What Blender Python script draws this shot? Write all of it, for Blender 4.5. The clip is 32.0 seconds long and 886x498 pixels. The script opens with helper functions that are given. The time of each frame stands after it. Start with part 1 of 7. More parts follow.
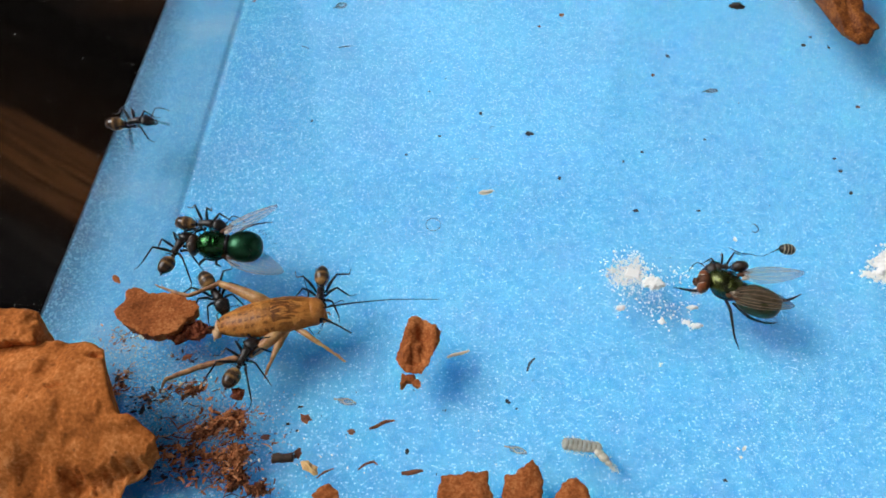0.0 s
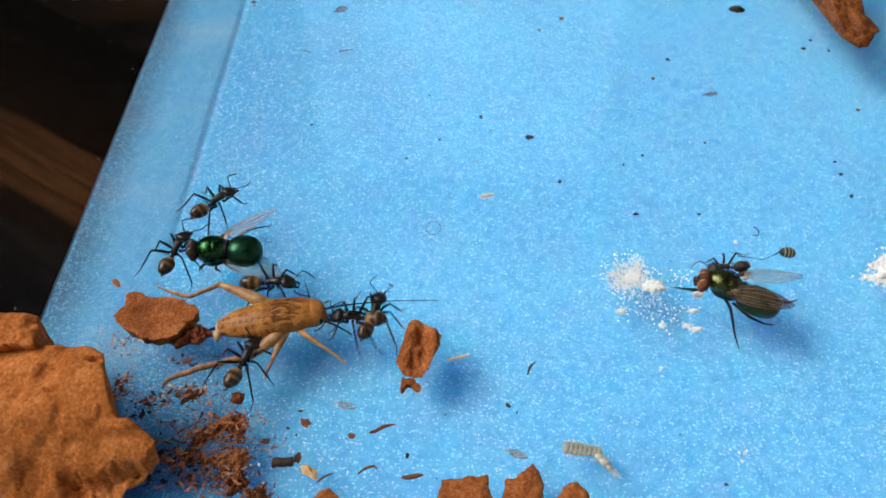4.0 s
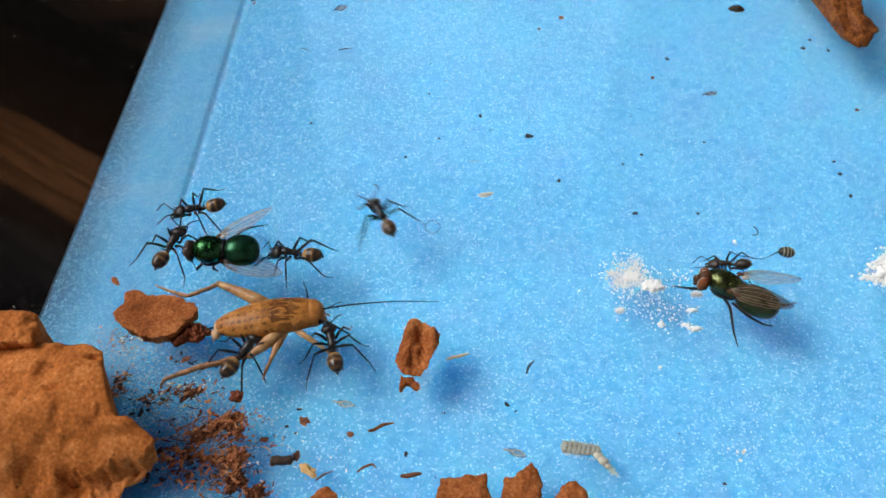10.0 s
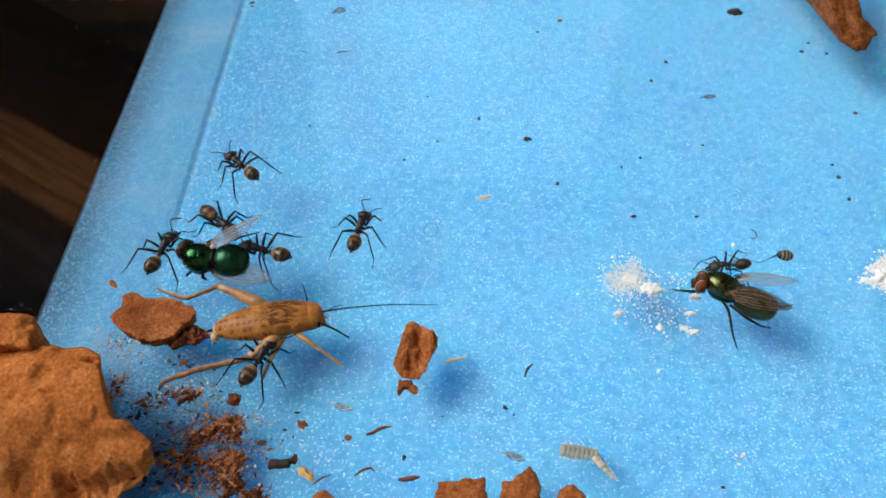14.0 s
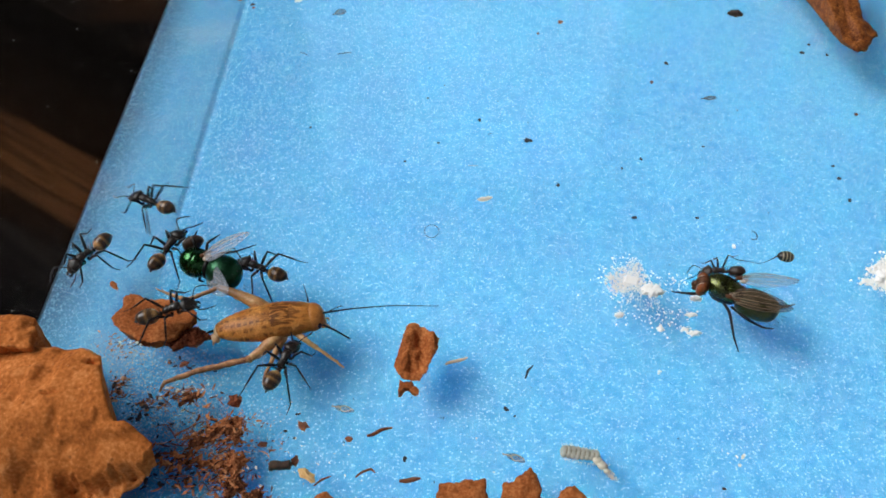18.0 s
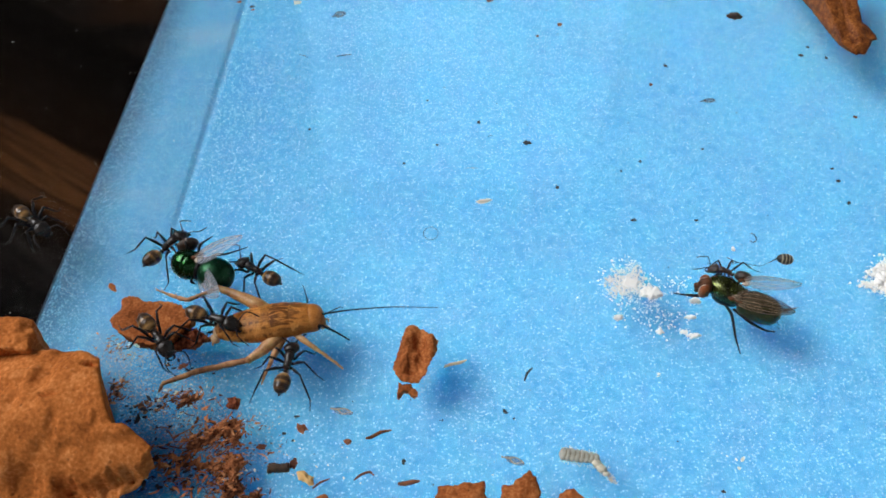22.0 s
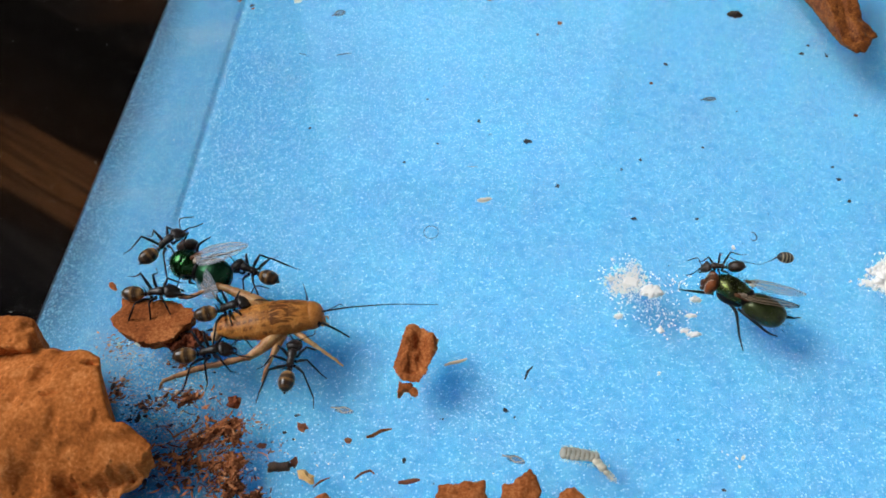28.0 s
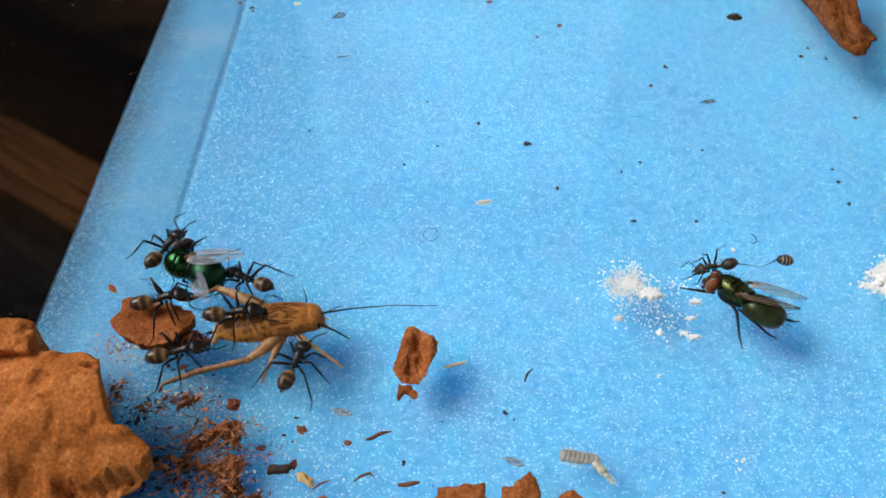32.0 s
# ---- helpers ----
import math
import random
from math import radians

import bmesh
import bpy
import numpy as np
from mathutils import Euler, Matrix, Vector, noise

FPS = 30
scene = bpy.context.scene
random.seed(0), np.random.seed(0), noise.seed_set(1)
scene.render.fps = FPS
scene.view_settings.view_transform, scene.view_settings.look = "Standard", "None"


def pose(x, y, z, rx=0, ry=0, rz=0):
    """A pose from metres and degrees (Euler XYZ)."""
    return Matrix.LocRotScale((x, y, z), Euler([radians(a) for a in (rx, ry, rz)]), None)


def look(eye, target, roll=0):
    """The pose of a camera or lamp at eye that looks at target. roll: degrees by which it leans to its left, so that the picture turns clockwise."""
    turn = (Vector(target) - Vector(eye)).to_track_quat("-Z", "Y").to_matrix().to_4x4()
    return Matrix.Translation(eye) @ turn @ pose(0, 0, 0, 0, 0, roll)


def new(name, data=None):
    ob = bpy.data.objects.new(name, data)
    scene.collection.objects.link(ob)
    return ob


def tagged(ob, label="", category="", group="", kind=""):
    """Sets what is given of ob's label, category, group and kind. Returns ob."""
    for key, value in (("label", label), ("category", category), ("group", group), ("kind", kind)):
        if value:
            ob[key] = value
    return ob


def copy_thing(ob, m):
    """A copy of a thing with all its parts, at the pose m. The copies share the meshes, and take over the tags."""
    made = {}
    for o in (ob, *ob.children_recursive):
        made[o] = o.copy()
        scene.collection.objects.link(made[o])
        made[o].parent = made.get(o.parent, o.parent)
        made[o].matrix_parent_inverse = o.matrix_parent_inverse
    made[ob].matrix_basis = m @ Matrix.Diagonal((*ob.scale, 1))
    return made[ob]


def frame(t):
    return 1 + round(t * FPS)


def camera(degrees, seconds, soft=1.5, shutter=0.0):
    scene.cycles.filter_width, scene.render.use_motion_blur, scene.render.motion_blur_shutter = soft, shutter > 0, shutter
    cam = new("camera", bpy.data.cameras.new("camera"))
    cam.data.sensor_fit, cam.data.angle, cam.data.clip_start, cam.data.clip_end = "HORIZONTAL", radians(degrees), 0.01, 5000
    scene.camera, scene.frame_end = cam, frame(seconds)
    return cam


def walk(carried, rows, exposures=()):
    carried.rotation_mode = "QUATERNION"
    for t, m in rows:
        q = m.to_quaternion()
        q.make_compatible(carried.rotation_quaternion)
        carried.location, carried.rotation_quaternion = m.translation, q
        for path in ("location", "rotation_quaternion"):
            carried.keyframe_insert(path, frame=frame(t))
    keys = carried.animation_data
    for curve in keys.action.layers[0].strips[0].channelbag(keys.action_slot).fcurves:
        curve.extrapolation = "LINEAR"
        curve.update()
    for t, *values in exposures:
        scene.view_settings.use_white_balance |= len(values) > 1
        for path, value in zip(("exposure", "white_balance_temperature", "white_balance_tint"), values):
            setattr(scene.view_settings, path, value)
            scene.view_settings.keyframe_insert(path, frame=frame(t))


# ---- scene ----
# A macro view: ants work on two dead flies and a cricket on a clear plate that lies over a blue plastic sheet.
cam = camera(60, 32.0, soft=1.7, shutter=0.5)
PATH = [
    (0.0, pose(-0.00008, -0.04508, 0.05967, 36.862, -0.010, -0.025)),
    (0.5, pose(-0.00008, -0.04503, 0.05965, 36.871, -0.007, -0.010)),
    (1.0, pose(-0.00005, -0.04497, 0.05967, 36.953, 0.024, -0.003)),
    (1.5, pose(-0.00005, -0.04493, 0.05965, 37.056, 0.029, -0.048)),
    (2.0, pose(-0.00003, -0.04495, 0.05966, 37.077, 0.038, -0.015)),
    (2.5, pose(-0.00004, -0.04495, 0.05965, 37.083, 0.028, -0.012)),
    (3.0, pose(-0.00008, -0.04498, 0.05962, 37.107, 0.010, -0.041)),
    (3.5, pose(-0.00005, -0.04503, 0.05963, 37.116, 0.050, -0.041)),
    (5.5, pose(0.00002, -0.04498, 0.05968, 37.046, 0.095, -0.026)),
    (6.0, pose(0.00001, -0.04500, 0.05969, 37.021, 0.020, -0.004)),
    (6.5, pose(0.00004, -0.04503, 0.05964, 37.036, 0.011, 0.010)),
    (7.0, pose(0.00001, -0.04504, 0.05962, 37.004, -0.035, 0.030)),
    (7.5, pose(-0.00004, -0.04503, 0.05962, 36.973, -0.087, 0.038)),
    (8.0, pose(-0.00001, -0.04503, 0.05961, 36.998, -0.049, 0.029)),
    (8.5, pose(-0.00002, -0.04504, 0.05962, 37.004, -0.042, 0.028)),
    (9.0, pose(-0.00003, -0.04507, 0.05961, 37.009, -0.047, 0.021)),
    (9.5, pose(-0.00004, -0.04507, 0.05959, 37.029, -0.062, 0.022)),
    (10.0, pose(-0.00004, -0.04503, 0.05964, 37.024, -0.072, 0.029)),
    (10.5, pose(-0.00000, -0.04499, 0.05964, 37.070, -0.036, 0.025)),
    (11.0, pose(-0.00005, -0.04500, 0.05963, 37.043, -0.103, 0.032)),
    (11.5, pose(0.00003, -0.04501, 0.05968, 36.984, -0.106, 0.030)),
    (12.0, pose(0.00001, -0.04499, 0.05969, 37.037, -0.144, 0.038)),
    (12.5, pose(0.00002, -0.04498, 0.05968, 37.080, -0.141, 0.040)),
    (13.0, pose(0.00006, -0.04495, 0.05964, 37.127, -0.132, 0.055)),
    (13.5, pose(0.00005, -0.04496, 0.05961, 37.199, -0.135, 0.040)),
    (14.0, pose(0.00001, -0.04494, 0.05961, 37.204, -0.163, 0.016)),
    (14.5, pose(0.00002, -0.04493, 0.05963, 37.158, -0.156, 0.004)),
    (16.5, pose(0.00005, -0.04492, 0.05957, 37.281, -0.162, 0.013)),
    (17.0, pose(-0.00001, -0.04493, 0.05961, 37.271, -0.174, -0.002)),
    (17.5, pose(-0.00000, -0.04494, 0.05964, 37.284, -0.138, 0.030)),
    (18.0, pose(0.00001, -0.04495, 0.05964, 37.298, -0.108, 0.023)),
    (18.5, pose(0.00004, -0.04493, 0.05964, 37.318, -0.090, 0.010)),
    (19.0, pose(0.00001, -0.04488, 0.05958, 37.359, -0.225, -0.017)),
    (19.5, pose(0.00001, -0.04488, 0.05953, 37.386, -0.237, -0.024)),
    (20.0, pose(-0.00000, -0.04488, 0.05956, 37.389, -0.247, -0.025)),
    (20.5, pose(-0.00000, -0.04486, 0.05958, 37.409, -0.248, -0.021)),
    (21.0, pose(-0.00001, -0.04489, 0.05957, 37.433, -0.256, -0.014)),
    (21.5, pose(0.00004, -0.04489, 0.05958, 37.448, -0.192, 0.025)),
    (22.0, pose(0.00001, -0.04492, 0.05957, 37.480, -0.190, 0.022)),
    (22.5, pose(-0.00001, -0.04490, 0.05958, 37.459, -0.178, 0.005)),
    (23.0, pose(-0.00001, -0.04489, 0.05958, 37.445, -0.173, 0.002)),
    (23.5, pose(0.00002, -0.04490, 0.05959, 37.437, -0.141, 0.003)),
    (24.0, pose(0.00000, -0.04491, 0.05960, 37.402, -0.162, -0.002)),
    (24.5, pose(0.00001, -0.04491, 0.05961, 37.383, -0.158, -0.007)),
    (25.0, pose(-0.00001, -0.04489, 0.05963, 37.354, -0.174, -0.008)),
    (25.5, pose(-0.00002, -0.04490, 0.05960, 37.332, -0.194, -0.008)),
    (27.5, pose(0.00002, -0.04493, 0.05952, 37.427, -0.114, -0.009)),
    (28.0, pose(0.00002, -0.04492, 0.05956, 37.394, -0.138, 0.005)),
    (28.5, pose(0.00001, -0.04491, 0.05963, 37.308, -0.167, -0.008)),
    (29.0, pose(0.00000, -0.04488, 0.05958, 37.360, -0.224, -0.012)),
    (29.5, pose(0.00002, -0.04487, 0.05956, 37.387, -0.208, 0.009)),
    (30.0, pose(0.00003, -0.04487, 0.05955, 37.400, -0.197, 0.016)),
    (30.5, pose(0.00006, -0.04487, 0.05957, 37.434, -0.183, 0.031)),
    (31.0, pose(0.00005, -0.04488, 0.05957, 37.481, -0.180, 0.030)),
    (31.5, pose(0.00002, -0.04487, 0.05955, 37.516, -0.181, 0.014)),
    (32.0, pose(0.00002, -0.04490, 0.05955, 37.560, -0.172, 0.014)),
]
walk(cam, PATH)

from mathutils.geometry import delaunay_2d_cdt

MM = 0.001
LEAN = 0.02  # slant of the sheet's rim


def mm(x, y, z=0.0, rx=0, ry=0, rz=0):
    """A pose from millimetres and degrees."""
    return pose(x * MM, y * MM, z * MM, rx, ry, rz)


# ---- light: a window in the wall beyond the dark side of the sheet ----
world = bpy.data.worlds.new("daylight")
scene.world = world
world.use_nodes = True
sky = world.node_tree.nodes.new("ShaderNodeTexSky")
sky.sky_type, sky.sun_disc = "NISHITA", False
sky.sun_elevation, sky.sun_rotation = radians(40), radians(-80)
world.node_tree.links.new(sky.outputs[0], world.node_tree.nodes["Background"].inputs["Color"])
world.node_tree.nodes["Background"].inputs["Strength"].default_value = 0.15

window_light = new("window_light", bpy.data.lights.new("window_light", "AREA"))
window_light.data.shape, window_light.data.size, window_light.data.size_y = "RECTANGLE", 1.6, 1.35
window_light.data.energy, window_light.data.color = 91, (0.97, 0.98, 1.0)
window_light.matrix_world = look((-1.95, 0.45, 2.15), (0, 0, 0))
north_light = new("north_window_light", bpy.data.lights.new("north_window_light", "AREA"))
north_light.data.shape, north_light.data.size, north_light.data.size_y = "RECTANGLE", 1.02, 1.22
north_light.data.energy, north_light.data.color = 0.36, (0.86, 0.94, 1.0)
north_light.matrix_world = look((0.07, 1.98, 1.63), (0.07, 0.0, 1.63))
scene.view_settings.exposure = 0.0


# ---- materials ----
def material(name, a, b, size, rough=0.6, metal=0.0, bump=0.0, fine=None, spec=0.5, coat=0.0, sheen=0.0, alpha=1.0, stops=(0.35, 0.65)):
    """Two colours mixed by a coarse and a fine noise; size: the coarse grain in millimetres."""
    m = bpy.data.materials.new(name)
    m.use_nodes = True
    n, k = m.node_tree.nodes, m.node_tree.links
    p = n["Principled BSDF"]
    p.inputs["Roughness"].default_value, p.inputs["Metallic"].default_value = rough, metal
    p.inputs["Specular IOR Level"].default_value, p.inputs["Coat Weight"].default_value = spec, coat
    p.inputs["Sheen Weight"].default_value, p.inputs["Alpha"].default_value = sheen, alpha
    co = n.new("ShaderNodeTexCoord")
    big, small = n.new("ShaderNodeTexNoise"), n.new("ShaderNodeTexNoise")
    big.inputs["Scale"].default_value, big.inputs["Detail"].default_value = 1000 / size, 5
    small.inputs["Scale"].default_value, small.inputs["Detail"].default_value = 1000 / (fine or size / 6), 3
    for t in (big, small):
        k.new(co.outputs["Object"], t.inputs["Vector"])
    both = n.new("ShaderNodeMath")
    both.operation = "MULTIPLY_ADD"
    both.inputs[1].default_value, both.inputs[2].default_value = 0.4, 0.0
    k.new(small.outputs["Fac"], both.inputs[0])
    half = n.new("ShaderNodeMath")
    half.operation = "MULTIPLY_ADD"
    half.inputs[1].default_value = 0.6
    k.new(big.outputs["Fac"], half.inputs[0])
    k.new(both.outputs[0], half.inputs[2])
    ramp = n.new("ShaderNodeValToRGB")
    ramp.color_ramp.elements[0].position, ramp.color_ramp.elements[1].position = stops
    ramp.color_ramp.elements[0].color, ramp.color_ramp.elements[1].color = (*a, 1), (*b, 1)
    k.new(half.outputs[0], ramp.inputs["Fac"])
    k.new(ramp.outputs["Color"], p.inputs["Base Color"])
    if bump:
        lump = n.new("ShaderNodeBump")
        lump.inputs["Strength"].default_value, lump.inputs["Distance"].default_value = min(1.0, bump), size * MM * 0.25
        k.new(half.outputs[0], lump.inputs["Height"])
        k.new(lump.outputs["Normal"], p.inputs["Normal"])
    return m


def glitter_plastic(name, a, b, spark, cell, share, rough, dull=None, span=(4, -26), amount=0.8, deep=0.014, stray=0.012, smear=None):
    """Blue plastic with small bright grains pressed into it; dull: the colour of the shade painted in towards the rim.
    """
    m = material(name, a, b, 1.1, rough=rough, bump=0.25, fine=0.3, stops=(0.3, 0.7))
    n, k = m.node_tree.nodes, m.node_tree.links
    p = n["Principled BSDF"]
    p.inputs["Specular IOR Level"].default_value = 0.1
    p.inputs["Subsurface Weight"].default_value, p.inputs["Subsurface Scale"].default_value = 1.0, deep
    p.inputs["Subsurface Radius"].default_value = (0.08, 0.72, 1.0)
    ramp = p.inputs["Base Color"].links[0].from_node
    co = n["Texture Coordinate"]
    wide = n.new("ShaderNodeTexNoise")
    wide.inputs["Scale"].default_value, wide.inputs["Detail"].default_value = 45, 3
    k.new(co.outputs["Object"], wide.inputs["Vector"])
    cells = n.new("ShaderNodeTexVoronoi")
    cells.inputs["Scale"].default_value = 1000 / cell
    k.new(co.outputs["Object"], cells.inputs["Vector"])
    pick = n.new("ShaderNodeSeparateColor")
    k.new(cells.outputs["Color"], pick.inputs[0])
    chance = n.new("ShaderNodeMapRange")
    chance.inputs["From Min"].default_value, chance.inputs["From Max"].default_value = 1 - share, 1.0
    k.new(pick.outputs[0], chance.inputs["Value"])
    core = n.new("ShaderNodeMapRange")
    core.inputs["From Min"].default_value, core.inputs["From Max"].default_value = 0.7, 0.08
    k.new(cells.outputs["Distance"], core.inputs["Value"])
    grain = n.new("ShaderNodeMath")
    grain.operation = "MULTIPLY"
    k.new(chance.outputs[0], grain.inputs[0])
    k.new(core.outputs[0], grain.inputs[1])
    mix = n.new("ShaderNodeMix")
    mix.data_type = "RGBA"
    mix.inputs["B"].default_value = (*spark, 1)
    k.new(grain.outputs[0], mix.inputs["Factor"])
    tone = n.new("ShaderNodeMix")
    tone.data_type, tone.blend_type = "RGBA", "MULTIPLY"
    tone.inputs["Factor"].default_value = 0.5
    soft = n.new("ShaderNodeValToRGB")
    soft.color_ramp.elements[0].color, soft.color_ramp.elements[1].color = (0.78, 0.86, 0.92, 1), (1, 1, 1, 1)
    soft.color_ramp.elements[0].position, soft.color_ramp.elements[1].position = 0.35, 0.62
    k.new(wide.outputs["Fac"], soft.inputs["Fac"])
    k.new(ramp.outputs["Color"], tone.inputs["A"])
    # shade painted into the colour, growing towards the rim and its outer edge
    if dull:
        split, edge, lean, shaded = (n.new("ShaderNode" + q) for q in ("SeparateXYZ", "MapRange", "Math", "Mix"))
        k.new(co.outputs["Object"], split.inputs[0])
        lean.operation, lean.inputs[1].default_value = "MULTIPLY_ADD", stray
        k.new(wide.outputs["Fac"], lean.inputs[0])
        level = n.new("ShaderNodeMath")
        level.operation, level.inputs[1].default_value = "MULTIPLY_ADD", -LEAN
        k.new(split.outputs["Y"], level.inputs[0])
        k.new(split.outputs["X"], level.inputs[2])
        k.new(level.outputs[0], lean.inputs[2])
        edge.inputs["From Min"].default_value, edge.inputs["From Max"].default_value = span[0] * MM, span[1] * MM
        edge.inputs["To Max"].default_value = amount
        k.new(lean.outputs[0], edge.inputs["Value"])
        shaded.data_type = "RGBA"
        shaded.inputs["B"].default_value = (*dull, 1)
        k.new(edge.outputs[0], shaded.inputs["Factor"])
        k.new(ramp.outputs["Color"], shaded.inputs["A"])
        k.new(shaded.outputs["Result"], tone.inputs["A"])
    if smear:
        # dusty wipe marks across the rim
        wipe, dusty, thin, film = (n.new("ShaderNode" + q) for q in ("Mapping", "TexNoise", "MapRange", "Mix"))
        wipe.inputs["Rotation"].default_value, wipe.inputs["Scale"].default_value = (0, 0, radians(-32)), (70, 130, 60)
        k.new(co.outputs["Object"], wipe.inputs["Vector"])
        k.new(wipe.outputs[0], dusty.inputs["Vector"])
        dusty.inputs["Scale"].default_value, dusty.inputs["Detail"].default_value = 1.0, 6
        thin.inputs["From Min"].default_value, thin.inputs["From Max"].default_value, thin.inputs["To Max"].default_value = 0.5, 0.75, 0.4
        k.new(dusty.outputs["Fac"], thin.inputs["Value"])
        film.data_type = "RGBA"
        film.inputs["B"].default_value = (*smear, 1)
        k.new(thin.outputs[0], film.inputs["Factor"])
        k.new(ramp.outputs["Color"], film.inputs["A"])
        k.new(film.outputs["Result"], shaded.inputs["A"])
    k.new(soft.outputs["Color"], tone.inputs["B"])
    k.new(tone.outputs["Result"], mix.inputs["A"])
    k.new(mix.outputs["Result"], p.inputs["Base Color"])
    return m


def banded(name, stops, rough=0.4, axis="X", sheen=0.0, wobble=0.05, bump=0.15, stretch=(1, 1, 1)):
    """Colours in bands along one axis of the part, broken by a fine noise. stops: (place 0 to 1, colour)."""
    m = bpy.data.materials.new(name)
    m.use_nodes = True
    n, k = m.node_tree.nodes, m.node_tree.links
    p = n["Principled BSDF"]
    p.inputs["Roughness"].default_value, p.inputs["Sheen Weight"].default_value = rough, sheen
    co, split = n.new("ShaderNodeTexCoord"), n.new("ShaderNodeSeparateXYZ")
    k.new(co.outputs["Generated"], split.inputs[0])
    grain = n.new("ShaderNodeTexNoise")
    grain.inputs["Scale"].default_value, grain.inputs["Detail"].default_value = 9, 4
    drawn = n.new("ShaderNodeMapping")
    drawn.inputs["Scale"].default_value = stretch
    k.new(co.outputs["Generated"], drawn.inputs["Vector"])
    k.new(drawn.outputs[0], grain.inputs["Vector"])
    off = n.new("ShaderNodeMath")
    off.operation = "MULTIPLY_ADD"
    off.inputs[1].default_value = wobble * 2
    k.new(grain.outputs["Fac"], off.inputs[0])
    k.new(split.outputs[axis], off.inputs[2])
    ramp = n.new("ShaderNodeValToRGB")
    e = ramp.color_ramp.elements
    while len(e) < len(stops):
        e.new(0.5)
    for q, (at_, c) in zip(e, stops):
        q.position, q.color = at_, (*c, 1)
    k.new(off.outputs[0], ramp.inputs["Fac"])
    k.new(ramp.outputs["Color"], p.inputs["Base Color"])
    lump = n.new("ShaderNodeBump")
    lump.inputs["Strength"].default_value, lump.inputs["Distance"].default_value = bump, 0.00006
    k.new(grain.outputs["Fac"], lump.inputs["Height"])
    k.new(lump.outputs["Normal"], p.inputs["Normal"])
    return m


def clear_plastic(name, tint, rough):
    """Clear, slightly dull acrylic."""
    m = bpy.data.materials.new(name)
    m.use_nodes = True
    p = m.node_tree.nodes["Principled BSDF"]
    p.inputs["Base Color"].default_value, p.inputs["Roughness"].default_value = (*tint, 1), rough
    p.inputs["Transmission Weight"].default_value, p.inputs["IOR"].default_value = 1.0, 1.42
    return m


def wood_grain(name, dark, light, grey):
    """Dark table wood with long streaks."""
    m = bpy.data.materials.new(name)
    m.use_nodes = True
    n, k = m.node_tree.nodes, m.node_tree.links
    p = n["Principled BSDF"]
    p.inputs["Roughness"].default_value, p.inputs["Specular IOR Level"].default_value = 0.8, 0.0
    co, turn, streak, patch = (n.new("ShaderNode" + s) for s in ("TexCoord", "Mapping", "TexNoise", "TexNoise"))
    k.new(co.outputs["Object"], turn.inputs["Vector"])
    turn.inputs["Rotation"].default_value, turn.inputs["Scale"].default_value = (0, 0, radians(52)), (9, 75, 9)
    streak.inputs["Scale"].default_value, streak.inputs["Detail"].default_value = 1.0, 4
    patch.inputs["Scale"].default_value, patch.inputs["Detail"].default_value = 16, 2
    k.new(turn.outputs[0], streak.inputs["Vector"])
    k.new(co.outputs["Object"], patch.inputs["Vector"])
    ramp = n.new("ShaderNodeValToRGB")
    ramp.color_ramp.elements[0].color, ramp.color_ramp.elements[1].color = (*dark, 1), (*light, 1)
    ramp.color_ramp.elements[0].position, ramp.color_ramp.elements[1].position = 0.42, 0.72
    k.new(streak.outputs["Fac"], ramp.inputs["Fac"])
    mask = n.new("ShaderNodeValToRGB")
    mask.color_ramp.elements[0].position, mask.color_ramp.elements[1].position = 0.45, 0.6
    k.new(patch.outputs["Fac"], mask.inputs["Fac"])
    mix = n.new("ShaderNodeMix")
    mix.data_type = "RGBA"
    mix.inputs["A"].default_value = (*grey, 1)
    k.new(mask.outputs["Color"], mix.inputs["Factor"])
    k.new(ramp.outputs["Color"], mix.inputs["B"])
    k.new(mix.outputs["Result"], p.inputs["Base Color"])
    return m


# The dull colours paint in shade: beside the rim, then along its outer edge.
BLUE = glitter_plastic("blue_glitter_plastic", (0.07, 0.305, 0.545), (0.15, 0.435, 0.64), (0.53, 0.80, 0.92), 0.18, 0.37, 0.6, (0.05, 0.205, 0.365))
RIM = glitter_plastic("shaded_rim_plastic", (0.055, 0.20, 0.345), (0.10, 0.28, 0.42), (0.24, 0.45, 0.58), 0.17, 0.4, 0.6, (0.014, 0.042, 0.072), (-32.0, -37.4), 0.95, 0.003, 0.004, (0.24, 0.33, 0.37))
# Near-black tone paints shade onto the roll, which would otherwise catch light.
EDGE = material("shaded_blue_edge", (0.006, 0.013, 0.022), (0.02, 0.04, 0.06), 1.5, rough=0.8, bump=0.2, spec=0.05)
PLATE = clear_plastic("clear_plate", (0.99, 0.995, 1.0), 0.05)
# Dark wood, near black because the table's shade is put into its colour.
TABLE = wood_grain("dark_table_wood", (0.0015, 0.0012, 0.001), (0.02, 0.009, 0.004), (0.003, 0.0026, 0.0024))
# Unseen lining, kept near black so that the plate reflects little.
DARK_LINING = material("dark_room_lining", (0.005, 0.0036, 0.0025), (0.011, 0.008, 0.0055), 200, rough=0.9, spec=0.03)
PLASTER = material("plaster", (0.54, 0.57, 0.60), (0.62, 0.65, 0.68), 300, rough=0.9, bump=0.1)
FLOORING = material("floor_boards", (0.1, 0.06, 0.035), (0.16, 0.1, 0.06), 200, rough=0.5)
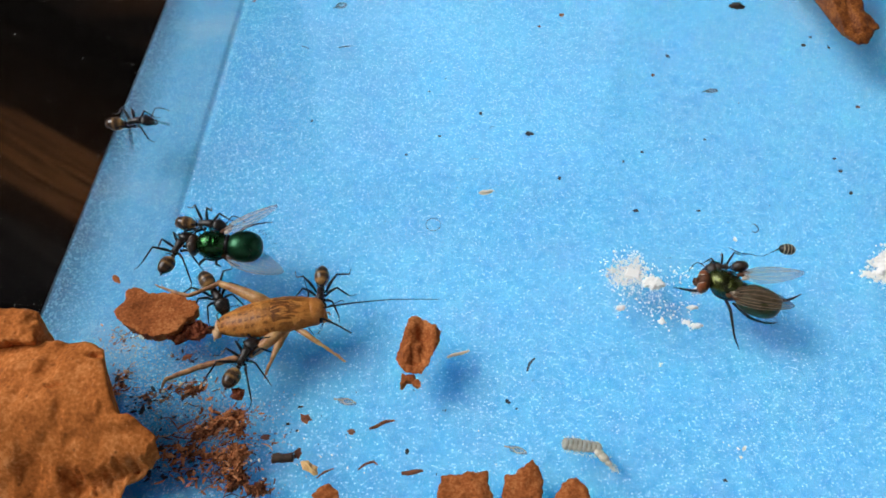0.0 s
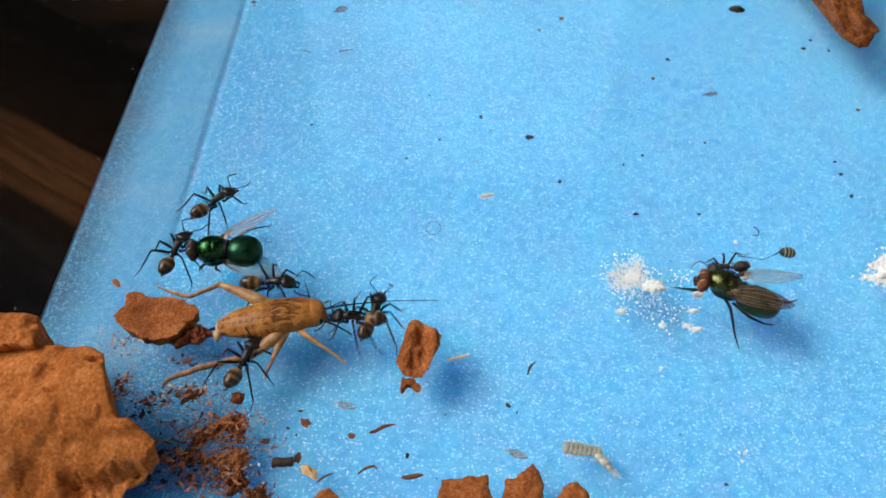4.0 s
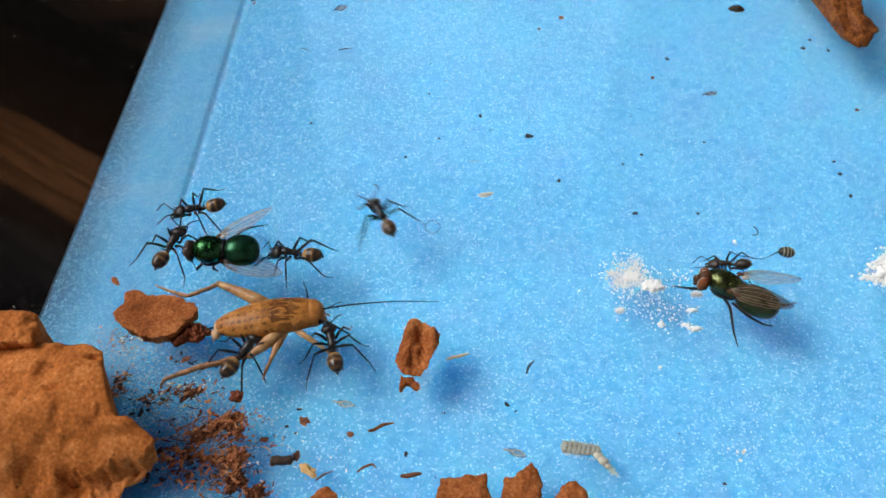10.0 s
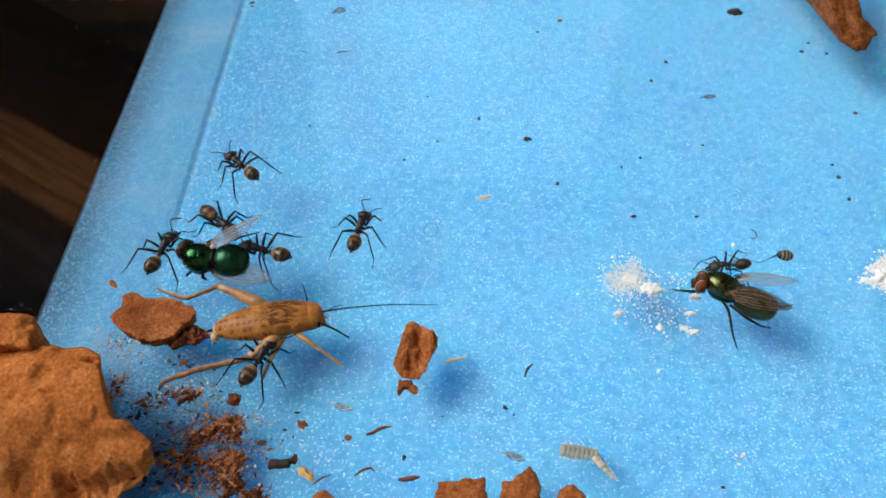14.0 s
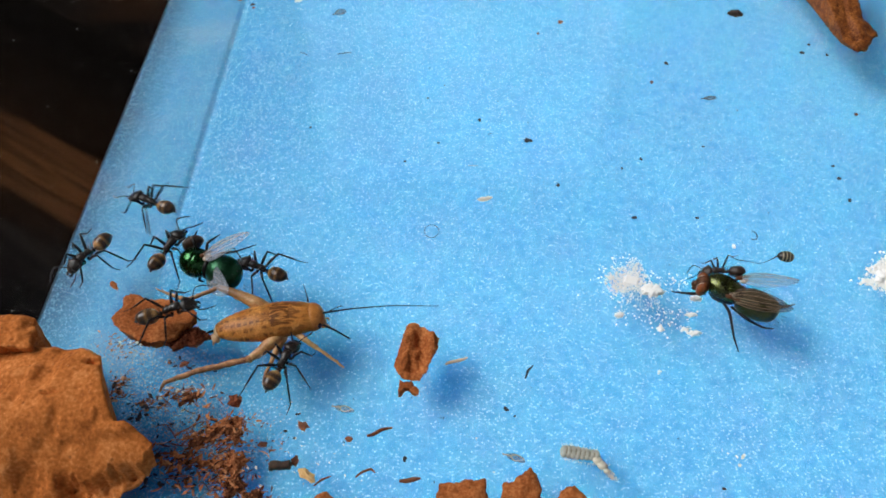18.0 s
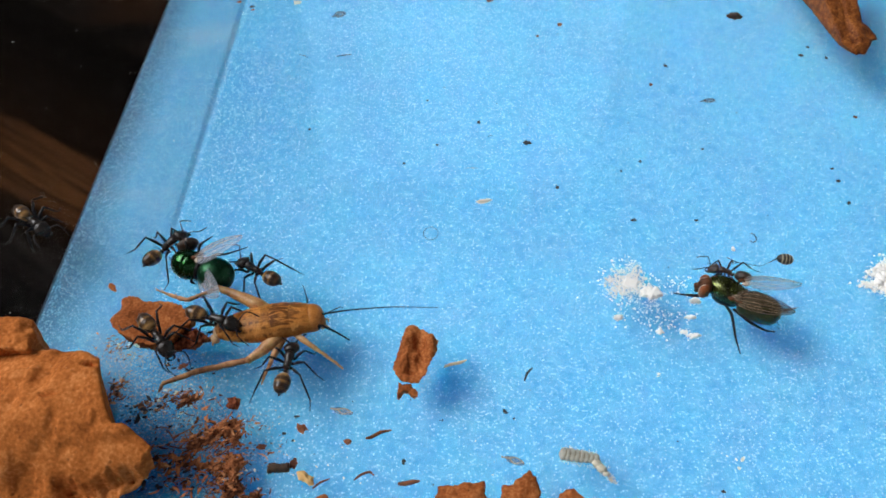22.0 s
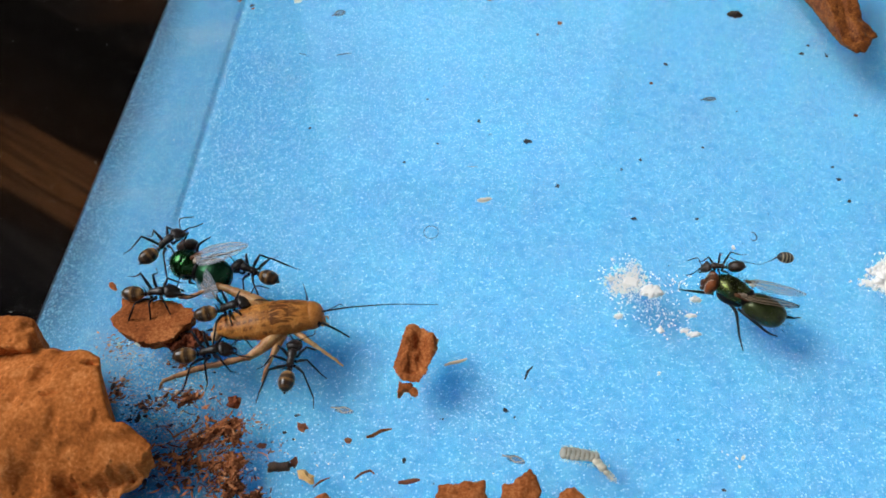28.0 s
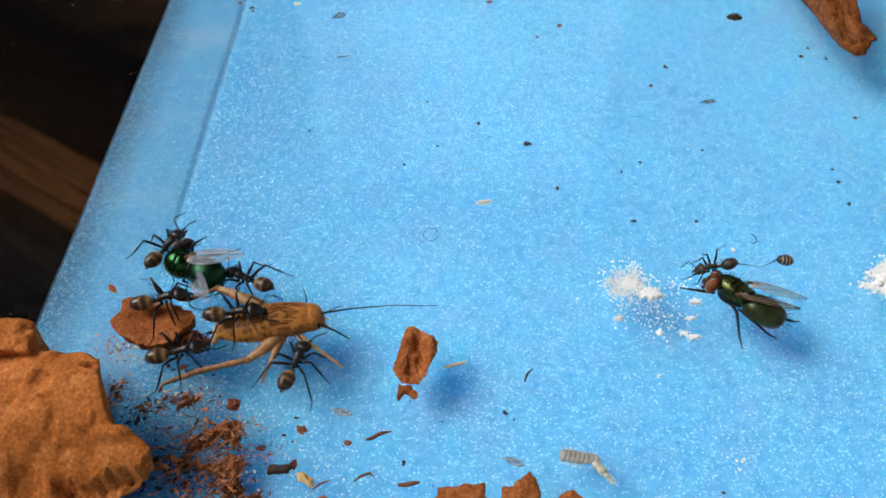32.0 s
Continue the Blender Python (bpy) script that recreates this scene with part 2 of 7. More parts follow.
def clay(name, dark, mid, light, patch, grain, pit, rough=0.85, bump=0.6):
    """Fired clay in three tones, broken by patches and grain, with small dark pits and pale sand. Sizes in millimetres."""
    m = material(name, dark, light, patch, rough=rough, bump=bump, fine=grain, spec=0.2)
    n, k = m.node_tree.nodes, m.node_tree.links
    p, co = n["Principled BSDF"], n["Texture Coordinate"]
    ramp = n["Color Ramp"]
    ramp.color_ramp.elements.new(0.5).color = (*mid, 1)
    ramp.color_ramp.elements[0].position, ramp.color_ramp.elements[2].position = 0.36, 0.66
    big = n["Noise Texture"]
    big.inputs["Detail"].default_value, big.inputs["Roughness"].default_value = 9, 0.62
    last = ramp.outputs["Color"]
    for size, share, colour, amount in ((pit, 0.06, tuple(0.5 * c for c in dark), 0.7), (pit * 0.6, 0.06, tuple(min(1.0, 1.2 * c + 0.03) for c in light), 0.4)):
        cells, pick, far, near, both, mix = (n.new("ShaderNode" + q) for q in ("TexVoronoi", "SeparateColor", "MapRange", "MapRange", "Math", "Mix"))
        cells.inputs["Scale"].default_value = 1000 / size
        k.new(co.outputs["Object"], cells.inputs["Vector"])
        k.new(cells.outputs["Color"], pick.inputs[0])
        far.inputs["From Min"].default_value, far.inputs["From Max"].default_value = 1 - share, 1.0
        far.inputs["To Max"].default_value = amount
        k.new(pick.outputs[0], far.inputs["Value"])
        near.inputs["From Min"].default_value, near.inputs["From Max"].default_value = 0.6, 0.2
        k.new(cells.outputs["Distance"], near.inputs["Value"])
        both.operation = "MULTIPLY"
        k.new(far.outputs[0], both.inputs[0])
        k.new(near.outputs[0], both.inputs[1])
        mix.data_type = "RGBA"
        mix.inputs["B"].default_value = (*colour, 1)
        k.new(both.outputs[0], mix.inputs["Factor"])
        k.new(last, mix.inputs["A"])
        last = mix.outputs["Result"]
    k.new(last, p.inputs["Base Color"])
    return m


BRICK = clay("fired_clay", (0.26, 0.070, 0.011), (0.49, 0.145, 0.027), (0.74, 0.29, 0.092), 3.6, 0.3, 0.3, bump=0.2)
CLAY = clay("red_fired_clay", (0.17, 0.042, 0.010), (0.35, 0.10, 0.024), (0.60, 0.23, 0.075), 2.6, 0.25, 0.22, bump=0.06)
BRICK_DARK = clay("dark_fired_clay", (0.045, 0.011, 0.006), (0.20, 0.05, 0.02), (0.42, 0.14, 0.055), 0.9, 0.15, 0.25, bump=0.7)
BARK = clay("brown_bark", (0.06, 0.015, 0.004), (0.20, 0.055, 0.010), (0.42, 0.15, 0.032), 1.2, 0.2, 0.3, rough=0.6, bump=0.6)
CRUMB = material("brown_crumb", (0.14, 0.05, 0.022), (0.40, 0.17, 0.07), 1.2, rough=0.9, bump=0.5)


def by_island(m, stops):
    """A colour of its own for each loose piece of a mesh, under the material's grain."""
    node, wire = m.node_tree.nodes, m.node_tree.links
    apart, shade, blend = (node.new("ShaderNode" + q) for q in ("NewGeometry", "ValToRGB", "Mix"))
    blend.data_type, blend.blend_type = "RGBA", "MULTIPLY"
    blend.inputs["Factor"].default_value = 1.0
    e = shade.color_ramp.elements
    while len(e) < len(stops):
        e.new(0.5)
    for q, (at_, c) in zip(e, stops):
        q.position, q.color = at_, (*c, 1)
    wire.new(apart.outputs["Random Per Island"], shade.inputs["Fac"])
    wire.new(node["Principled BSDF"].inputs["Base Color"].links[0].from_socket, blend.inputs["A"])
    wire.new(shade.outputs["Color"], blend.inputs["B"])
    wire.new(blend.outputs["Result"], node["Principled BSDF"].inputs["Base Color"])


by_island(CRUMB, [(0.0, (0.22, 0.17, 0.16)), (0.3, (0.4, 0.3, 0.27)), (0.6, (0.9, 0.75, 0.7)), (0.88, (1.3, 1.4, 1.5)), (1.0, (1.7, 2.2, 3.0))])
SOOT = material("black_speck", (0.004, 0.004, 0.006), (0.018, 0.013, 0.014), 0.6, rough=0.7)
FLOUR = material("white_powder", (0.95, 0.92, 0.86), (0.98, 0.97, 0.94), 0.6, rough=0.95, bump=0.1)
DUST = material("grey_dust", (0.35, 0.35, 0.33), (0.6, 0.6, 0.58), 0.4, rough=0.9)
HUSK = material("pale_husk", (0.50, 0.45, 0.32), (0.82, 0.77, 0.64), 0.5, rough=0.5)
YELLOW = material("yellow_grain", (0.62, 0.33, 0.09), (0.8, 0.55, 0.25), 0.8, rough=0.6)
SHELL = material("ant_black", (0.003, 0.0026, 0.0026), (0.024, 0.014, 0.008), 0.5, rough=0.34, bump=0.5, fine=0.07, sheen=0.03, stops=(0.38, 0.68))
SHELL.node_tree.nodes["Principled BSDF"].inputs["Sheen Tint"].default_value = (0.75, 0.45, 0.2, 1)
BROWN_SHELL = material("ant_brown", (0.007, 0.004, 0.003), (0.06, 0.034, 0.018), 0.5, rough=0.36, bump=0.5, fine=0.07)
LIMB = material("ant_leg_black", (0.002, 0.0025, 0.004), (0.009, 0.009, 0.012), 0.4, rough=0.38, spec=0.35)
GOLD = banded("ant_gold_bands", [(0.0, (0.006, 0.004, 0.003)), (0.2, (0.012, 0.007, 0.004)), (0.3, (0.09, 0.042, 0.012)), (0.36, (0.03, 0.014, 0.006)), (0.48, (0.03, 0.014, 0.006)), (0.6, (0.26, 0.135, 0.042)),
                                 (0.65, (0.05, 0.024, 0.01)), (0.78, (0.07, 0.033, 0.012)), (0.9, (0.50, 0.27, 0.085)), (0.99, (0.3, 0.16, 0.05))], rough=0.28, wobble=0.06, sheen=0.1, bump=0.3)
GREEN = material("metallic_green", (0.004, 0.026, 0.009), (0.026, 0.125, 0.028), 1.0, rough=0.24, metal=0.95, bump=0.35, fine=0.17, coat=0.25)
GREEN_DULL = material("metallic_olive_green", (0.020, 0.021, 0.009), (0.13, 0.155, 0.03), 1.0, rough=0.2, metal=0.8, bump=0.5, fine=0.16, coat=0.2, stops=(0.42, 0.62))
OLIVE = material("dark_green_shell", (0.004, 0.028, 0.014), (0.016, 0.092, 0.036), 1.4, rough=0.33, metal=0.8, bump=0.15, fine=0.1, coat=0.1)
MOSS = material("olive_shell", (0.018, 0.024, 0.007), (0.062, 0.080, 0.020), 1.2, rough=0.32, metal=0.5, bump=0.2, fine=0.1, coat=0.2)
FLYBLACK = material("fly_black", (0.0015, 0.0017, 0.0025), (0.009, 0.0075, 0.007), 0.5, rough=0.42, bump=0.3, spec=0.2)
EYE_RED = material("fly_eye_red", (0.10, 0.020, 0.003), (0.28, 0.075, 0.012), 0.5, rough=0.5, bump=0.4, fine=0.06, spec=0.3)
EYE_DARK = material("fly_eye_dark", (0.02, 0.012, 0.008), (0.06, 0.03, 0.018), 0.25, rough=0.3, coat=0.3)
BROWN_FACE = material("fly_face_brown", (0.024, 0.009, 0.004), (0.16, 0.058, 0.02), 0.4, rough=0.55, bump=0.5, fine=0.12, spec=0.25)
DARK_FACE = material("fly_face_dark", (0.008, 0.005, 0.004), (0.065, 0.028, 0.013), 0.5, rough=0.5, bump=0.5, fine=0.12, spec=0.3)
CREAM = material("wing_root_cream", (0.30, 0.20, 0.13), (0.62, 0.52, 0.41), 0.35, rough=0.6, bump=0.3)
WING = material("wing_membrane", (0.30, 0.34, 0.40), (0.50, 0.54, 0.60), 0.9, rough=0.2, alpha=0.29)
SCRAP = material("wing_scrap", (0.3, 0.36, 0.4), (0.5, 0.55, 0.58), 0.5, rough=0.25, alpha=0.35)
WING_DARK = material("wing_membrane_dark", (0.06, 0.038, 0.022), (0.22, 0.155, 0.10), 0.9, rough=0.2, alpha=0.4)
VEIN = material("wing_vein", (0.22, 0.16, 0.10), (0.46, 0.36, 0.24), 0.5, rough=0.35, alpha=0.8)


def cricket_shell(name, streaks, dots, from_x, to_x, stretch=(1100, 1900, 500)):
    """Amber tan. streaks: long brown dashes between two places along the body; dots: rows of small brown squares, one to a ring."""
    m = material(name, (0.36, 0.115, 0.016), (0.66, 0.285, 0.068), 1.3, rough=0.46, bump=0.2, fine=0.16, spec=0.25)
    n, k = m.node_tree.nodes, m.node_tree.links
    p = n["Principled BSDF"]
    p.inputs["Subsurface Weight"].default_value, p.inputs["Subsurface Scale"].default_value = 0.1, 0.0004
    co, place, dashes, split = n["Texture Coordinate"], n.new("ShaderNodeMapping"), n.new("ShaderNodeTexNoise"), n.new("ShaderNodeSeparateXYZ")
    place.inputs["Scale"].default_value, place.inputs["Rotation"].default_value = stretch, (0, 0, radians(14))
    dashes.inputs["Scale"].default_value, dashes.inputs["Detail"].default_value, dashes.inputs["Distortion"].default_value = 1.0, 2.0, 1.0
    k.new(co.outputs["Object"], place.inputs["Vector"])
    k.new(place.outputs[0], dashes.inputs["Vector"])
    k.new(co.outputs["Object"], split.inputs[0])

    def span(source, a, b, top=1.0):
        q = n.new("ShaderNodeMapRange")
        q.interpolation_type = "SMOOTHSTEP"
        q.inputs["From Min"].default_value, q.inputs["From Max"].default_value, q.inputs["To Max"].default_value = a, b, top
        k.new(source, q.inputs["Value"])
        return q.outputs[0]

    def sums(kind, one, two):
        q = n.new("ShaderNodeMath")
        q.operation = kind
        for i, v in enumerate((one, two)):
            if isinstance(v, float):
                q.inputs[i].default_value = v
            else:
                k.new(v, q.inputs[i])
        return q.outputs[0]

    off = sums("ABSOLUTE", sums("SUBTRACT", split.outputs["Y"], 0.7 * MM), 0.0)
    marks = sums("MULTIPLY", span(dashes.outputs["Fac"], 0.42, 0.52, streaks), sums("MULTIPLY", span(split.outputs["X"], from_x * MM, to_x * MM), span(off, 1.75 * MM, 1.1 * MM)))
    if dots:
        ring = sums("FRACT", sums("ADD", sums("MULTIPLY", split.outputs["X"], 1000 / 0.55), 20 + 4.35 / 0.55), 0.0)
        row = sums("SINE", sums("MULTIPLY", sums("ADD", sums("ADD", split.outputs["Y"], sums("MULTIPLY", split.outputs["Z"], 0.35)), sums("MULTIPLY", dashes.outputs["Fac"], 0.0006)), 2 * math.pi * 1000 / 0.66), 0.0)
        bars = sums("ADD", sums("MULTIPLY", sums("MULTIPLY", span(ring, 0.05, 0.3), span(ring, 1.0, 0.75)), 0.75), 0.25)
        square = sums("MULTIPLY", sums("MULTIPLY", bars, span(row, -0.6, 0.7)), sums("MULTIPLY", span(dashes.outputs["Fac"], 0.3, 0.62), dots))
        marks = sums("MAXIMUM", marks, square)
    mix = n.new("ShaderNodeMix")
    mix.data_type = "RGBA"
    mix.inputs["B"].default_value = (0.10, 0.03, 0.006, 1)
    k.new(marks, mix.inputs["Factor"])
    k.new(p.inputs["Base Color"].links[0].from_socket, mix.inputs["A"])
    k.new(mix.outputs["Result"], p.inputs["Base Color"])
    return m


TAN = cricket_shell("cricket_tan", 0.4, 0.8, -3.0, 0.0)
MOTTLE = cricket_shell("cricket_mottled", 0.9, 0.0, -1.0, 0.4, (620, 2500, 700))
NECK = cricket_shell("cricket_neck", 0.75, 0.0, 4.0, 2.6, (620, 1700, 700))
TAN_PLAIN = material("cricket_tan_plain", (0.36, 0.11, 0.018), (0.62, 0.25, 0.055), 1.1, rough=0.42, bump=0.25, fine=0.16, spec=0.4)
PALE = material("cricket_leg_pale", (0.32, 0.125, 0.036), (0.66, 0.38, 0.15), 0.75, rough=0.45, bump=0.4, fine=0.15)
PALE.node_tree.nodes["Principled BSDF"].inputs["Subsurface Weight"].default_value = 0.15
PALE.node_tree.nodes["Principled BSDF"].inputs["Subsurface Scale"].default_value = 0.0005
BROWNLEG = material("cricket_leg_brown", (0.12, 0.038, 0.012), (0.52, 0.25, 0.09), 0.6, rough=0.55, bump=0.6, fine=0.12)
JOINT = material("cricket_joint", (0.5, 0.27, 0.11), (0.68, 0.46, 0.26), 0.6, rough=0.6)


# ---- mesh tools, in millimetres ----
def part(name, bm, mat, parent=None, label="", smooth=True, at_=None):
    """Links a bmesh as one mesh object under a thing or under a part. at_: its joint, in its parent's space."""
    me = bpy.data.meshes.new(name)
    bmesh.ops.recalc_face_normals(bm, faces=bm.faces)
    bmesh.ops.scale(bm, vec=(MM, MM, MM), verts=bm.verts)
    for f in bm.faces:
        f.smooth = smooth
    bm.to_mesh(me)
    bm.free()
    me.materials.append(mat)
    ob = new(name, me)
    if parent:
        ob.parent = parent
    if at_:
        ob.location = [c * MM for c in at_]
    if label:
        ob["label"] = label
    return ob


def thing(name, label, category, m, group="", kind=""):
    ob = new(name)
    ob.empty_display_size = 0.001
    ob.matrix_basis = m
    return tagged(ob, label, category, group, kind)


def blob(bm, centre, size, turn=(0, 0, 0), seg=18, rings=12, rough=0.0, seed=0.0, pinch=0.0):
    """An ellipsoid; pinch: how much narrower it is towards +x than towards -x; rough: lumps."""
    made = bmesh.ops.create_uvsphere(bm, u_segments=seg, v_segments=rings, radius=1.0)["verts"]
    spin = Euler([radians(a) for a in turn]).to_matrix()
    for v in made:
        c = v.co.copy()
        if rough:
            c *= 1 + rough * noise.noise(c * 1.7 + Vector((seed, seed * 0.7, 0))) + rough * 0.4 * noise.noise(c * 4.3 + Vector((0, seed, 3)))
        k = 1 - pinch * c.x
        v.co = Vector(centre) + spin @ Vector((c.x * size[0], c.y * size[1] * k, c.z * size[2] * k))
    return made


def tube(bm, points, radii, seg=7):
    """A round limb through points with a radius at each."""
    pts = [Vector(p) for p in points]
    loops = []
    for i, p in enumerate(pts):
        way = (pts[min(i + 1, len(pts) - 1)] - pts[max(i - 1, 0)]).normalized()
        side = way.cross(Vector((0, 0, 1)))
        side = side.normalized() if side.length > 1e-4 else Vector((1, 0, 0))
        up = side.cross(way)
        loops.append([bm.verts.new(p + radii[i] * (math.cos(a) * side + math.sin(a) * up)) for a in (2 * math.pi * j / seg for j in range(seg))])
    for a, b in zip(loops, loops[1:]):
        for j in range(seg):
            bm.faces.new((a[j], a[(j + 1) % seg], b[(j + 1) % seg], b[j]))
    bm.faces.new(loops[0][::-1])
    bm.faces.new(loops[-1])


def smooth_line(points, radii, steps=4):
    """More points along a limb, with softened bends."""
    p, out, rad = [Vector(q) for q in points], [], []
    for i in range(len(p) - 1):
        a, b, c, d = p[max(i - 1, 0)], p[i], p[i + 1], p[min(i + 2, len(p) - 1)]
        for s in range(steps):
            t = s / steps
            line = b.lerp(c, t)
            curve = 0.5 * (2 * b + (c - a) * t + (2 * a - 5 * b + 4 * c - d) * t * t + (3 * b - a - 3 * c + d) * t ** 3)
            out.append(line.lerp(curve, 0.55))
            rad.append(radii[i] + (radii[i + 1] - radii[i]) * t)
    return out + [p[-1]], rad + [radii[-1]]


def limb(bm, points, radii, seg=7, steps=4):
    tube(bm, *smooth_line(points, radii, steps), seg)


def loft(bm, rings, seg=16, rough=0.0):
    """A smooth hull along x through rings of x, middle height, half width and half height."""
    line, _ = smooth_line([(q[0], q[1], 0) for q in rings], [1] * len(rings), 3)
    size, _ = smooth_line([(q[2], q[3], 0) for q in rings], [1] * len(rings), 3)
    loops = []
    for p, r in zip(line, size):
        ring = []
        for j in range(seg):
            a = 2 * math.pi * j / seg
            k = 1 + rough * noise.noise(Vector((p.x * 4, math.cos(a) * 2, math.sin(a) * 2)))
            ring.append(bm.verts.new((p.x, math.cos(a) * r.x * k, p.y + math.sin(a) * r.y * k)))
        loops.append(ring)
    for a, b in zip(loops, loops[1:]):
        for j in range(seg):
            bm.faces.new((a[j], b[j], b[(j + 1) % seg], a[(j + 1) % seg]))
    bm.faces.new(loops[0])
    bm.faces.new(loops[-1][::-1])


def slab(bm, x0, x1, y0, y1, z0, z1, edge=0.0):
    made = bmesh.ops.create_cube(bm, size=1.0)["verts"]
    for v in made:
        v.co = Vector(((x0 + x1) / 2 + v.co.x * (x1 - x0), (y0 + y1) / 2 + v.co.y * (y1 - y0), (z0 + z1) / 2 + v.co.z * (z1 - z0)))
    if edge:
        bmesh.ops.bevel(bm, geom=list({e for v in made for e in v.link_edges}), offset=edge, segments=2, affect="EDGES")


def rubble(bm, outline, height, seed, foot=0.9, lumps=0.35, tilt=(0, 0), around=72, grain=1.0, ragged=0.16, base=0.01, ledges=0.0, pits=0.0, droop=0.0, edge_y=0.0, hollows=(), scarp=(), drop=0.0):
    """A broken chunk whose top edge follows an outline of a few corners: ragged rim, lumpy top, rough sides."""
    cs = [Vector((*p, 0)) for p in outline]
    mid = sum(cs, Vector()) / len(cs)
    lengths = [(cs[(i + 1) % len(cs)] - c).length for i, c in enumerate(cs)]
    total, rim = sum(lengths), []
    for j in range(around):
        d, i = total * j / around, 0
        while d > lengths[i]:
            d -= lengths[i]
            i += 1
        p = cs[i].lerp(cs[(i + 1) % len(cs)], d / lengths[i])
        out = (p - mid).normalized()
        p = p + out * ragged * (noise.noise(p * 1.1 * grain + Vector((seed, 0, 0))) + 0.7 * noise.noise(p * 3.1 * grain + Vector((0, seed, 0))))
        rim.append(p)

    step = total / around
    inner = []
    for i in range(int((max(p.x for p in rim) - min(p.x for p in rim)) / step) + 1):
        for j in range(int((max(p.y for p in rim) - min(p.y for p in rim)) / step) + 1):
            wob = noise.noise_vector(Vector((i * 0.73, j * 0.91, seed)))
            inner.append((i + 0.5 * (j % 2) + 0.5 * wob.x, j + 0.5 * wob.y))
    x0, y0 = min(p.x for p in rim), min(p.y for p in rim)
    edge = np.array([(p.x, p.y) for p in rim])
    grid = np.array(inner) * step + np.array((x0, y0))
    far = np.concatenate([np.min(np.linalg.norm(grid[a:a + 400, None] - edge[None], axis=2), axis=1) for a in range(0, len(grid), 400)])
    grid, far = grid[far > 0.6 * step], far[far > 0.6 * step]
    points = [Vector((p.x, p.y)) for p in rim] + [Vector(p) for p in grid.tolist()]
    reach = [0.0] * around + far.tolist()
    found = delaunay_2d_cdt(points, [(j, (j + 1) % around) for j in range(around)], [], 1, 1e-5)

    def top(p, d):
        z = height + tilt[0] * (p.x - mid.x) + tilt[1] * (p.y - mid.y)
        q = Vector((p.x, p.y, seed))
        z += lumps * (noise.noise(q * 0.45 * grain) + 0.5 * noise.noise(q * 1.3 * grain) + 0.16 * noise.noise(q * 3.3 * grain) + 0.09 * noise.noise(q * 9 * grain))
        if ledges:
            broken = noise.noise(q * 0.5 * grain + Vector((7, 3, 0))) + 0.35 * noise.noise(q * 1.7 * grain + Vector((1, 9, 0)))
            z += ledges * (math.tanh(9 * broken) + 0.6 * math.tanh(14 * (broken - 0.28)))
        if pits:
            z -= pits * 3 * max(0.0, noise.noise(q * 1.15 * grain + Vector((3, 5, 2))) - 0.3) + pits * 2 * max(0.0, noise.noise(q * 3.1 * grain + Vector((8, 1, 4))) - 0.35)
        z -= droop * max(0.0, edge_y - p.y) ** 2
        for hx, hy, hw, hl, deep in hollows:
            # ragged broken hollows, or ridges where deep is negative
            r = ((p.x - hx) / hw) ** 2 + ((p.y - hy) / hl) ** 2 + 0.5 * noise.noise(q * 1.5) + 0.3 * noise.noise(q * 4)
            z -= deep * math.exp(-max(0.0, r) ** 2)
        if scarp:
            # a broken step down along a line, with a rising shelf before it
            d_ = np.interp(p.x, [c[0] for c in scarp], [c[1] for c in scarp]) - p.y + 0.5 * noise.noise(q * 1.3) + 0.25 * noise.noise(q * 3.4)
            if d_ > 0:
                fade = min(1.0, max(0.0, (p.x - scarp[0][0]) / 1.2))
                z += fade * (0.62 * min(d_, 1.3) + 0.25 * noise.noise(q * 2.6) - drop * min(1.0, d_ / 0.3))
        return max(base + 0.15, z - 0.4 * lumps * max(0.0, 1 - d / (4 * step)) ** 2)

    made, rim_at = [], {}
    for v, source in zip(found[0], found[3]):
        d = reach[source[0]] if source else 0.0
        made.append(bm.verts.new((v.x, v.y, top(v, d))))
        for q in source:
            rim_at[q] = made[-1]
    for f in found[2]:
        bm.faces.new([made[q] for q in f])
    loops = [[rim_at[j] for j in range(around)]]
    down = 6
    for r in range(1, down + 1):
        s = r / down
        row = []
        for j, p in enumerate(rim):
            z = loops[0][j].co.z
            k = 1 + (foot - 1) * s ** 0.7
            q = mid + (p - mid) * k
            w = Vector((q.x, q.y, z * (1 - s) + seed))
            q = q + (p - mid).normalized() * lumps * 0.8 * math.sin(math.pi * min(1, s + 0.1)) * (noise.noise(w * 0.8 * grain) + 0.6 * noise.noise(w * 2.4 * grain))
            row.append(bm.verts.new((q.x, q.y, z + (base - z) * s)))
        loops.append(row)
    for a, b in zip(loops, loops[1:]):
        for j in range(around):
            bm.faces.new((a[j], b[j], b[(j + 1) % around], a[(j + 1) % around]))
    bm.faces.new(loops[-1])


# ---- the room round the table: unseen, added to shape fill and reflections ----
def wall_piece(name, x0, x1, y0, y1, z0, z1, mat, label, kind="structure"):
    bm = bmesh.new()
    slab(bm, x0 * 1000, x1 * 1000, y0 * 1000, y1 * 1000, z0 * 1000, z1 * 1000)
    return tagged(part(name, bm, mat, smooth=False), label, name.split("_")[0], kind=kind)


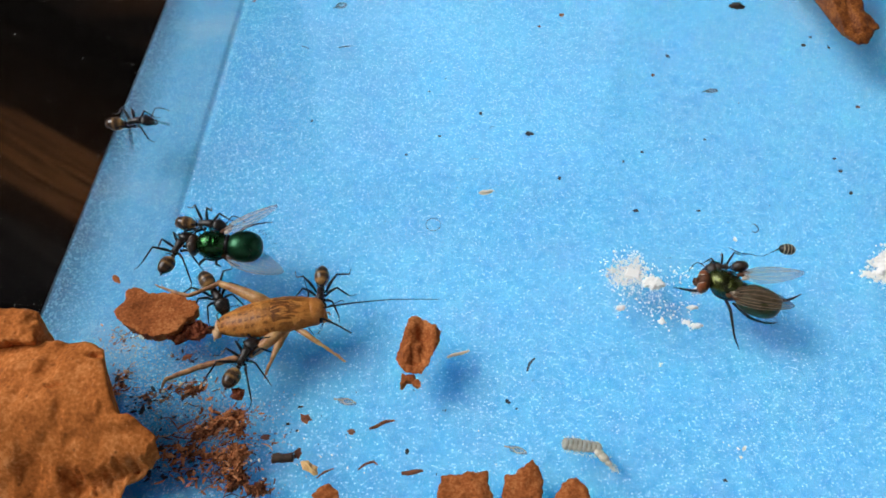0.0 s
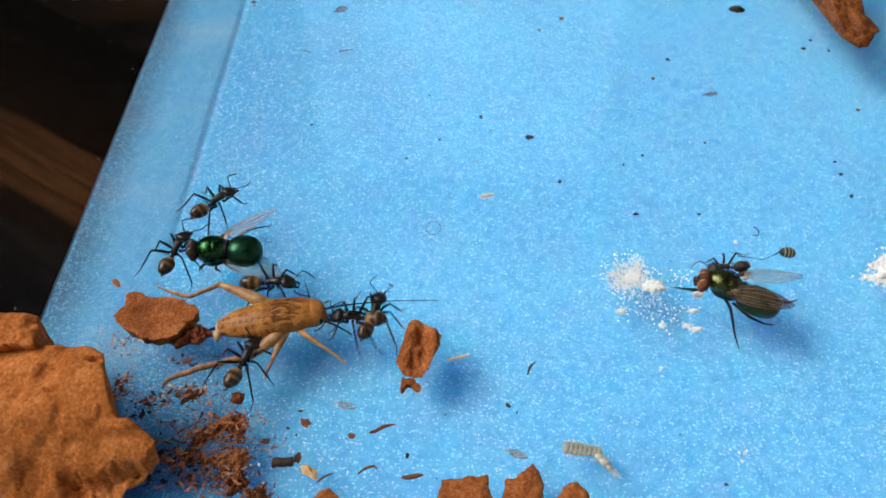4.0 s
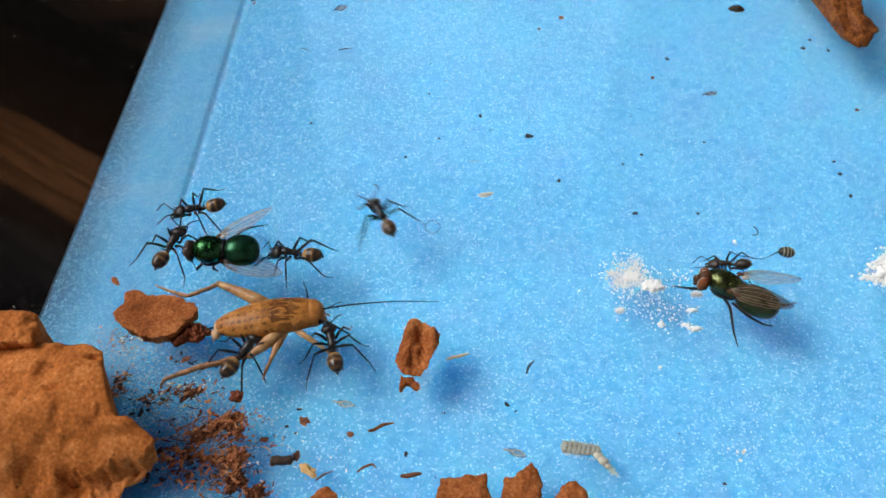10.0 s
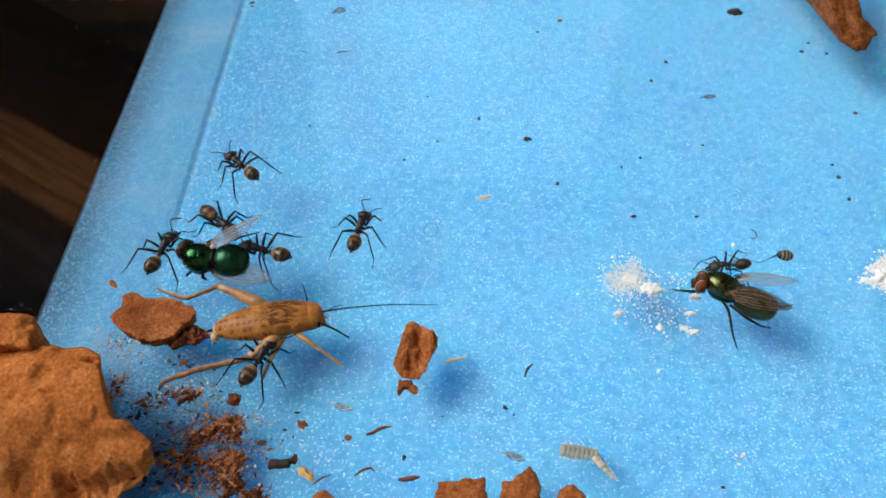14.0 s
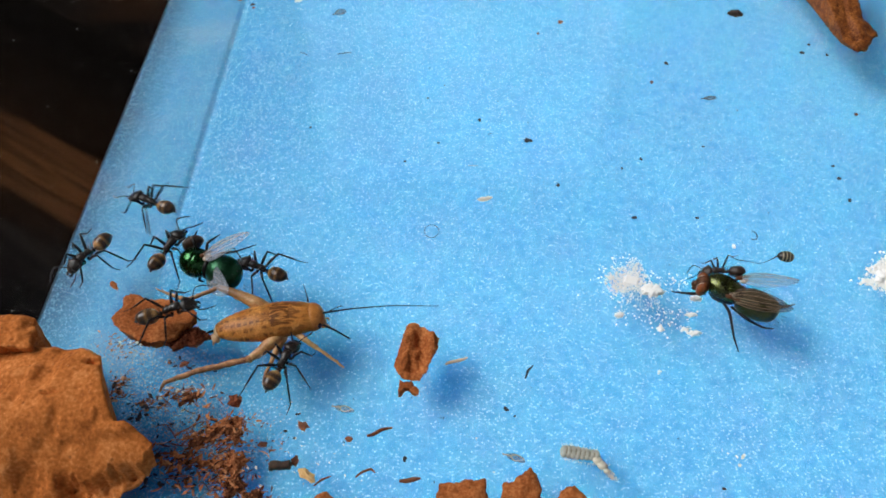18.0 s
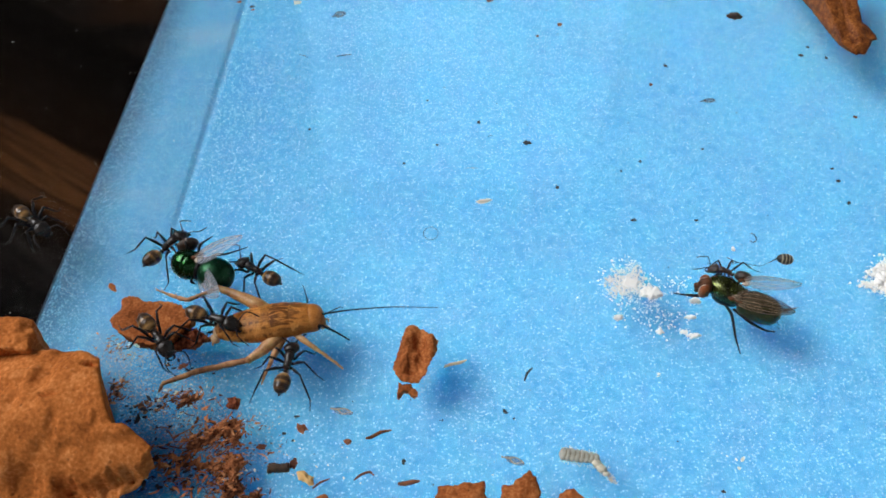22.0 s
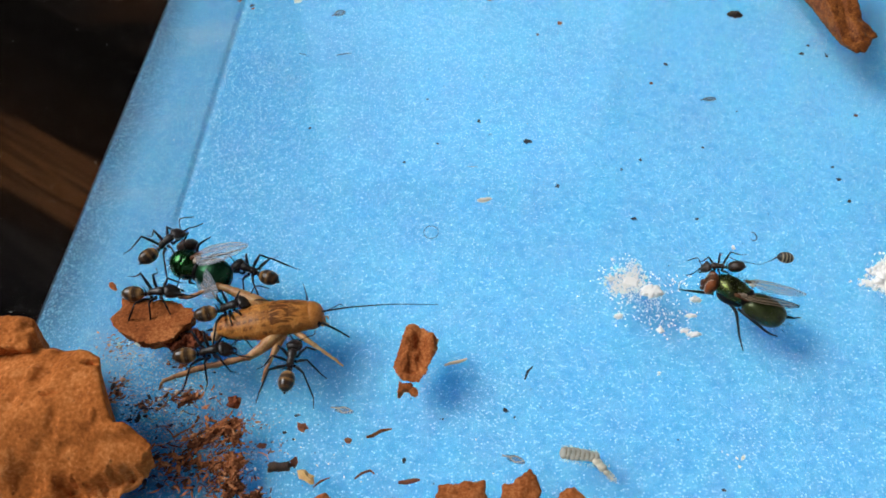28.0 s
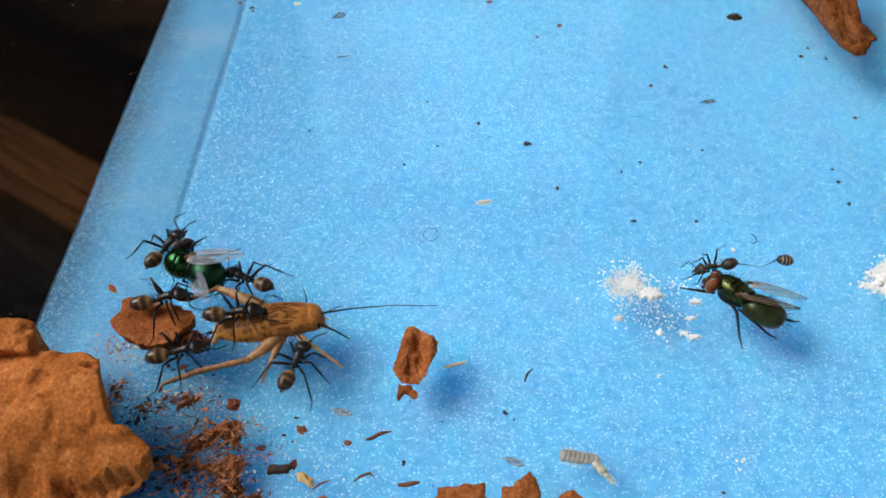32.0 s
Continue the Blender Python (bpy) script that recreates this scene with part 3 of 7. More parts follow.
wall_piece("floor", -2.0, 2.0, -2.0, 2.0, -0.90, -0.80, FLOORING, "plain brown floor of the room")
wall_piece("ceiling", -2.0, 2.0, -2.0, 2.0, 3.10, 3.20, DARK_LINING, "unseen dark ceiling, added to keep the plate's reflection dark")
wall_piece("wall_east", 2.0, 2.1, -2.0, 2.0, -0.9, 3.2, PLASTER, "unseen pale plaster wall, added for fill")
wall_piece("wall_south", -2.0, 2.1, -2.1, -2.0, -0.9, 3.2, PLASTER, "unseen pale plaster wall, added for fill")
wall_north = tagged(new("wall_north"), "unseen dark wall round a window opening, keeps reflections dark", "wall", kind="structure")
for x0, x1, z0, z1 in ((-2.0, -0.46, -0.9, 3.2), (0.60, 2.1, -0.9, 3.2), (-0.46, 0.60, -0.9, 1.0), (-0.46, 0.60, 2.26, 3.2)):
    piece = wall_piece("wall_panel", x0, x1, 2.0, 2.1, z0, z1, DARK_LINING, "")
    piece.parent = wall_north
    for key in ("category", "kind"):
        del piece[key]
wall_west = tagged(new("wall_west"), "unseen dark wall round a window opening, keeps reflections dark", "wall", kind="structure")
for x0, x1, y0, y1, z0, z1 in ((-2.1, -2.0, -2.1, -0.4, -0.9, 3.2), (-2.1, -2.0, 1.3, 2.1, -0.9, 3.2), (-2.1, -2.0, -0.4, 1.3, -0.9, 1.45), (-2.1, -2.0, -0.4, 1.3, 2.85, 3.2)):
    piece = wall_piece("wall_panel", x0, x1, y0, y1, z0, z1, DARK_LINING, "")
    piece.parent = wall_west
    for key in ("category", "kind"):
        del piece[key]

bm = bmesh.new()
slab(bm, -420, 420, -300, 380, -85, -45, 4)
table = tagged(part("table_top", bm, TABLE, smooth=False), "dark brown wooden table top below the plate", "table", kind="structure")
for x, y in ((-380, -260), (380, -260), (-380, 340), (380, 340)):
    bm = bmesh.new()
    slab(bm, x - 25, x + 25, y - 25, y + 25, -800, -85.5, 3)
    part("table_leg", bm, TABLE, table, smooth=False)

# Added board: black margins hide its outline, its bands draw the brown streak.
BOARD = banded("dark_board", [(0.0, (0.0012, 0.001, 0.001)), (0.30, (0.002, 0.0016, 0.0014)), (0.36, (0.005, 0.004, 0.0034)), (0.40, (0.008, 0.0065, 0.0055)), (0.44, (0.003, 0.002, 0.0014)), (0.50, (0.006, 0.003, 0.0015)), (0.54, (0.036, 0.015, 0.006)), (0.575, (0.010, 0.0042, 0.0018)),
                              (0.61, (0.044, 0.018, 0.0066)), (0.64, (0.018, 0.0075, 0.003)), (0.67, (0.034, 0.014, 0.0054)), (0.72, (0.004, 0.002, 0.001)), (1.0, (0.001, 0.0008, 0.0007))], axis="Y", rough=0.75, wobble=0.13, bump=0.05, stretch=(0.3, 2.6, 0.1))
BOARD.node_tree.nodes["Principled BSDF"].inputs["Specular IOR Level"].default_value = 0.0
bm = bmesh.new()
slab(bm, -70, 60, -31, 31, -44.9, -42.0, 0.8)
board = tagged(part("streak_board", bm, BOARD, smooth=False), "added dark board that carries a brown streak over the table", "board")
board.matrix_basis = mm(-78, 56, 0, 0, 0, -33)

# ---- the blue sheet: a flat panel with a raised, shade-toned rim that rolls down at its edge ----
bm = bmesh.new()
rows_y = [-68 + 6 * i for i in range(41)]


def crease(y):
    """How deep the groove beside the rim is: it runs out towards the near end."""
    return 0.22 * min(1.0, max(0.0, (y + 6) / 20))


# across the sheet: place, height, share of the groove
def sink(y):
    """The sheet bends up towards the near end."""
    return min(2.5, -0.1 - 0.1 * min(y, 4.0))


def shade_slope(x, y):
    """Lowers the far corner: a slope added so that the sheet gets less light there."""
    q = max(0.0, x + 0.9 * y - 22)
    return 0.0007 * q * q if q < 36 else 0.91 + 0.05 * (q - 36)


def slant(x):
    return -0.0176 + 0.00152 * min(0.0, x + 28.6)


profile = [(92, -18.0, 0)] + [(92 - 6 * i, -4.0, 0) for i in range(20)] + [(-26, -4.0, 0), (-27.3, -4.0, 0)] + [(-27.6 - 0.16 * i, -4.0, math.exp(-((i - 6) / 2.6) ** 2)) for i in range(13)]
RIM_FROM = len(profile) - 7
profile += [(-30.4, -3.99, 0), (-32, -3.99, 0), (-34, -3.98, 0), (-36.4, -4.0, 0), (-37.9, -4.03, 0), (-38.7, -4.12, 0), (-39.1, -4.4, 0), (-39.25, -5.0, 0), (-39.25, -6.1, 0), (-38.9, -18.0, 0)]
grid = [[bm.verts.new((x + (0.2 if x > -33 else -0.05) + slant(x) * min(y, 4.0) + 0.0295 * max(0.0, y - 4.0) + 0.06 * noise.noise(Vector((y * 0.1, 0, 0))) * (x < -27.5), y, max(-24.0, z + sink(y) - g * crease(y) - shade_slope(x, y)))) for x, z, g in profile] for y in rows_y]
for a, b in zip(grid, grid[1:]):
    for j in range(len(profile)):
        f = bm.faces.new((a[j], a[(j + 1) % len(profile)], b[(j + 1) % len(profile)], b[j]))
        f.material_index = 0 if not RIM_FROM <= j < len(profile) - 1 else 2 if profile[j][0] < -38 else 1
bm.faces.new(grid[0][::-1])
bm.faces.new(grid[-1])
bmesh.ops.recalc_face_normals(bm, faces=bm.faces)
sheet = tagged(part("blue_sheet", bm, BLUE), "blue glittery plastic sheet with a dusty rim, shade toned in", "plastic sheet", kind="structure")
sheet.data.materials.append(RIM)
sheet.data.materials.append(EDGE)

# four pads carry the plate over the sheet
plate = thing("clear_plate", "clear plastic plate strewn with crumbs and dust", "plate", mm(0, 0, 0), kind="structure")
bm = bmesh.new()
slab(bm, -130, 110, -75, 190, -1.2, 0.0)
pane = part("pane", bm, PLATE, plate, smooth=False)
pane.visible_shadow = False
for x, y in ((-125, -70), (105, -70), (-125, 185), (105, 185)):
    bm = bmesh.new()
    slab(bm, x - 4, x + 4, y - 4, y + 4, -44.9, -1.3, 0.5)
    part("corner_post", bm, PLATE, plate, smooth=False)


# ---- stones and chips ----
def chunk(name, label, category, outline, height, seed, mat, **more):
    mid = [sum(p[i] for p in outline) / len(outline) for i in (0, 1)]
    bm = bmesh.new()
    rubble(bm, [(x - mid[0], y - mid[1]) for x, y in outline], height, seed, **more)
    ob = part(name, bm, mat)
    ob.matrix_basis = mm(*mid)
    return tagged(ob, label, category)


# broken places on the lump: middle, half sizes, depth
HOLLOWS = ((-3.2, 4.0, 0.75, 0.12, 1.0), (-0.8, 6.7, 0.5, 0.16, 0.8), (-0.3, 6.1, 0.8, 0.3, -0.3), (-4.6, -1.6, 1.2, 1.2, 0.7), (2.6, 1.4, 1.2, 0.5, -0.25), (-6.2, 6.0, 2.0, 0.5, -0.3), (0.6, 2.2, 0.25, 0.6, -0.22),
           (-1.9, -1.5, 0.6, 0.35, 0.9), (3.1, -1.0, 0.3, 0.3, 0.7), (-2.4, 2.0, 0.4, 0.9, 0.25))
bm = bmesh.new()
rubble(bm, [(x + 27, y + 22) for x, y in [(-39.2, -12.4), (-35.8, -12.6), (-33.0, -13.4), (-28.9, -13.9), (-27.1, -14.7), (-26.7, -16.2), (-25.7, -18.4), (-25.1, -19.7), (-24.7, -20.2), (-23.9, -20.1), (-22.8, -20.9), (-21.9, -21.5), (-21.9, -22.3), (-22.6, -23.1), (-23.8, -23.8), (-24.7, -24.3), (-25.2, -25.0), (-25.5, -26.5), (-25.9, -30.2), (-32.4, -30.3)]], 6.0, 3.0,
       foot=0.48, lumps=0.42, around=330, grain=0.4, ragged=0.16, ledges=0.2, pits=0.03, droop=0.1, edge_y=4.2, tilt=(0.06, -0.05), hollows=HOLLOWS, scarp=((-2.6, -1.5), (-1.6, -1.4), (-0.3, -1.65), (1.1, -1.35), (2.0, -0.85), (3.5, -0.85), (5.2, -0.2)), drop=1.7)
tagged(part("brick_lump", bm, BRICK), "large rough lump of orange-brown broken brick", "brick").matrix_basis = mm(-27, -22)
chunk("brick_lump", "rough lump of orange-brown broken brick", "brick", [(-39.8, -10.6), (-36.3, -10.8), (-34.7, -10.9), (-33.6, -11.1), (-33.2, -12.3), (-33.0, -14.0), (-38.4, -14.0)], 6.0, 7.0, BRICK,
      foot=0.8, lumps=0.26, around=130, grain=1.0, ragged=0.2, ledges=0.08)
chunk("brick_chip", "flat reddish-brown brick chip with a broken edge", "brick chip", [(-29.6, -8.4), (-28.9, -7.7), (-29.0, -6.2), (-28.4, -5.8), (-27.5, -6.0), (-26.8, -6.5), (-25.6, -6.3), (-23.9, -6.6), (-23.1, -7.2), (-22.5, -7.3), (-21.9, -7.9), (-22.2, -8.8), (-22.9, -9.5), (-23.3, -10.3), (-24.4, -10.8), (-25.6, -10.9), (-26.9, -10.5), (-28.4, -9.7)], 1.5, 11.0, CLAY,
      foot=0.9, lumps=0.07, around=200, ragged=0.24, grain=1.5, ledges=0.025, hollows=((-0.6, 0.2, 1.1, 0.9, 0.16), (1.2, 0.3, 0.7, 0.7, 0.12), (2.2, -1.0, 0.8, 0.16, -0.2), (-2.6, 0.4, 0.5, 1.0, -0.15)))
chunk("brick_chip", "small dark crumbly brick chip", "brick chip", [(-23.4, -9.4), (-22.4, -8.8), (-21.6, -9.0), (-20.3, -9.7), (-21.0, -9.9), (-21.7, -10.8), (-22.6, -10.5), (-23.7, -11.1), (-24.6, -10.6)], 0.85, 15.0, BRICK_DARK,
      foot=0.85, lumps=0.4, around=150, ragged=0.25, grain=2.4, ledges=0.16, pits=0.1)
chunk("brick_chip", "folded reddish-brown brick chip", "brick chip", [(-3.1, -9.2), (-2.4, -8.9), (-1.6, -9.3), (-1.1, -9.8), (-0.2, -10.6), (-0.4, -11.6), (-0.8, -12.5), (-1.3, -13.7), (-1.9, -14.5), (-3.1, -14.3), (-3.7, -13.8), (-4.2, -12.9), (-3.9, -12.0), (-3.6, -11.1), (-3.3, -10.0)], 1.5, 19.0, CLAY,
      foot=0.72, lumps=0.16, around=180, ragged=0.16, grain=1.2, tilt=(0.1, 0.08), ledges=0.07, hollows=((0.5, 1.2, 0.5, 1.5, 0.42), (1.45, 0.6, 0.35, 1.6, -0.35), (0.6, -1.0, 0.4, 0.8, 0.28), (-0.5, 1.2, 0.5, 1.3, -0.3), (0.2, -1.9, 0.9, 0.25, 0.3), (-0.9, -1.1, 0.4, 0.8, -0.35)))
chunk("brick_crumb", "tiny ragged reddish-brown crumb", "crumb", [(-3.6, -14.1), (-2.6, -14.3), (-1.9, -14.9), (-1.9, -15.5), (-2.5, -15.2), (-2.6, -14.8), (-3.2, -14.8), (-3.7, -15.6), (-3.7, -14.9)], 0.6, 23.0, CLAY,
      foot=0.8, lumps=0.25, around=60, grain=2.2)
chunk("brick_chip", "squarish orange-brown brick chip", "brick chip", [(-0.4, -24.8), (-0.2, -23.7), (1.1, -23.6), (2.9, -23.5), (3.3, -23.3), (3.6, -25.3), (3.2, -26.7), (-0.1, -26.7)], 2.5, 29.0, CLAY,
      foot=0.88, lumps=0.4, around=90, ragged=0.25)
chunk("brick_chip", "pointed orange-brown brick chip", "brick chip", [(4.4, -25.4), (4.7, -23.8), (5.3, -23.8), (6.8, -22.6), (7.5, -23.3), (7.6, -24.3), (7.3, -25.7), (6.6, -26.8), (4.7, -26.8)], 2.8, 31.0, CLAY,
      foot=0.85, lumps=0.4, around=90, ragged=0.25)
chunk("brick_chip", "small rounded orange-brown brick chip", "brick chip", [(8.5, -25.1), (9.2, -24.1), (10.2, -23.8), (11.0, -24.7), (11.0, -26.1), (9.0, -26.4)], 2.0, 37.0, CLAY,
      foot=0.85, lumps=0.35, around=70, ragged=0.2)
chunk("brick_chip", "small orange-brown brick chip", "brick chip", [(-10.0, -25.1), (-9.6, -24.5), (-8.8, -24.2), (-8.0, -24.7), (-7.8, -25.6), (-8.6, -26.4), (-9.8, -26.1)], 2.0, 41.0, CLAY,
      foot=0.85, lumps=0.35, around=70, ragged=0.2)
# Its tall far end is unseen, added to cast shade across the corner.
chunk("bark_piece", "curved flake of dark reddish-brown bark", "bark", [(43.0, 56.7), (47.2, 39.9), (47.8, 36.6), (48.4, 33.0), (48.8, 31.7), (49.3, 30.7), (50.1, 30.0), (51.5, 30.6), (52.4, 31.9), (53.1, 32.4), (52.6, 33.7), (51.7, 35.0), (51.7, 36.6), (51.5, 39.9), (53.0, 56.7)], 2.79, 43.0, BARK,
      foot=0.85, lumps=0.25, around=250, ragged=0.2, grain=1.3, ledges=0.1, tilt=(0, 0.3), hollows=((0.5, -5.3, 1.3, 0.2, 0.5), (2.0, -6.4, 1.2, 0.16, 0.35), (-0.4, -1.2, 0.25, 2.4, 0.3), (2.3, -0.7, 0.3, 2.0, -0.35)))



# ---- ants ----
def bristles(bm, centre, size, count, length, seed, top=0.1):
    rnd = random.Random(seed)
    c = Vector(centre)
    while count:
        d = Vector((rnd.uniform(-1, 1), rnd.uniform(-1, 1), rnd.uniform(top, 1))).normalized()
        p = c + Vector((d.x * size[0], d.y * size[1], d.z * size[2]))
        tube(bm, [p, p + d * length * 0.6 + Vector((-0.1, 0, 0)) * length, p + d * length + Vector((-0.5, 0, 0)) * length], [0.022, 0.016, 0.006], 4)
        count -= 1


def ant_thing():
    """A black ant with a gold-haired gaster; it faces +x, the middle of its thorax over the origin."""
    ant = thing("ant", "black ant with a gold-banded gaster on long thin legs", "ant", mm(0, 0), "ants at the prey")
    bm = bmesh.new()
    loft(bm, [(0.98, 1.42, 0.1, 0.1), (0.93, 1.45, 0.24, 0.2), (0.76, 1.5, 0.38, 0.32), (0.46, 1.52, 0.42, 0.35), (0.16, 1.48, 0.34, 0.32), (-0.12, 1.43, 0.3, 0.3),
              (-0.4, 1.38, 0.34, 0.34), (-0.62, 1.26, 0.28, 0.3), (-0.76, 1.17, 0.15, 0.17)], 18, 0.05)
    for s in (-1, 1):
        limb(bm, [(0.7, 0.3 * s, 1.62), (0.9, 0.55 * s, 1.8)], [0.08, 0.015], 5)
        limb(bm, [(-0.5, 0.2 * s, 1.45), (-0.86, 0.36 * s, 1.74)], [0.08, 0.015], 5)
    bristles(bm, (0.1, 0, 1.45), (0.75, 0.34, 0.34), 26, 0.16, 3)
    part("thorax", bm, SHELL, ant)
    bm = bmesh.new()
    blob(bm, (-0.9, 0, 1.16), (0.14, 0.22, 0.3), seg=10, rings=8)
    limb(bm, [(-0.6, 0, 1.12), (-0.9, 0, 1.02), (-1.2, 0, 1.08)], [0.1, 0.08, 0.1], 6)
    for s in (-1, 1):
        limb(bm, [(-0.9, 0.16 * s, 1.36), (-1.04, 0.4 * s, 1.62), (-1.26, 0.5 * s, 1.68)], [0.06, 0.04, 0.012], 5)
    part("petiole", bm, SHELL, ant)
    bm = bmesh.new()
    blob(bm, (-0.92, 0, 0.04), (1.02, 0.71, 0.69), (0, 10, 0), seg=28, rings=20, pinch=-0.06)
    for v in bm.verts:
        # faint steps where one plate overlaps the next
        for seam in (-0.74, -1.28, -1.62):
            v.co.z -= 0.03 * math.exp(-((v.co.x - seam) / 0.05) ** 2) * (v.co.z > 0)
    blob(bm, (-1.88, 0, -0.14), (0.16, 0.13, 0.13), seg=10, rings=8)
    bristles(bm, (-0.92, 0, 0.04), (0.98, 0.69, 0.67), 46, 0.15, 7, -0.2)
    part("gaster", bm, GOLD, ant, "dark gaster with dusty gold bands", at_=(-1.1, 0, 1.16))
    bm = bmesh.new()
    loft(bm, [(-0.02, 0.06, 0.3, 0.22), (0.04, 0.05, 0.5, 0.36), (0.28, 0.02, 0.66, 0.47), (0.6, -0.06, 0.68, 0.47), (0.95, -0.2, 0.56, 0.38), (1.2, -0.33, 0.36, 0.24), (1.28, -0.38, 0.18, 0.14)], 20, 0.04)
    limb(bm, [(-0.16, 0, 0), (0.12, 0, 0.02)], [0.13, 0.18], 7)
    for s in (-1, 1):
        limb(bm, [(1.0, 0.12 * s, -0.02), (0.6, 0.18 * s, 0.36), (0.42, 0.2 * s, 0.46)], [0.05, 0.05, 0.02], 5)
    bristles(bm, (0.6, 0, -0.02), (0.6, 0.6, 0.45), 20, 0.16, 4)
    head = part("head", bm, SHELL, ant, at_=(0.9, 0, 1.42))
    for s in (-1, 1):
        bm = bmesh.new()
        blob(bm, (0.36, 0.6 * s, 0.2), (0.15, 0.1, 0.13), seg=12, rings=8)
        part("eye", bm, LIMB, head, "glossy black eye")
        bm = bmesh.new()
        limb(bm, [(1.14, 0.26 * s, -0.36), (1.4, 0.28 * s, -0.46), (1.56, 0.06 * s, -0.52)], [0.11, 0.11, 0.03], 6)
        for i in range(3):
            tube(bm, [(1.38 + 0.06 * i, (0.22 - 0.06 * i) * s, -0.47), (1.4 + 0.06 * i, (0.1 - 0.05 * i) * s, -0.5)], [0.03, 0.008], 4)
        part("mandible", bm, LIMB, head)
        bm = bmesh.new()
        limb(bm, [(0, 0, 0), (0.5, 0.62 * s, 0.42), (0.72, 0.92 * s, 0.42)], [0.06, 0.052, 0.055], 6)
        limb(bm, [(0.72, 0.92 * s, 0.42), (1.2, 0.98 * s, 0.12), (1.9, 0.8 * s, -0.38)], [0.055, 0.062, 0.045], 6)
        part("antenna", bm, LIMB, head, at_=(1.0, 0.2 * s, 0.0))
    for s in (-1, 1):
        for hip, knee, ankle, toe in (((0.5, 0.2, 1.12), (0.62, 0.98, 0.62), (1.2, 1.45, -0.82), (1.75, 1.55, -1.1)),
                                      ((0.02, 0.2, 1.1), (-0.2, 1.35, 0.85), (-0.4, 2.3, -0.85), (-0.65, 2.9, -1.08)),
                                      ((-0.4, 0.18, 1.06), (-0.95, 1.45, 1.05), (-2.1, 2.5, -0.8), (-2.9, 2.75, -1.04))):
            bm = bmesh.new()
            k, a, t = ((p[0], p[1] * s, p[2]) for p in (knee, ankle, toe))
            limb(bm, [(0, 0, 0), (0.02, 0.24 * s, -0.16)], [0.16, 0.13], 8, 2)
            limb(bm, [(0.02, 0.24 * s, -0.16), (k[0] * 0.45, k[1] * 0.5, k[2] * 0.5), k], [0.1, 0.15, 0.085], 8, 3)
            leg = part("leg", bm, LIMB, ant, at_=(hip[0], hip[1] * s, hip[2]))
            bm = bmesh.new()
            d = Vector(a) - Vector(k)
            limb(bm, [(0, 0, 0), tuple(0.55 * d), tuple(d)], [0.075, 0.092, 0.062], 7, 2)
            blob(bm, (0, 0, 0), (0.095, 0.095, 0.095), seg=8, rings=6)
            for i in range(7):
                p = d * (0.25 + 0.1 * i)
                tube(bm, [p, p + d.normalized() * 0.12 + Vector((0.03, 0.07 * s * (1 if i % 2 else -1), -0.02))], [0.018, 0.004], 4)
            tube(bm, [d, d + Vector((-0.05, 0.12 * s, -0.1))], [0.025, 0.006], 4)
            part("shin", bm, LIMB, leg, at_=k)
            bm = bmesh.new()
            d = Vector(t) - Vector(a)
            line, _ = smooth_line([(0, 0, 0), (0.55 * d.x, 0.55 * d.y, 0.55 * d.z - 0.06), tuple(d)], [1, 1, 1], 3)
            tube(bm, line, [0.058, 0.042, 0.052, 0.038, 0.048, 0.036, 0.034], 6)
            for c in (-0.09, 0.09):
                tube(bm, [d, d + Vector((0.1 * (1 if t[0] > 0 else -1), c, -0.02))], [0.024, 0.006], 4)
            part("foot", bm, LIMB, leg, at_=a)
    return ant


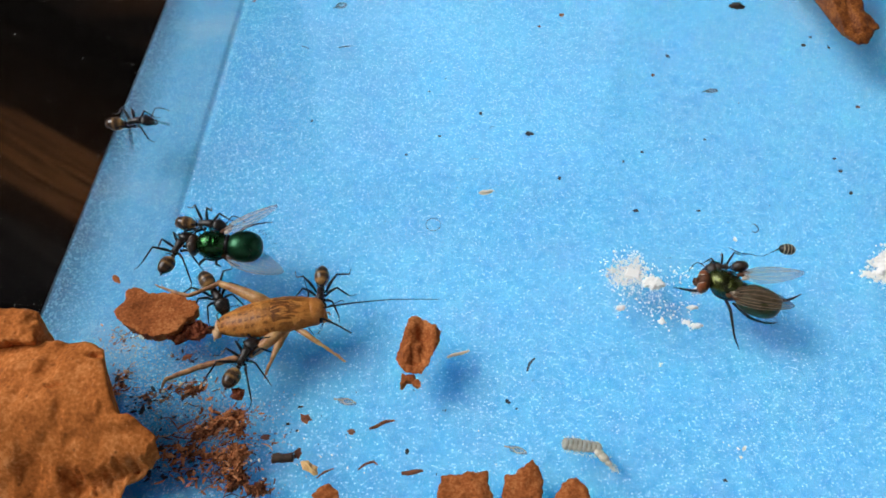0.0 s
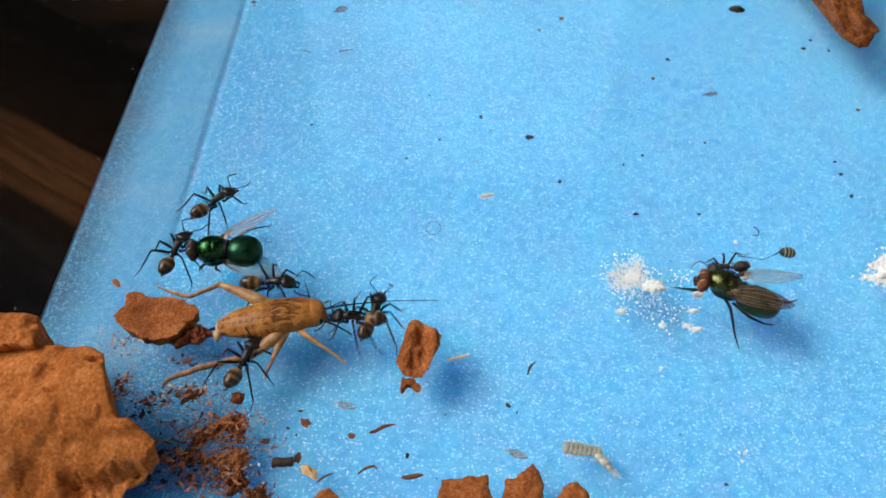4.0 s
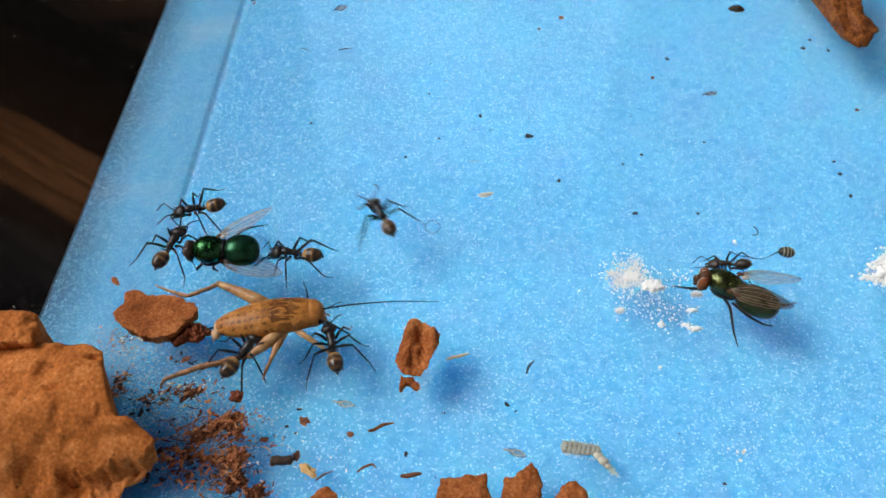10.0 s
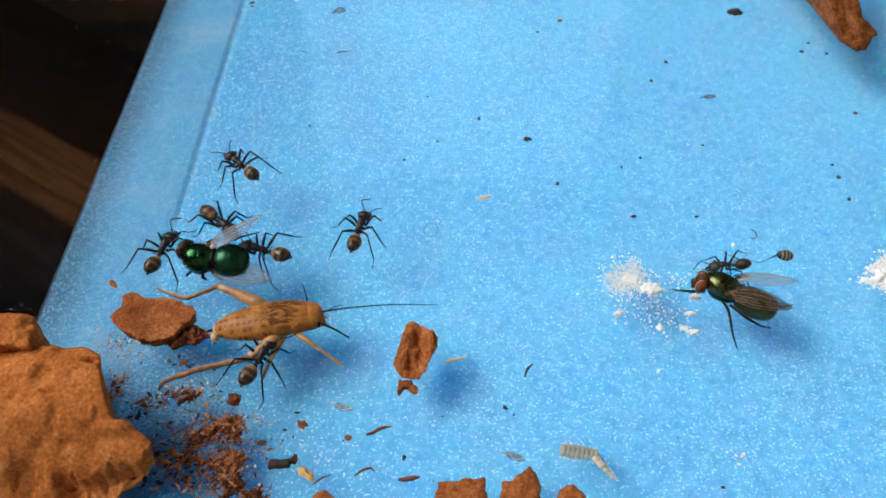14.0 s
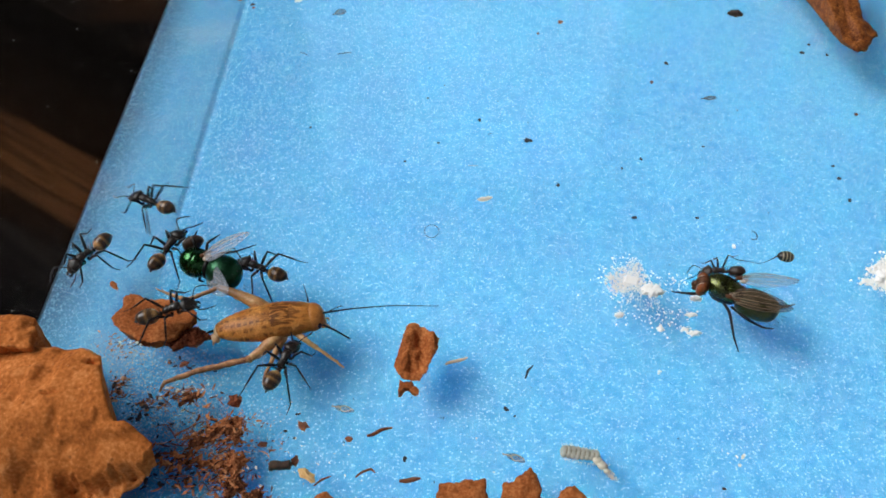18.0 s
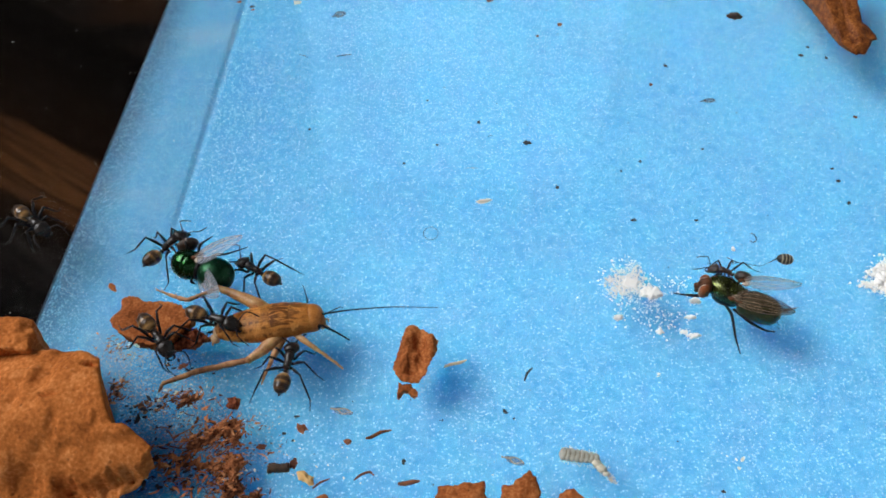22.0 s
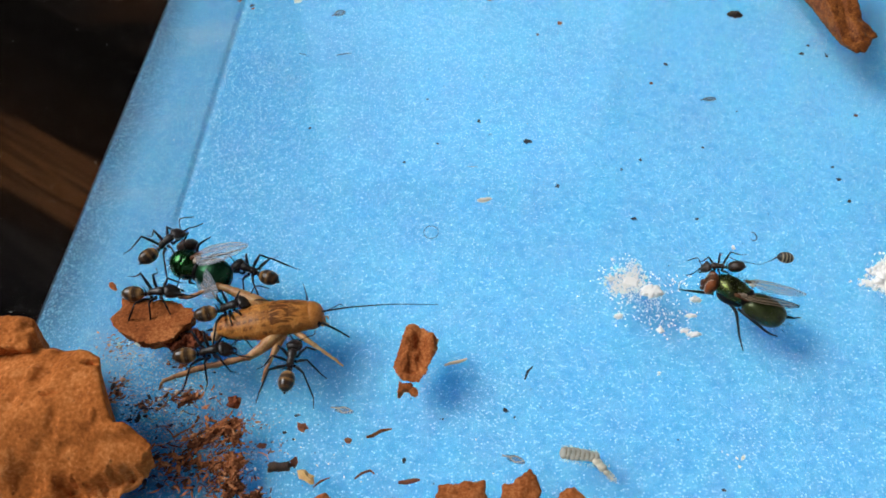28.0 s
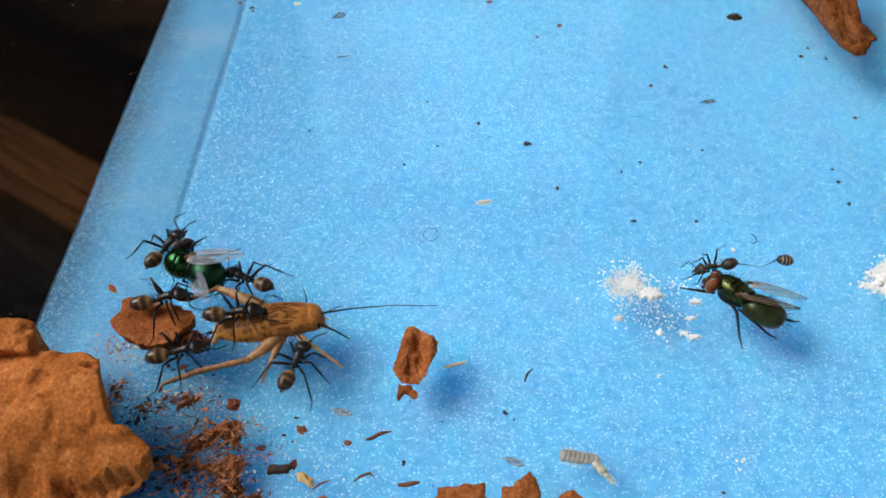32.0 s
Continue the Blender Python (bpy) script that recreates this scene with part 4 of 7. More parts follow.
# ---- flies ----
def wing_part(fly, root, tip, width, lift, mat, name="wing"):
    """A thin cambered membrane with its veins from root to tip; a negative width turns its front edge to the right of that way."""
    a, b = Vector(root), Vector(tip)
    run = b - a
    side = Vector((-run.y, run.x, 0)).normalized()
    side = (side * math.cos(radians(lift)) + Vector((0, 0, 1)) * math.sin(radians(lift)))
    up = run.cross(side).normalized()
    bm = bmesh.new()

    def spot(u, w, h=0.0):
        # u along the wing, w from -1 to 1 across it
        lead = abs(width) * 0.42 * (math.sin(math.pi * u ** 0.75) ** 0.6) + 0.08
        trail = abs(width) * 0.62 * (math.sin(math.pi * u ** 0.62) ** 0.7) + 0.1
        off = (lead * w if w > 0 else trail * w) * (1 if width > 0 else -1)
        ripple = 0.05 * math.sin(w * 9 + u * 2) + 0.12 * (1 - w * w) - 0.25 * u * u
        return a + run * u + side * off + up * (ripple + h)

    nu, nw, both = 16, 10, []
    for h in (0.0, 0.02):
        both.append([[bm.verts.new(spot(i / nu, -1 + 2 * j / nw, h)) for j in range(nw + 1)] for i in range(nu + 1)])
    low, high = both
    for i in range(nu):
        for j in range(nw):
            bm.faces.new((low[i][j], low[i][j + 1], low[i + 1][j + 1], low[i + 1][j]))
            bm.faces.new((high[i][j], high[i + 1][j], high[i + 1][j + 1], high[i][j + 1]))
        for j in (0, nw):
            bm.faces.new((low[i][j], low[i + 1][j], high[i + 1][j], high[i][j]))
    for j in range(nw):
        for i in (0, nu):
            bm.faces.new((low[i][j], low[i][j + 1], high[i][j + 1], high[i][j]))
    wing = part(name, bm, mat, fly, "clear veined membrane wing")
    for w0, w1, u1 in ((0.97, 0.97, 0.95), (0.6, 0.75, 0.9), (0.3, 0.45, 0.95), (0.0, 0.1, 0.97), (-0.3, -0.45, 0.8), (-0.5, -0.85, 0.6)):
        bm = bmesh.new()
        tube(bm, [spot(u1 * i / 10, w0 + (w1 - w0) * i / 10, 0.015) for i in range(11)], [0.032 - 0.002 * i for i in range(11)], 4)
        part("vein", bm, VEIN, wing)
    for u, w0, w1 in ((0.42, 0.1, 0.38), (0.62, -0.4, 0.07)):
        bm = bmesh.new()
        tube(bm, [spot(u, w0 + (w1 - w0) * i / 3, 0.015) for i in range(4)], [0.016] * 4, 4)
        part("vein", bm, VEIN, wing)
    bm = bmesh.new()
    axis = math.degrees(math.atan2(run.y, run.x))
    hand = 1 if width > 0 else -1
    blob(bm, a + run * 0.03 - side * 0.28 * hand - up * 0.06, (0.44, 0.26, 0.1), (0, 0, axis + 24), seg=14, rings=8, rough=0.3, seed=a.x)
    part("wing_scale", bm, CREAM, fly, "cream scale at the wing root")
    bm = bmesh.new()
    blob(bm, a - run * 0.04 + up * 0.02, (0.36, 0.22, 0.14), (0, 0, axis), seg=12, rings=8, rough=0.25, seed=a.y)
    blob(bm, a + run * 0.07 + side * 0.16 * hand + up * 0.05, (0.46, 0.14, 0.1), (0, 0, axis - 8), seg=12, rings=8, rough=0.2, seed=a.z)
    part("wing_hinge", bm, BROWN_FACE, fly, "dark brown hinge of the wing")
    return wing


def fly_thing(label, m, head_at, head_turn, eyes, chest, shell, wings, legs, crown=1.0, chest_size=(1.66, 1.36, 1.26), plump=1.0, blunt=2.0, tail=-3.33, sway=0.0, face=BROWN_FACE):
    fly = thing("fly", label, "fly", m, "dead flies")
    bm = bmesh.new()
    blob(bm, (1.72, 0, 2.05), chest_size, seg=32, rings=22, rough=0.02)
    for v in bm.verts:
        v.co.z -= 0.09 * math.exp(-((v.co.x - 1.55) / 0.1) ** 2)
    part("thorax", bm, chest, fly, "shiny metallic green thorax")
    bm = bmesh.new()
    blob(bm, (0.3, 0, 2.1), (0.46, 1.0, 0.8))
    part("scutellum", bm, FLYBLACK, fly, "dark plate behind the thorax")
    bm = bmesh.new()
    bristles(bm, (1.75, 0, 2.1), (1.5, 1.2, 1.15), 60, 0.55, 5)
    bristles(bm, (-1.7, 0, 1.85), (2.0, 1.5, 1.35), 70, 0.4, 6, -0.3)
    tagged(part("bristles", bm, FLYBLACK, fly, "short black bristles"), kind="stuff")
    bm = bmesh.new()
    blob(bm, (1.65, 0, 1.5), (1.5, chest_size[1] * 0.96, 0.95), rough=0.06)
    part("underside", bm, FLYBLACK, fly)
    cuts = [0.45 + (tail - 0.45) * i / 4 for i in range(5)]
    half = (0.47 - tail) / 2
    for x1, x0 in zip(cuts, cuts[1:]):
        bm = bmesh.new()
        loops = []
        for i in range(9):
            x = x1 + 0.008 + (x0 - x1 - 0.008) * i / 8
            u = (x - 0.47) / half + 1
            r = 1.62 * max(0.0, 1 - abs(u) ** blunt) ** (1 / blunt) * (1 + (1 - plump) * 0.4 * u) * plump
            r *= 0.996 if i in (0, 8) else 1.0
            loops.append([bm.verts.new((x, sway * (0.45 - x) / 3 + math.cos(a) * r, 1.85 * plump + 0.05 * u + math.sin(a) * r * 0.85)) for a in (2 * math.pi * j / 30 for j in range(30))])
        for a, b in zip(loops, loops[1:]):
            for j in range(30):
                bm.faces.new((a[j], a[(j + 1) % 30], b[(j + 1) % 30], b[j]))
        part("abdomen_segment", bm, shell, fly)
    bm = bmesh.new()
    blob(bm, (0, 0, 0), (0.66, 1.12, 0.95), rough=0.03)
    limb(bm, [(0.2, 0, -0.5), (0.55, 0, -0.9), (0.6, 0, -1.15)], [0.28, 0.2, 0.24], 8)
    limb(bm, [(-0.9, 0, 0), (-0.3, 0, 0)], [0.35, 0.4], 8, 2)
    head = part("head", bm, face, fly, "dark brown fly head", at_=head_at)
    head.rotation_euler = [radians(a) for a in head_turn]
    head.scale = (crown, crown, crown)
    bm = bmesh.new()
    blob(bm, (0.42, 0, -0.02), (0.4, 0.36, 0.7), rough=0.12)
    blob(bm, (0.78, 0, -0.25), (0.26, 0.34, 0.3), rough=0.2)
    part("face", bm, face, head, "brown face between the eyes")
    for s in (-1, 1):
        bm = bmesh.new()
        blob(bm, (0.06, 0.62 * s, 0.08), (0.48, 0.5, 0.86), (18 * s, 0, -16 * s), seg=20, rings=14)
        part("eye", bm, eyes, head, "large faceted compound eye")
        bm = bmesh.new()
        turn = Euler((radians(18 * s), 0, radians(-16 * s))).to_matrix()
        tube(bm, [Vector((0.06, 0.62 * s, 0.08)) + turn @ Vector((0.47 * math.cos(a), 0.08 * s, 0.85 * math.sin(a))) for a in (math.pi * (i / 20 - 0.5) for i in range(21))], [0.02 + 0.04 * math.sin(math.pi * i / 20) for i in range(21)], 5)
        part("eye_rim", bm, CREAM, head, "pale crescent along the front of the eye")
        bm = bmesh.new()
        limb(bm, [(0.55, 0.12 * s, 0.15), (0.75, 0.16 * s, -0.1), (0.78, 0.18 * s, -0.35)], [0.05, 0.08, 0.06], 6)
        limb(bm, [(0.72, 0.16 * s, -0.1), (1.0, 0.3 * s, 0.1)], [0.02, 0.008], 4)
        part("antenna", bm, FLYBLACK, head)
    for w in wings:
        wing_part(fly, *w)
    for pts in legs:
        bm = bmesh.new()
        hip = Vector(pts[0])
        rel = [tuple(Vector(p) - hip) for p in pts]
        limb(bm, rel, [0.14, 0.15, 0.095, 0.075, 0.06][:len(rel) - 1] + [0.035], 7, 5)
        rnd = random.Random(len(fly.children))
        line, _ = smooth_line(rel, [1] * len(rel), 5)
        for p in line[3:]:
            d = Vector((rnd.uniform(-1, 1), rnd.uniform(-1, 1), rnd.uniform(-0.4, 1))).normalized()
            tube(bm, [p, p + d * 0.25], [0.016, 0.005], 4)
        part("leg", bm, FLYBLACK, fly, at_=tuple(hip))
    return fly


# ---- the cricket ----
def cricket_thing(m):
    cricket = thing("cricket", "dead tan cricket nymph with dark brown markings", "cricket", m)
    shape = [(-4.7, 0.55, 0.42, 1.05, 0.95), (-4.0, 1.05, 0.75, 1.25, 0.88), (-2.5, 1.5, 1.02, 1.45, 0.78), (-0.6, 1.8, 1.22, 1.65, 0.68), (1.2, 1.76, 1.25, 1.7, 0.74), (3.1, 1.52, 1.15, 1.62, 0.72), (4.3, 1.2, 0.98, 1.5, 0.6), (5.2, 0.8, 0.7, 1.4, 0.5)]

    def hull(x):
        """Half width, half height, middle height and middle along the body."""
        line = [np.interp(x + d, [q[0] for q in shape], [[q[i] for q in shape] for i in range(1, 5)][j]) for j in range(4) for d in (-0.4, 0.0, 0.4)]
        return [sum(line[3 * j:3 * j + 3]) / 3 for j in range(4)]

    def ring_plate(name, x0, x1, swell, mat, label=""):
        bm = bmesh.new()
        steps, seg, loops = 6, 34, []
        for i in range(steps + 1):
            x = x0 + (x1 - x0) * i / steps
            w, h, z, y = hull(x)
            k = 1 + swell * (0.4 - i / steps) + (-0.012 if i in (0, steps) else 0)
            loop = []
            for j in range(seg):
                a = 2 * math.pi * j / seg
                wob = 1 + 0.012 * noise.noise(Vector((x * 2, math.cos(a) * 3, math.sin(a) * 3)))
                loop.append(bm.verts.new((x + 0.12 * math.cos(a) ** 2 - 0.1 * max(0.0, math.sin(a)), y + math.cos(a) * w * k * wob, z + math.sin(a) * h * k * wob)))
            loops.append(loop)
        for a, b in zip(loops, loops[1:]):
            for j in range(seg):
                bm.faces.new((a[j], a[(j + 1) % seg], b[(j + 1) % seg], b[j]))
        return part(name, bm, mat, cricket, label)

    edges = [-4.35, -3.85, -3.3, -2.75, -2.2, -1.65, -1.1, -0.55, 0.0, 0.5]
    for a, b in zip(edges, edges[1:]):
        ring_plate("abdomen_segment", a - 0.14, b, 0.035, TAN)
    ring_plate("wing_pad", 0.4, 1.25, 0.03, MOTTLE, "tan plate with dark brown streaks")
    ring_plate("wing_pad", 1.15, 2.15, 0.025, MOTTLE, "tan plate with dark brown streaks")
    ring_plate("pronotum", 2.05, 3.75, 0.02, NECK, "broad tan neck shield with brown marks")
    bm = bmesh.new()
    blob(bm, (-4.45, 0.85, 1.1), (0.42, 0.72, 0.55), rough=0.08)
    blob(bm, (-4.75, 0.35, 0.85), (0.36, 0.5, 0.4), (0, 0, 30), rough=0.15)
    part("tail_tip", bm, JOINT, cricket, "pale tail tip")
    bm = bmesh.new()
    blob(bm, (3.85, 0.66, 1.5), (1.16, 1.36, 1.06), (0, 14, -4), seg=26, rings=18, rough=0.03)
    blob(bm, (4.72, 0.3, 1.0), (0.36, 0.62, 0.5), rough=0.1)
    head = part("head", bm, TAN_PLAIN, cricket, "rounded tan head")
    for s in (-1, 1):
        bm = bmesh.new()
        blob(bm, (4.4, 0.56 + 0.92 * s, 1.5), (0.24, 0.22, 0.4), (0, 0, -25 * s), seg=14, rings=10)
        part("eye", bm, LIMB, head, "glossy black eye")
        bm = bmesh.new()
        limb(bm, [(4.9, 0.4 + 0.3 * s, 0.9), (5.2, 0.4 + 0.42 * s, 0.7), (5.25, 0.4 + 0.3 * s, 0.4)], [0.09, 0.08, 0.05], 6)
        part("palp", bm, PALE, head)
    bm = bmesh.new()
    limb(bm, [(4.75, 0.6, 1.85), (5.0, 0.62, 1.95), (7.4, 0.42, 2.25), (11, 0.05, 2.35), (15.1, -0.55, 2.1)], [0.15, 0.1, 0.075, 0.05, 0.03], 6, 5)
    part("antenna", bm, LIMB, head, "long dark thread-like antenna")
    bm = bmesh.new()
    limb(bm, [(4.7, -0.3, 1.5), (5.85, -1.08, 1.35), (6.95, -1.84, 0.9)], [0.13, 0.1, 0.07], 6)
    part("antenna", bm, LIMB, head, "short broken dark antenna")
    bm = bmesh.new()
    limb(bm, [(4.92, 0.7, 1.65), (5.8, 0.95, 1.8), (6.5, 1.25, 1.7), (6.7, 1.2, 1.5)], [0.07, 0.045, 0.05, 0.02], 5)
    part("palp", bm, LIMB, head, "thin dark mouth feeler")

    def leg(name, pts, rad, mat, shin=(), shin_rad=(), shin_mat=None, spines=0):
        bm = bmesh.new()
        hip = Vector(pts[0])
        limb(bm, [tuple(Vector(p) - hip) for p in pts], rad, 10, 5)
        for v in bm.verts:
            v.co += 0.05 * noise.noise_vector(v.co * 1.6 + hip)
        upper = part(name, bm, mat, cricket, at_=tuple(hip))
        if shin:
            bm, knee, rnd = bmesh.new(), Vector(shin[0]), random.Random(11)
            rel = [Vector(p) - knee for p in shin]
            limb(bm, [tuple(p) for p in rel], shin_rad, 8, 5)
            for v in bm.verts:
                v.co += 0.1 * noise.noise_vector(v.co * 2.2 + hip)
            blob(bm, (0, 0, 0), (shin_rad[0] * 1.35,) * 3, seg=10, rings=7, rough=0.1)
            for i in range(spines):
                u = 0.25 + 0.7 * i / spines
                j = min(int(u * (len(rel) - 1)), len(rel) - 2)
                p = rel[j].lerp(rel[j + 1], u * (len(rel) - 1) - j)
                way = (rel[j + 1] - rel[j]).normalized()
                tube(bm, [p, p + way * 0.3 + Vector((0, rnd.choice((-0.3, 0.3)), 0.16))], [0.045, 0.008], 4)
            part("shin", bm, shin_mat or mat, upper, at_=tuple(knee - hip))

    leg("hind_leg", [(0.2, 1.9, 1.7), (-0.8, 2.5, 2.1), (-2.4, 3.6, 2.3), (-4.16, 4.75, 2.3)], [0.5, 0.62, 0.46, 0.26], PALE,
        [(-4.16, 4.75, 2.3), (-5.6, 4.65, 1.9), (-7.16, 4.58, 1.4), (-8.83, 5.72, 0.9), (-10.4, 7.1, 0.4)], [0.22, 0.2, 0.2, 0.15, 0.05], BROWNLEG, 9)
    leg("hind_leg", [(1.3, -0.3, 1.3), (0.3, -1.1, 1.35), (-0.6, -1.75, 1.25), (-1.85, -2.37, 1.0)], [0.5, 0.62, 0.5, 0.28], PALE,
        [(-1.85, -2.37, 1.0), (-4.2, -2.42, 0.7), (-6.35, -2.44, 0.5), (-9.2, -3.0, 0.25), (-9.7, -3.7, 0.1)], [0.26, 0.27, 0.27, 0.2, 0.06], BROWNLEG, 10)
    leg("middle_leg", [(1.3, -0.7, 1.1), (0.5, -2.0, 1.1), (-0.12, -3.05, 0.8)], [0.3, 0.32, 0.17], PALE, [(-0.12, -3.05, 0.8), (-0.6, -3.75, 0.45), (-1.03, -4.4, 0.08)], [0.15, 0.13, 0.05], BROWNLEG, 3)
    leg("middle_leg", [(1.6, 1.9, 1.3), (1.2, 2.5, 1.6), (0.9, 2.9, 0.2)], [0.2, 0.16, 0.07], PALE)
    leg("front_leg", [(2.3, -0.6, 1.2), (3.0, -1.4, 1.25), (3.9, -2.2, 1.0)], [0.28, 0.28, 0.2], PALE, [(3.9, -2.2, 1.0), (5.0, -3.15, 0.6), (6.1, -4.15, 0.12)], [0.18, 0.15, 0.06], PALE, 3)
    leg("front_leg", [(3.6, 2.0, 2.0), (3.66, 2.2, 2.4), (3.5, 2.9, 3.5)], [0.1, 0.06, 0.03], LIMB)
    for pts in ([(-4.7, 0.95, 1.1), (-5.2, 1.0, 1.0), (-5.5, 1.02, 0.9)], [(-4.8, 0.3, 0.8), (-5.0, 0.1, 0.6), (-5.1, 0.0, 0.3)]):
        bm = bmesh.new()
        limb(bm, pts, [0.16, 0.13, 0.06], 6)
        part("cercus", bm, FLYBLACK if pts[0][1] > 0.5 else JOINT, cricket, "dark stub" if pts[0][1] > 0.5 else "")
    return cricket


cricket = cricket_thing(mm(-15.3, -9.7, 0, 0, 0, 10))
green_fly = fly_thing("dead fly with a metallic green thorax and spread wings", mm(-20.2, -1.1, 0, 0, 0, 178), (3.45, 0.2, 2.0), (0, 10, 6), EYE_DARK, GREEN, OLIVE,
                      [((0.55, -1.1, 2.9), (-3.9, -3.95, 3.5), 2.2, -22, WING), ((0.36, 1.0, 1.7), (-5.1, 2.1, 1.0), -2.3, 8, WING)],
                      [[(2.2, 0.7, 1.2), (2.8, 1.35, 1.1), (3.0, 1.5, 0.75)], [(1.4, 0.8, 1.1), (1.3, 1.6, 1.2), (0.9, 1.65, 0.85)], [(0.7, 0.8, 1.1), (-0.2, 1.6, 1.3), (-0.9, 1.7, 0.9)],
                       [(2.2, -0.7, 1.2), (2.9, -1.8, 1.6), (3.6, -2.6, 0.3)], [(1.4, -0.8, 1.1), (1.5, -2.0, 1.4), (1.2, -3.0, 0.2)], [(0.3, -1.0, 1.6), (-1.02, -1.84, 2.4), (-2.02, -2.3, 2.4), (-3.3, -3.4, 1.4)]],
                      0.9, (1.62, 1.42, 1.28), 0.98, 2.3, -2.95, face=DARK_FACE)
brown_fly = fly_thing("dead fly with red-brown eyes and smoky folded wings", mm(27.1, -6.8, 0, 0, 0, 147), (3.5, 0.8, 2.05), (-12, 4, 22), EYE_RED, GREEN_DULL, MOSS,
                      [((0.85, -1.3, 2.8), (-3.5, -4.75, 2.6), 1.65, -8, WING), ((0.75, 1.15, 2.65), (-4.15, -0.8, 2.9), -1.75, 20, WING_DARK)],
                      [[(2.9, 0.9, 1.2), (4.0, 1.6, 1.0), (5.65, 1.75, 0.15)], [(1.2, 0.8, 1.1), (0.3, 1.7, 1.3), (-1.05, 3.4, 0.6), (-2.0, 4.24, 0.1)],
                       [(0.4, 0.8, 1.1), (-1.4, 1.45, 1.3), (-2.8, 0.7, 0.5), (-3.62, -0.1, 0.1)],
                       [(2.4, -0.8, 1.2), (3.2, -2.0, 1.5), (4.2, -2.6, 0.2)], [(1.2, -0.9, 1.1), (1.2, -2.4, 1.5), (0.6, -3.6, 0.2)], [(-1.6, -0.8, 1.2), (-3.42, -2.1, 1.1), (-4.28, -4.0, 0.2)]],
                      0.95, (1.95, 1.2, 1.08), 0.9, 2.5, -3.35, -0.38)

ants = [ant_thing()]
for i in range(6):
    ants.append(copy_thing(ants[0], mm(0, 0)))
ants[6].scale = (0.76, 0.76, 0.76)  # a smaller worker
for bit in ants[6].children:
    if bit.name.startswith(("gaster", "thorax", "head", "petiole")):
        bit.material_slots[0].link = "OBJECT"
        bit.material_slots[0].material = BROWN_SHELL
    if bit.name.startswith("gaster"):
        bit["label"] = "dull dark brown gaster"
ants[6]["label"] = "small black ant with a dull brown gaster beside the fly"


# ---- small things on the plate ----
def grit(name, label, category, x, y, size, turn, mat, seed, flat=0.5, long=1.4):
    bm = bmesh.new()
    blob(bm, (0, 0, size * flat * 0.5), (size * long * 0.5, size * 0.5, size * flat * 0.5), seg=11, rings=7, rough=0.85, seed=seed)
    ob = part(name, bm, mat, smooth=False)
    ob.matrix_basis = mm(x, y, 0.005, 0, 0, turn)
    return tagged(ob, label, category)


def fibre(name, label, x, y, turn, pts, radius, mat, lift=0.0):
    bm = bmesh.new()
    limb(bm, [(a, b, radius + c) for a, b, c in pts], [radius * 0.6] + [radius] * (len(pts) - 2) + [radius * 0.4], 5, 4)
    ob = part(name, bm, mat)
    ob.matrix_basis = mm(x, y, 0.005 + lift, 0, 0, turn)
    return tagged(ob, label, "fibre")


ball = bmesh.new()
bmesh.ops.create_icosphere(ball, subdivisions=1, radius=1.0)
GRAIN_SPOTS, GRAIN_FACES = [v.co.copy() for v in ball.verts], [[v.index for v in f.verts] for f in ball.faces]
ball.free()


def scatter(name, label, category, spots, mat, seed, flat=0.6, reach=2.2, lean=None, rugged=0.6):
    """Loose grains that nobody could count. spots: x, y, spread along x and y, count, smallest and largest grain."""
    rnd, bm = random.Random(seed), bmesh.new()
    for x, y, sx, sy, count, small, large in spots:
        for i in range(count):
            s = small + (large - small) * rnd.random() ** 2.4
            px, py = rnd.gauss(x, sx), rnd.gauss(y, sy)
            spin, stretch, q = rnd.uniform(0, math.pi) if lean is None else rnd.gauss(lean, 0.8), rnd.uniform(1.0, reach), rnd.uniform(0, 50)
            made = []
            for w in GRAIN_SPOTS:
                c = w * (1 + rugged * noise.noise(w * 1.6 + Vector((q, 0, 0))))
                a, b = c.x * s * stretch * 0.5, c.y * s * 0.5
                made.append(bm.verts.new((px + a * math.cos(spin) - b * math.sin(spin), py + a * math.sin(spin) + b * math.cos(spin), 0.01 + (c.z + 0.9) * s * flat * 0.5)))
            for f in GRAIN_FACES:
                bm.faces.new([made[v] for v in f])
    return tagged(part(name, bm, mat, smooth=mat is FLOUR), label, category, kind="stuff")


STRAW = material("tan_straw", (0.70, 0.47, 0.29), (0.84, 0.64, 0.44), 0.7, rough=0.7, bump=0.3)
PELLET = material("dark_brown_pellet", (0.016, 0.009, 0.006), (0.085, 0.045, 0.022), 0.5, rough=0.8, bump=0.5)
for x, y, size, turn in ((9.4, 15.3, 0.7, 0), (19.4, 4.4, 0.5, 20), (25.7, 4.4, 0.35, 0), (12.1, 8.8, 0.4, 70), (-14.6, 17.4, 0.3, 50), (4.2, 18.6, 0.4, 80), (-0.4, 15.0, 0.3, 0),
                         (-4.0, 12.2, 0.3, 20), (5.4, -16.5, 0.4, -40), (26.8, 28.4, 0.5, -60), (28.4, 14.5, 0.3, -30), (21.3, 12.6, 0.35, 40), (19.1, 11.2, 0.3, 90)):
    grit("dirt_speck", "tiny black dirt speck on the clear plate", "speck", x, y, size * 0.8, turn, SOOT, x + y)
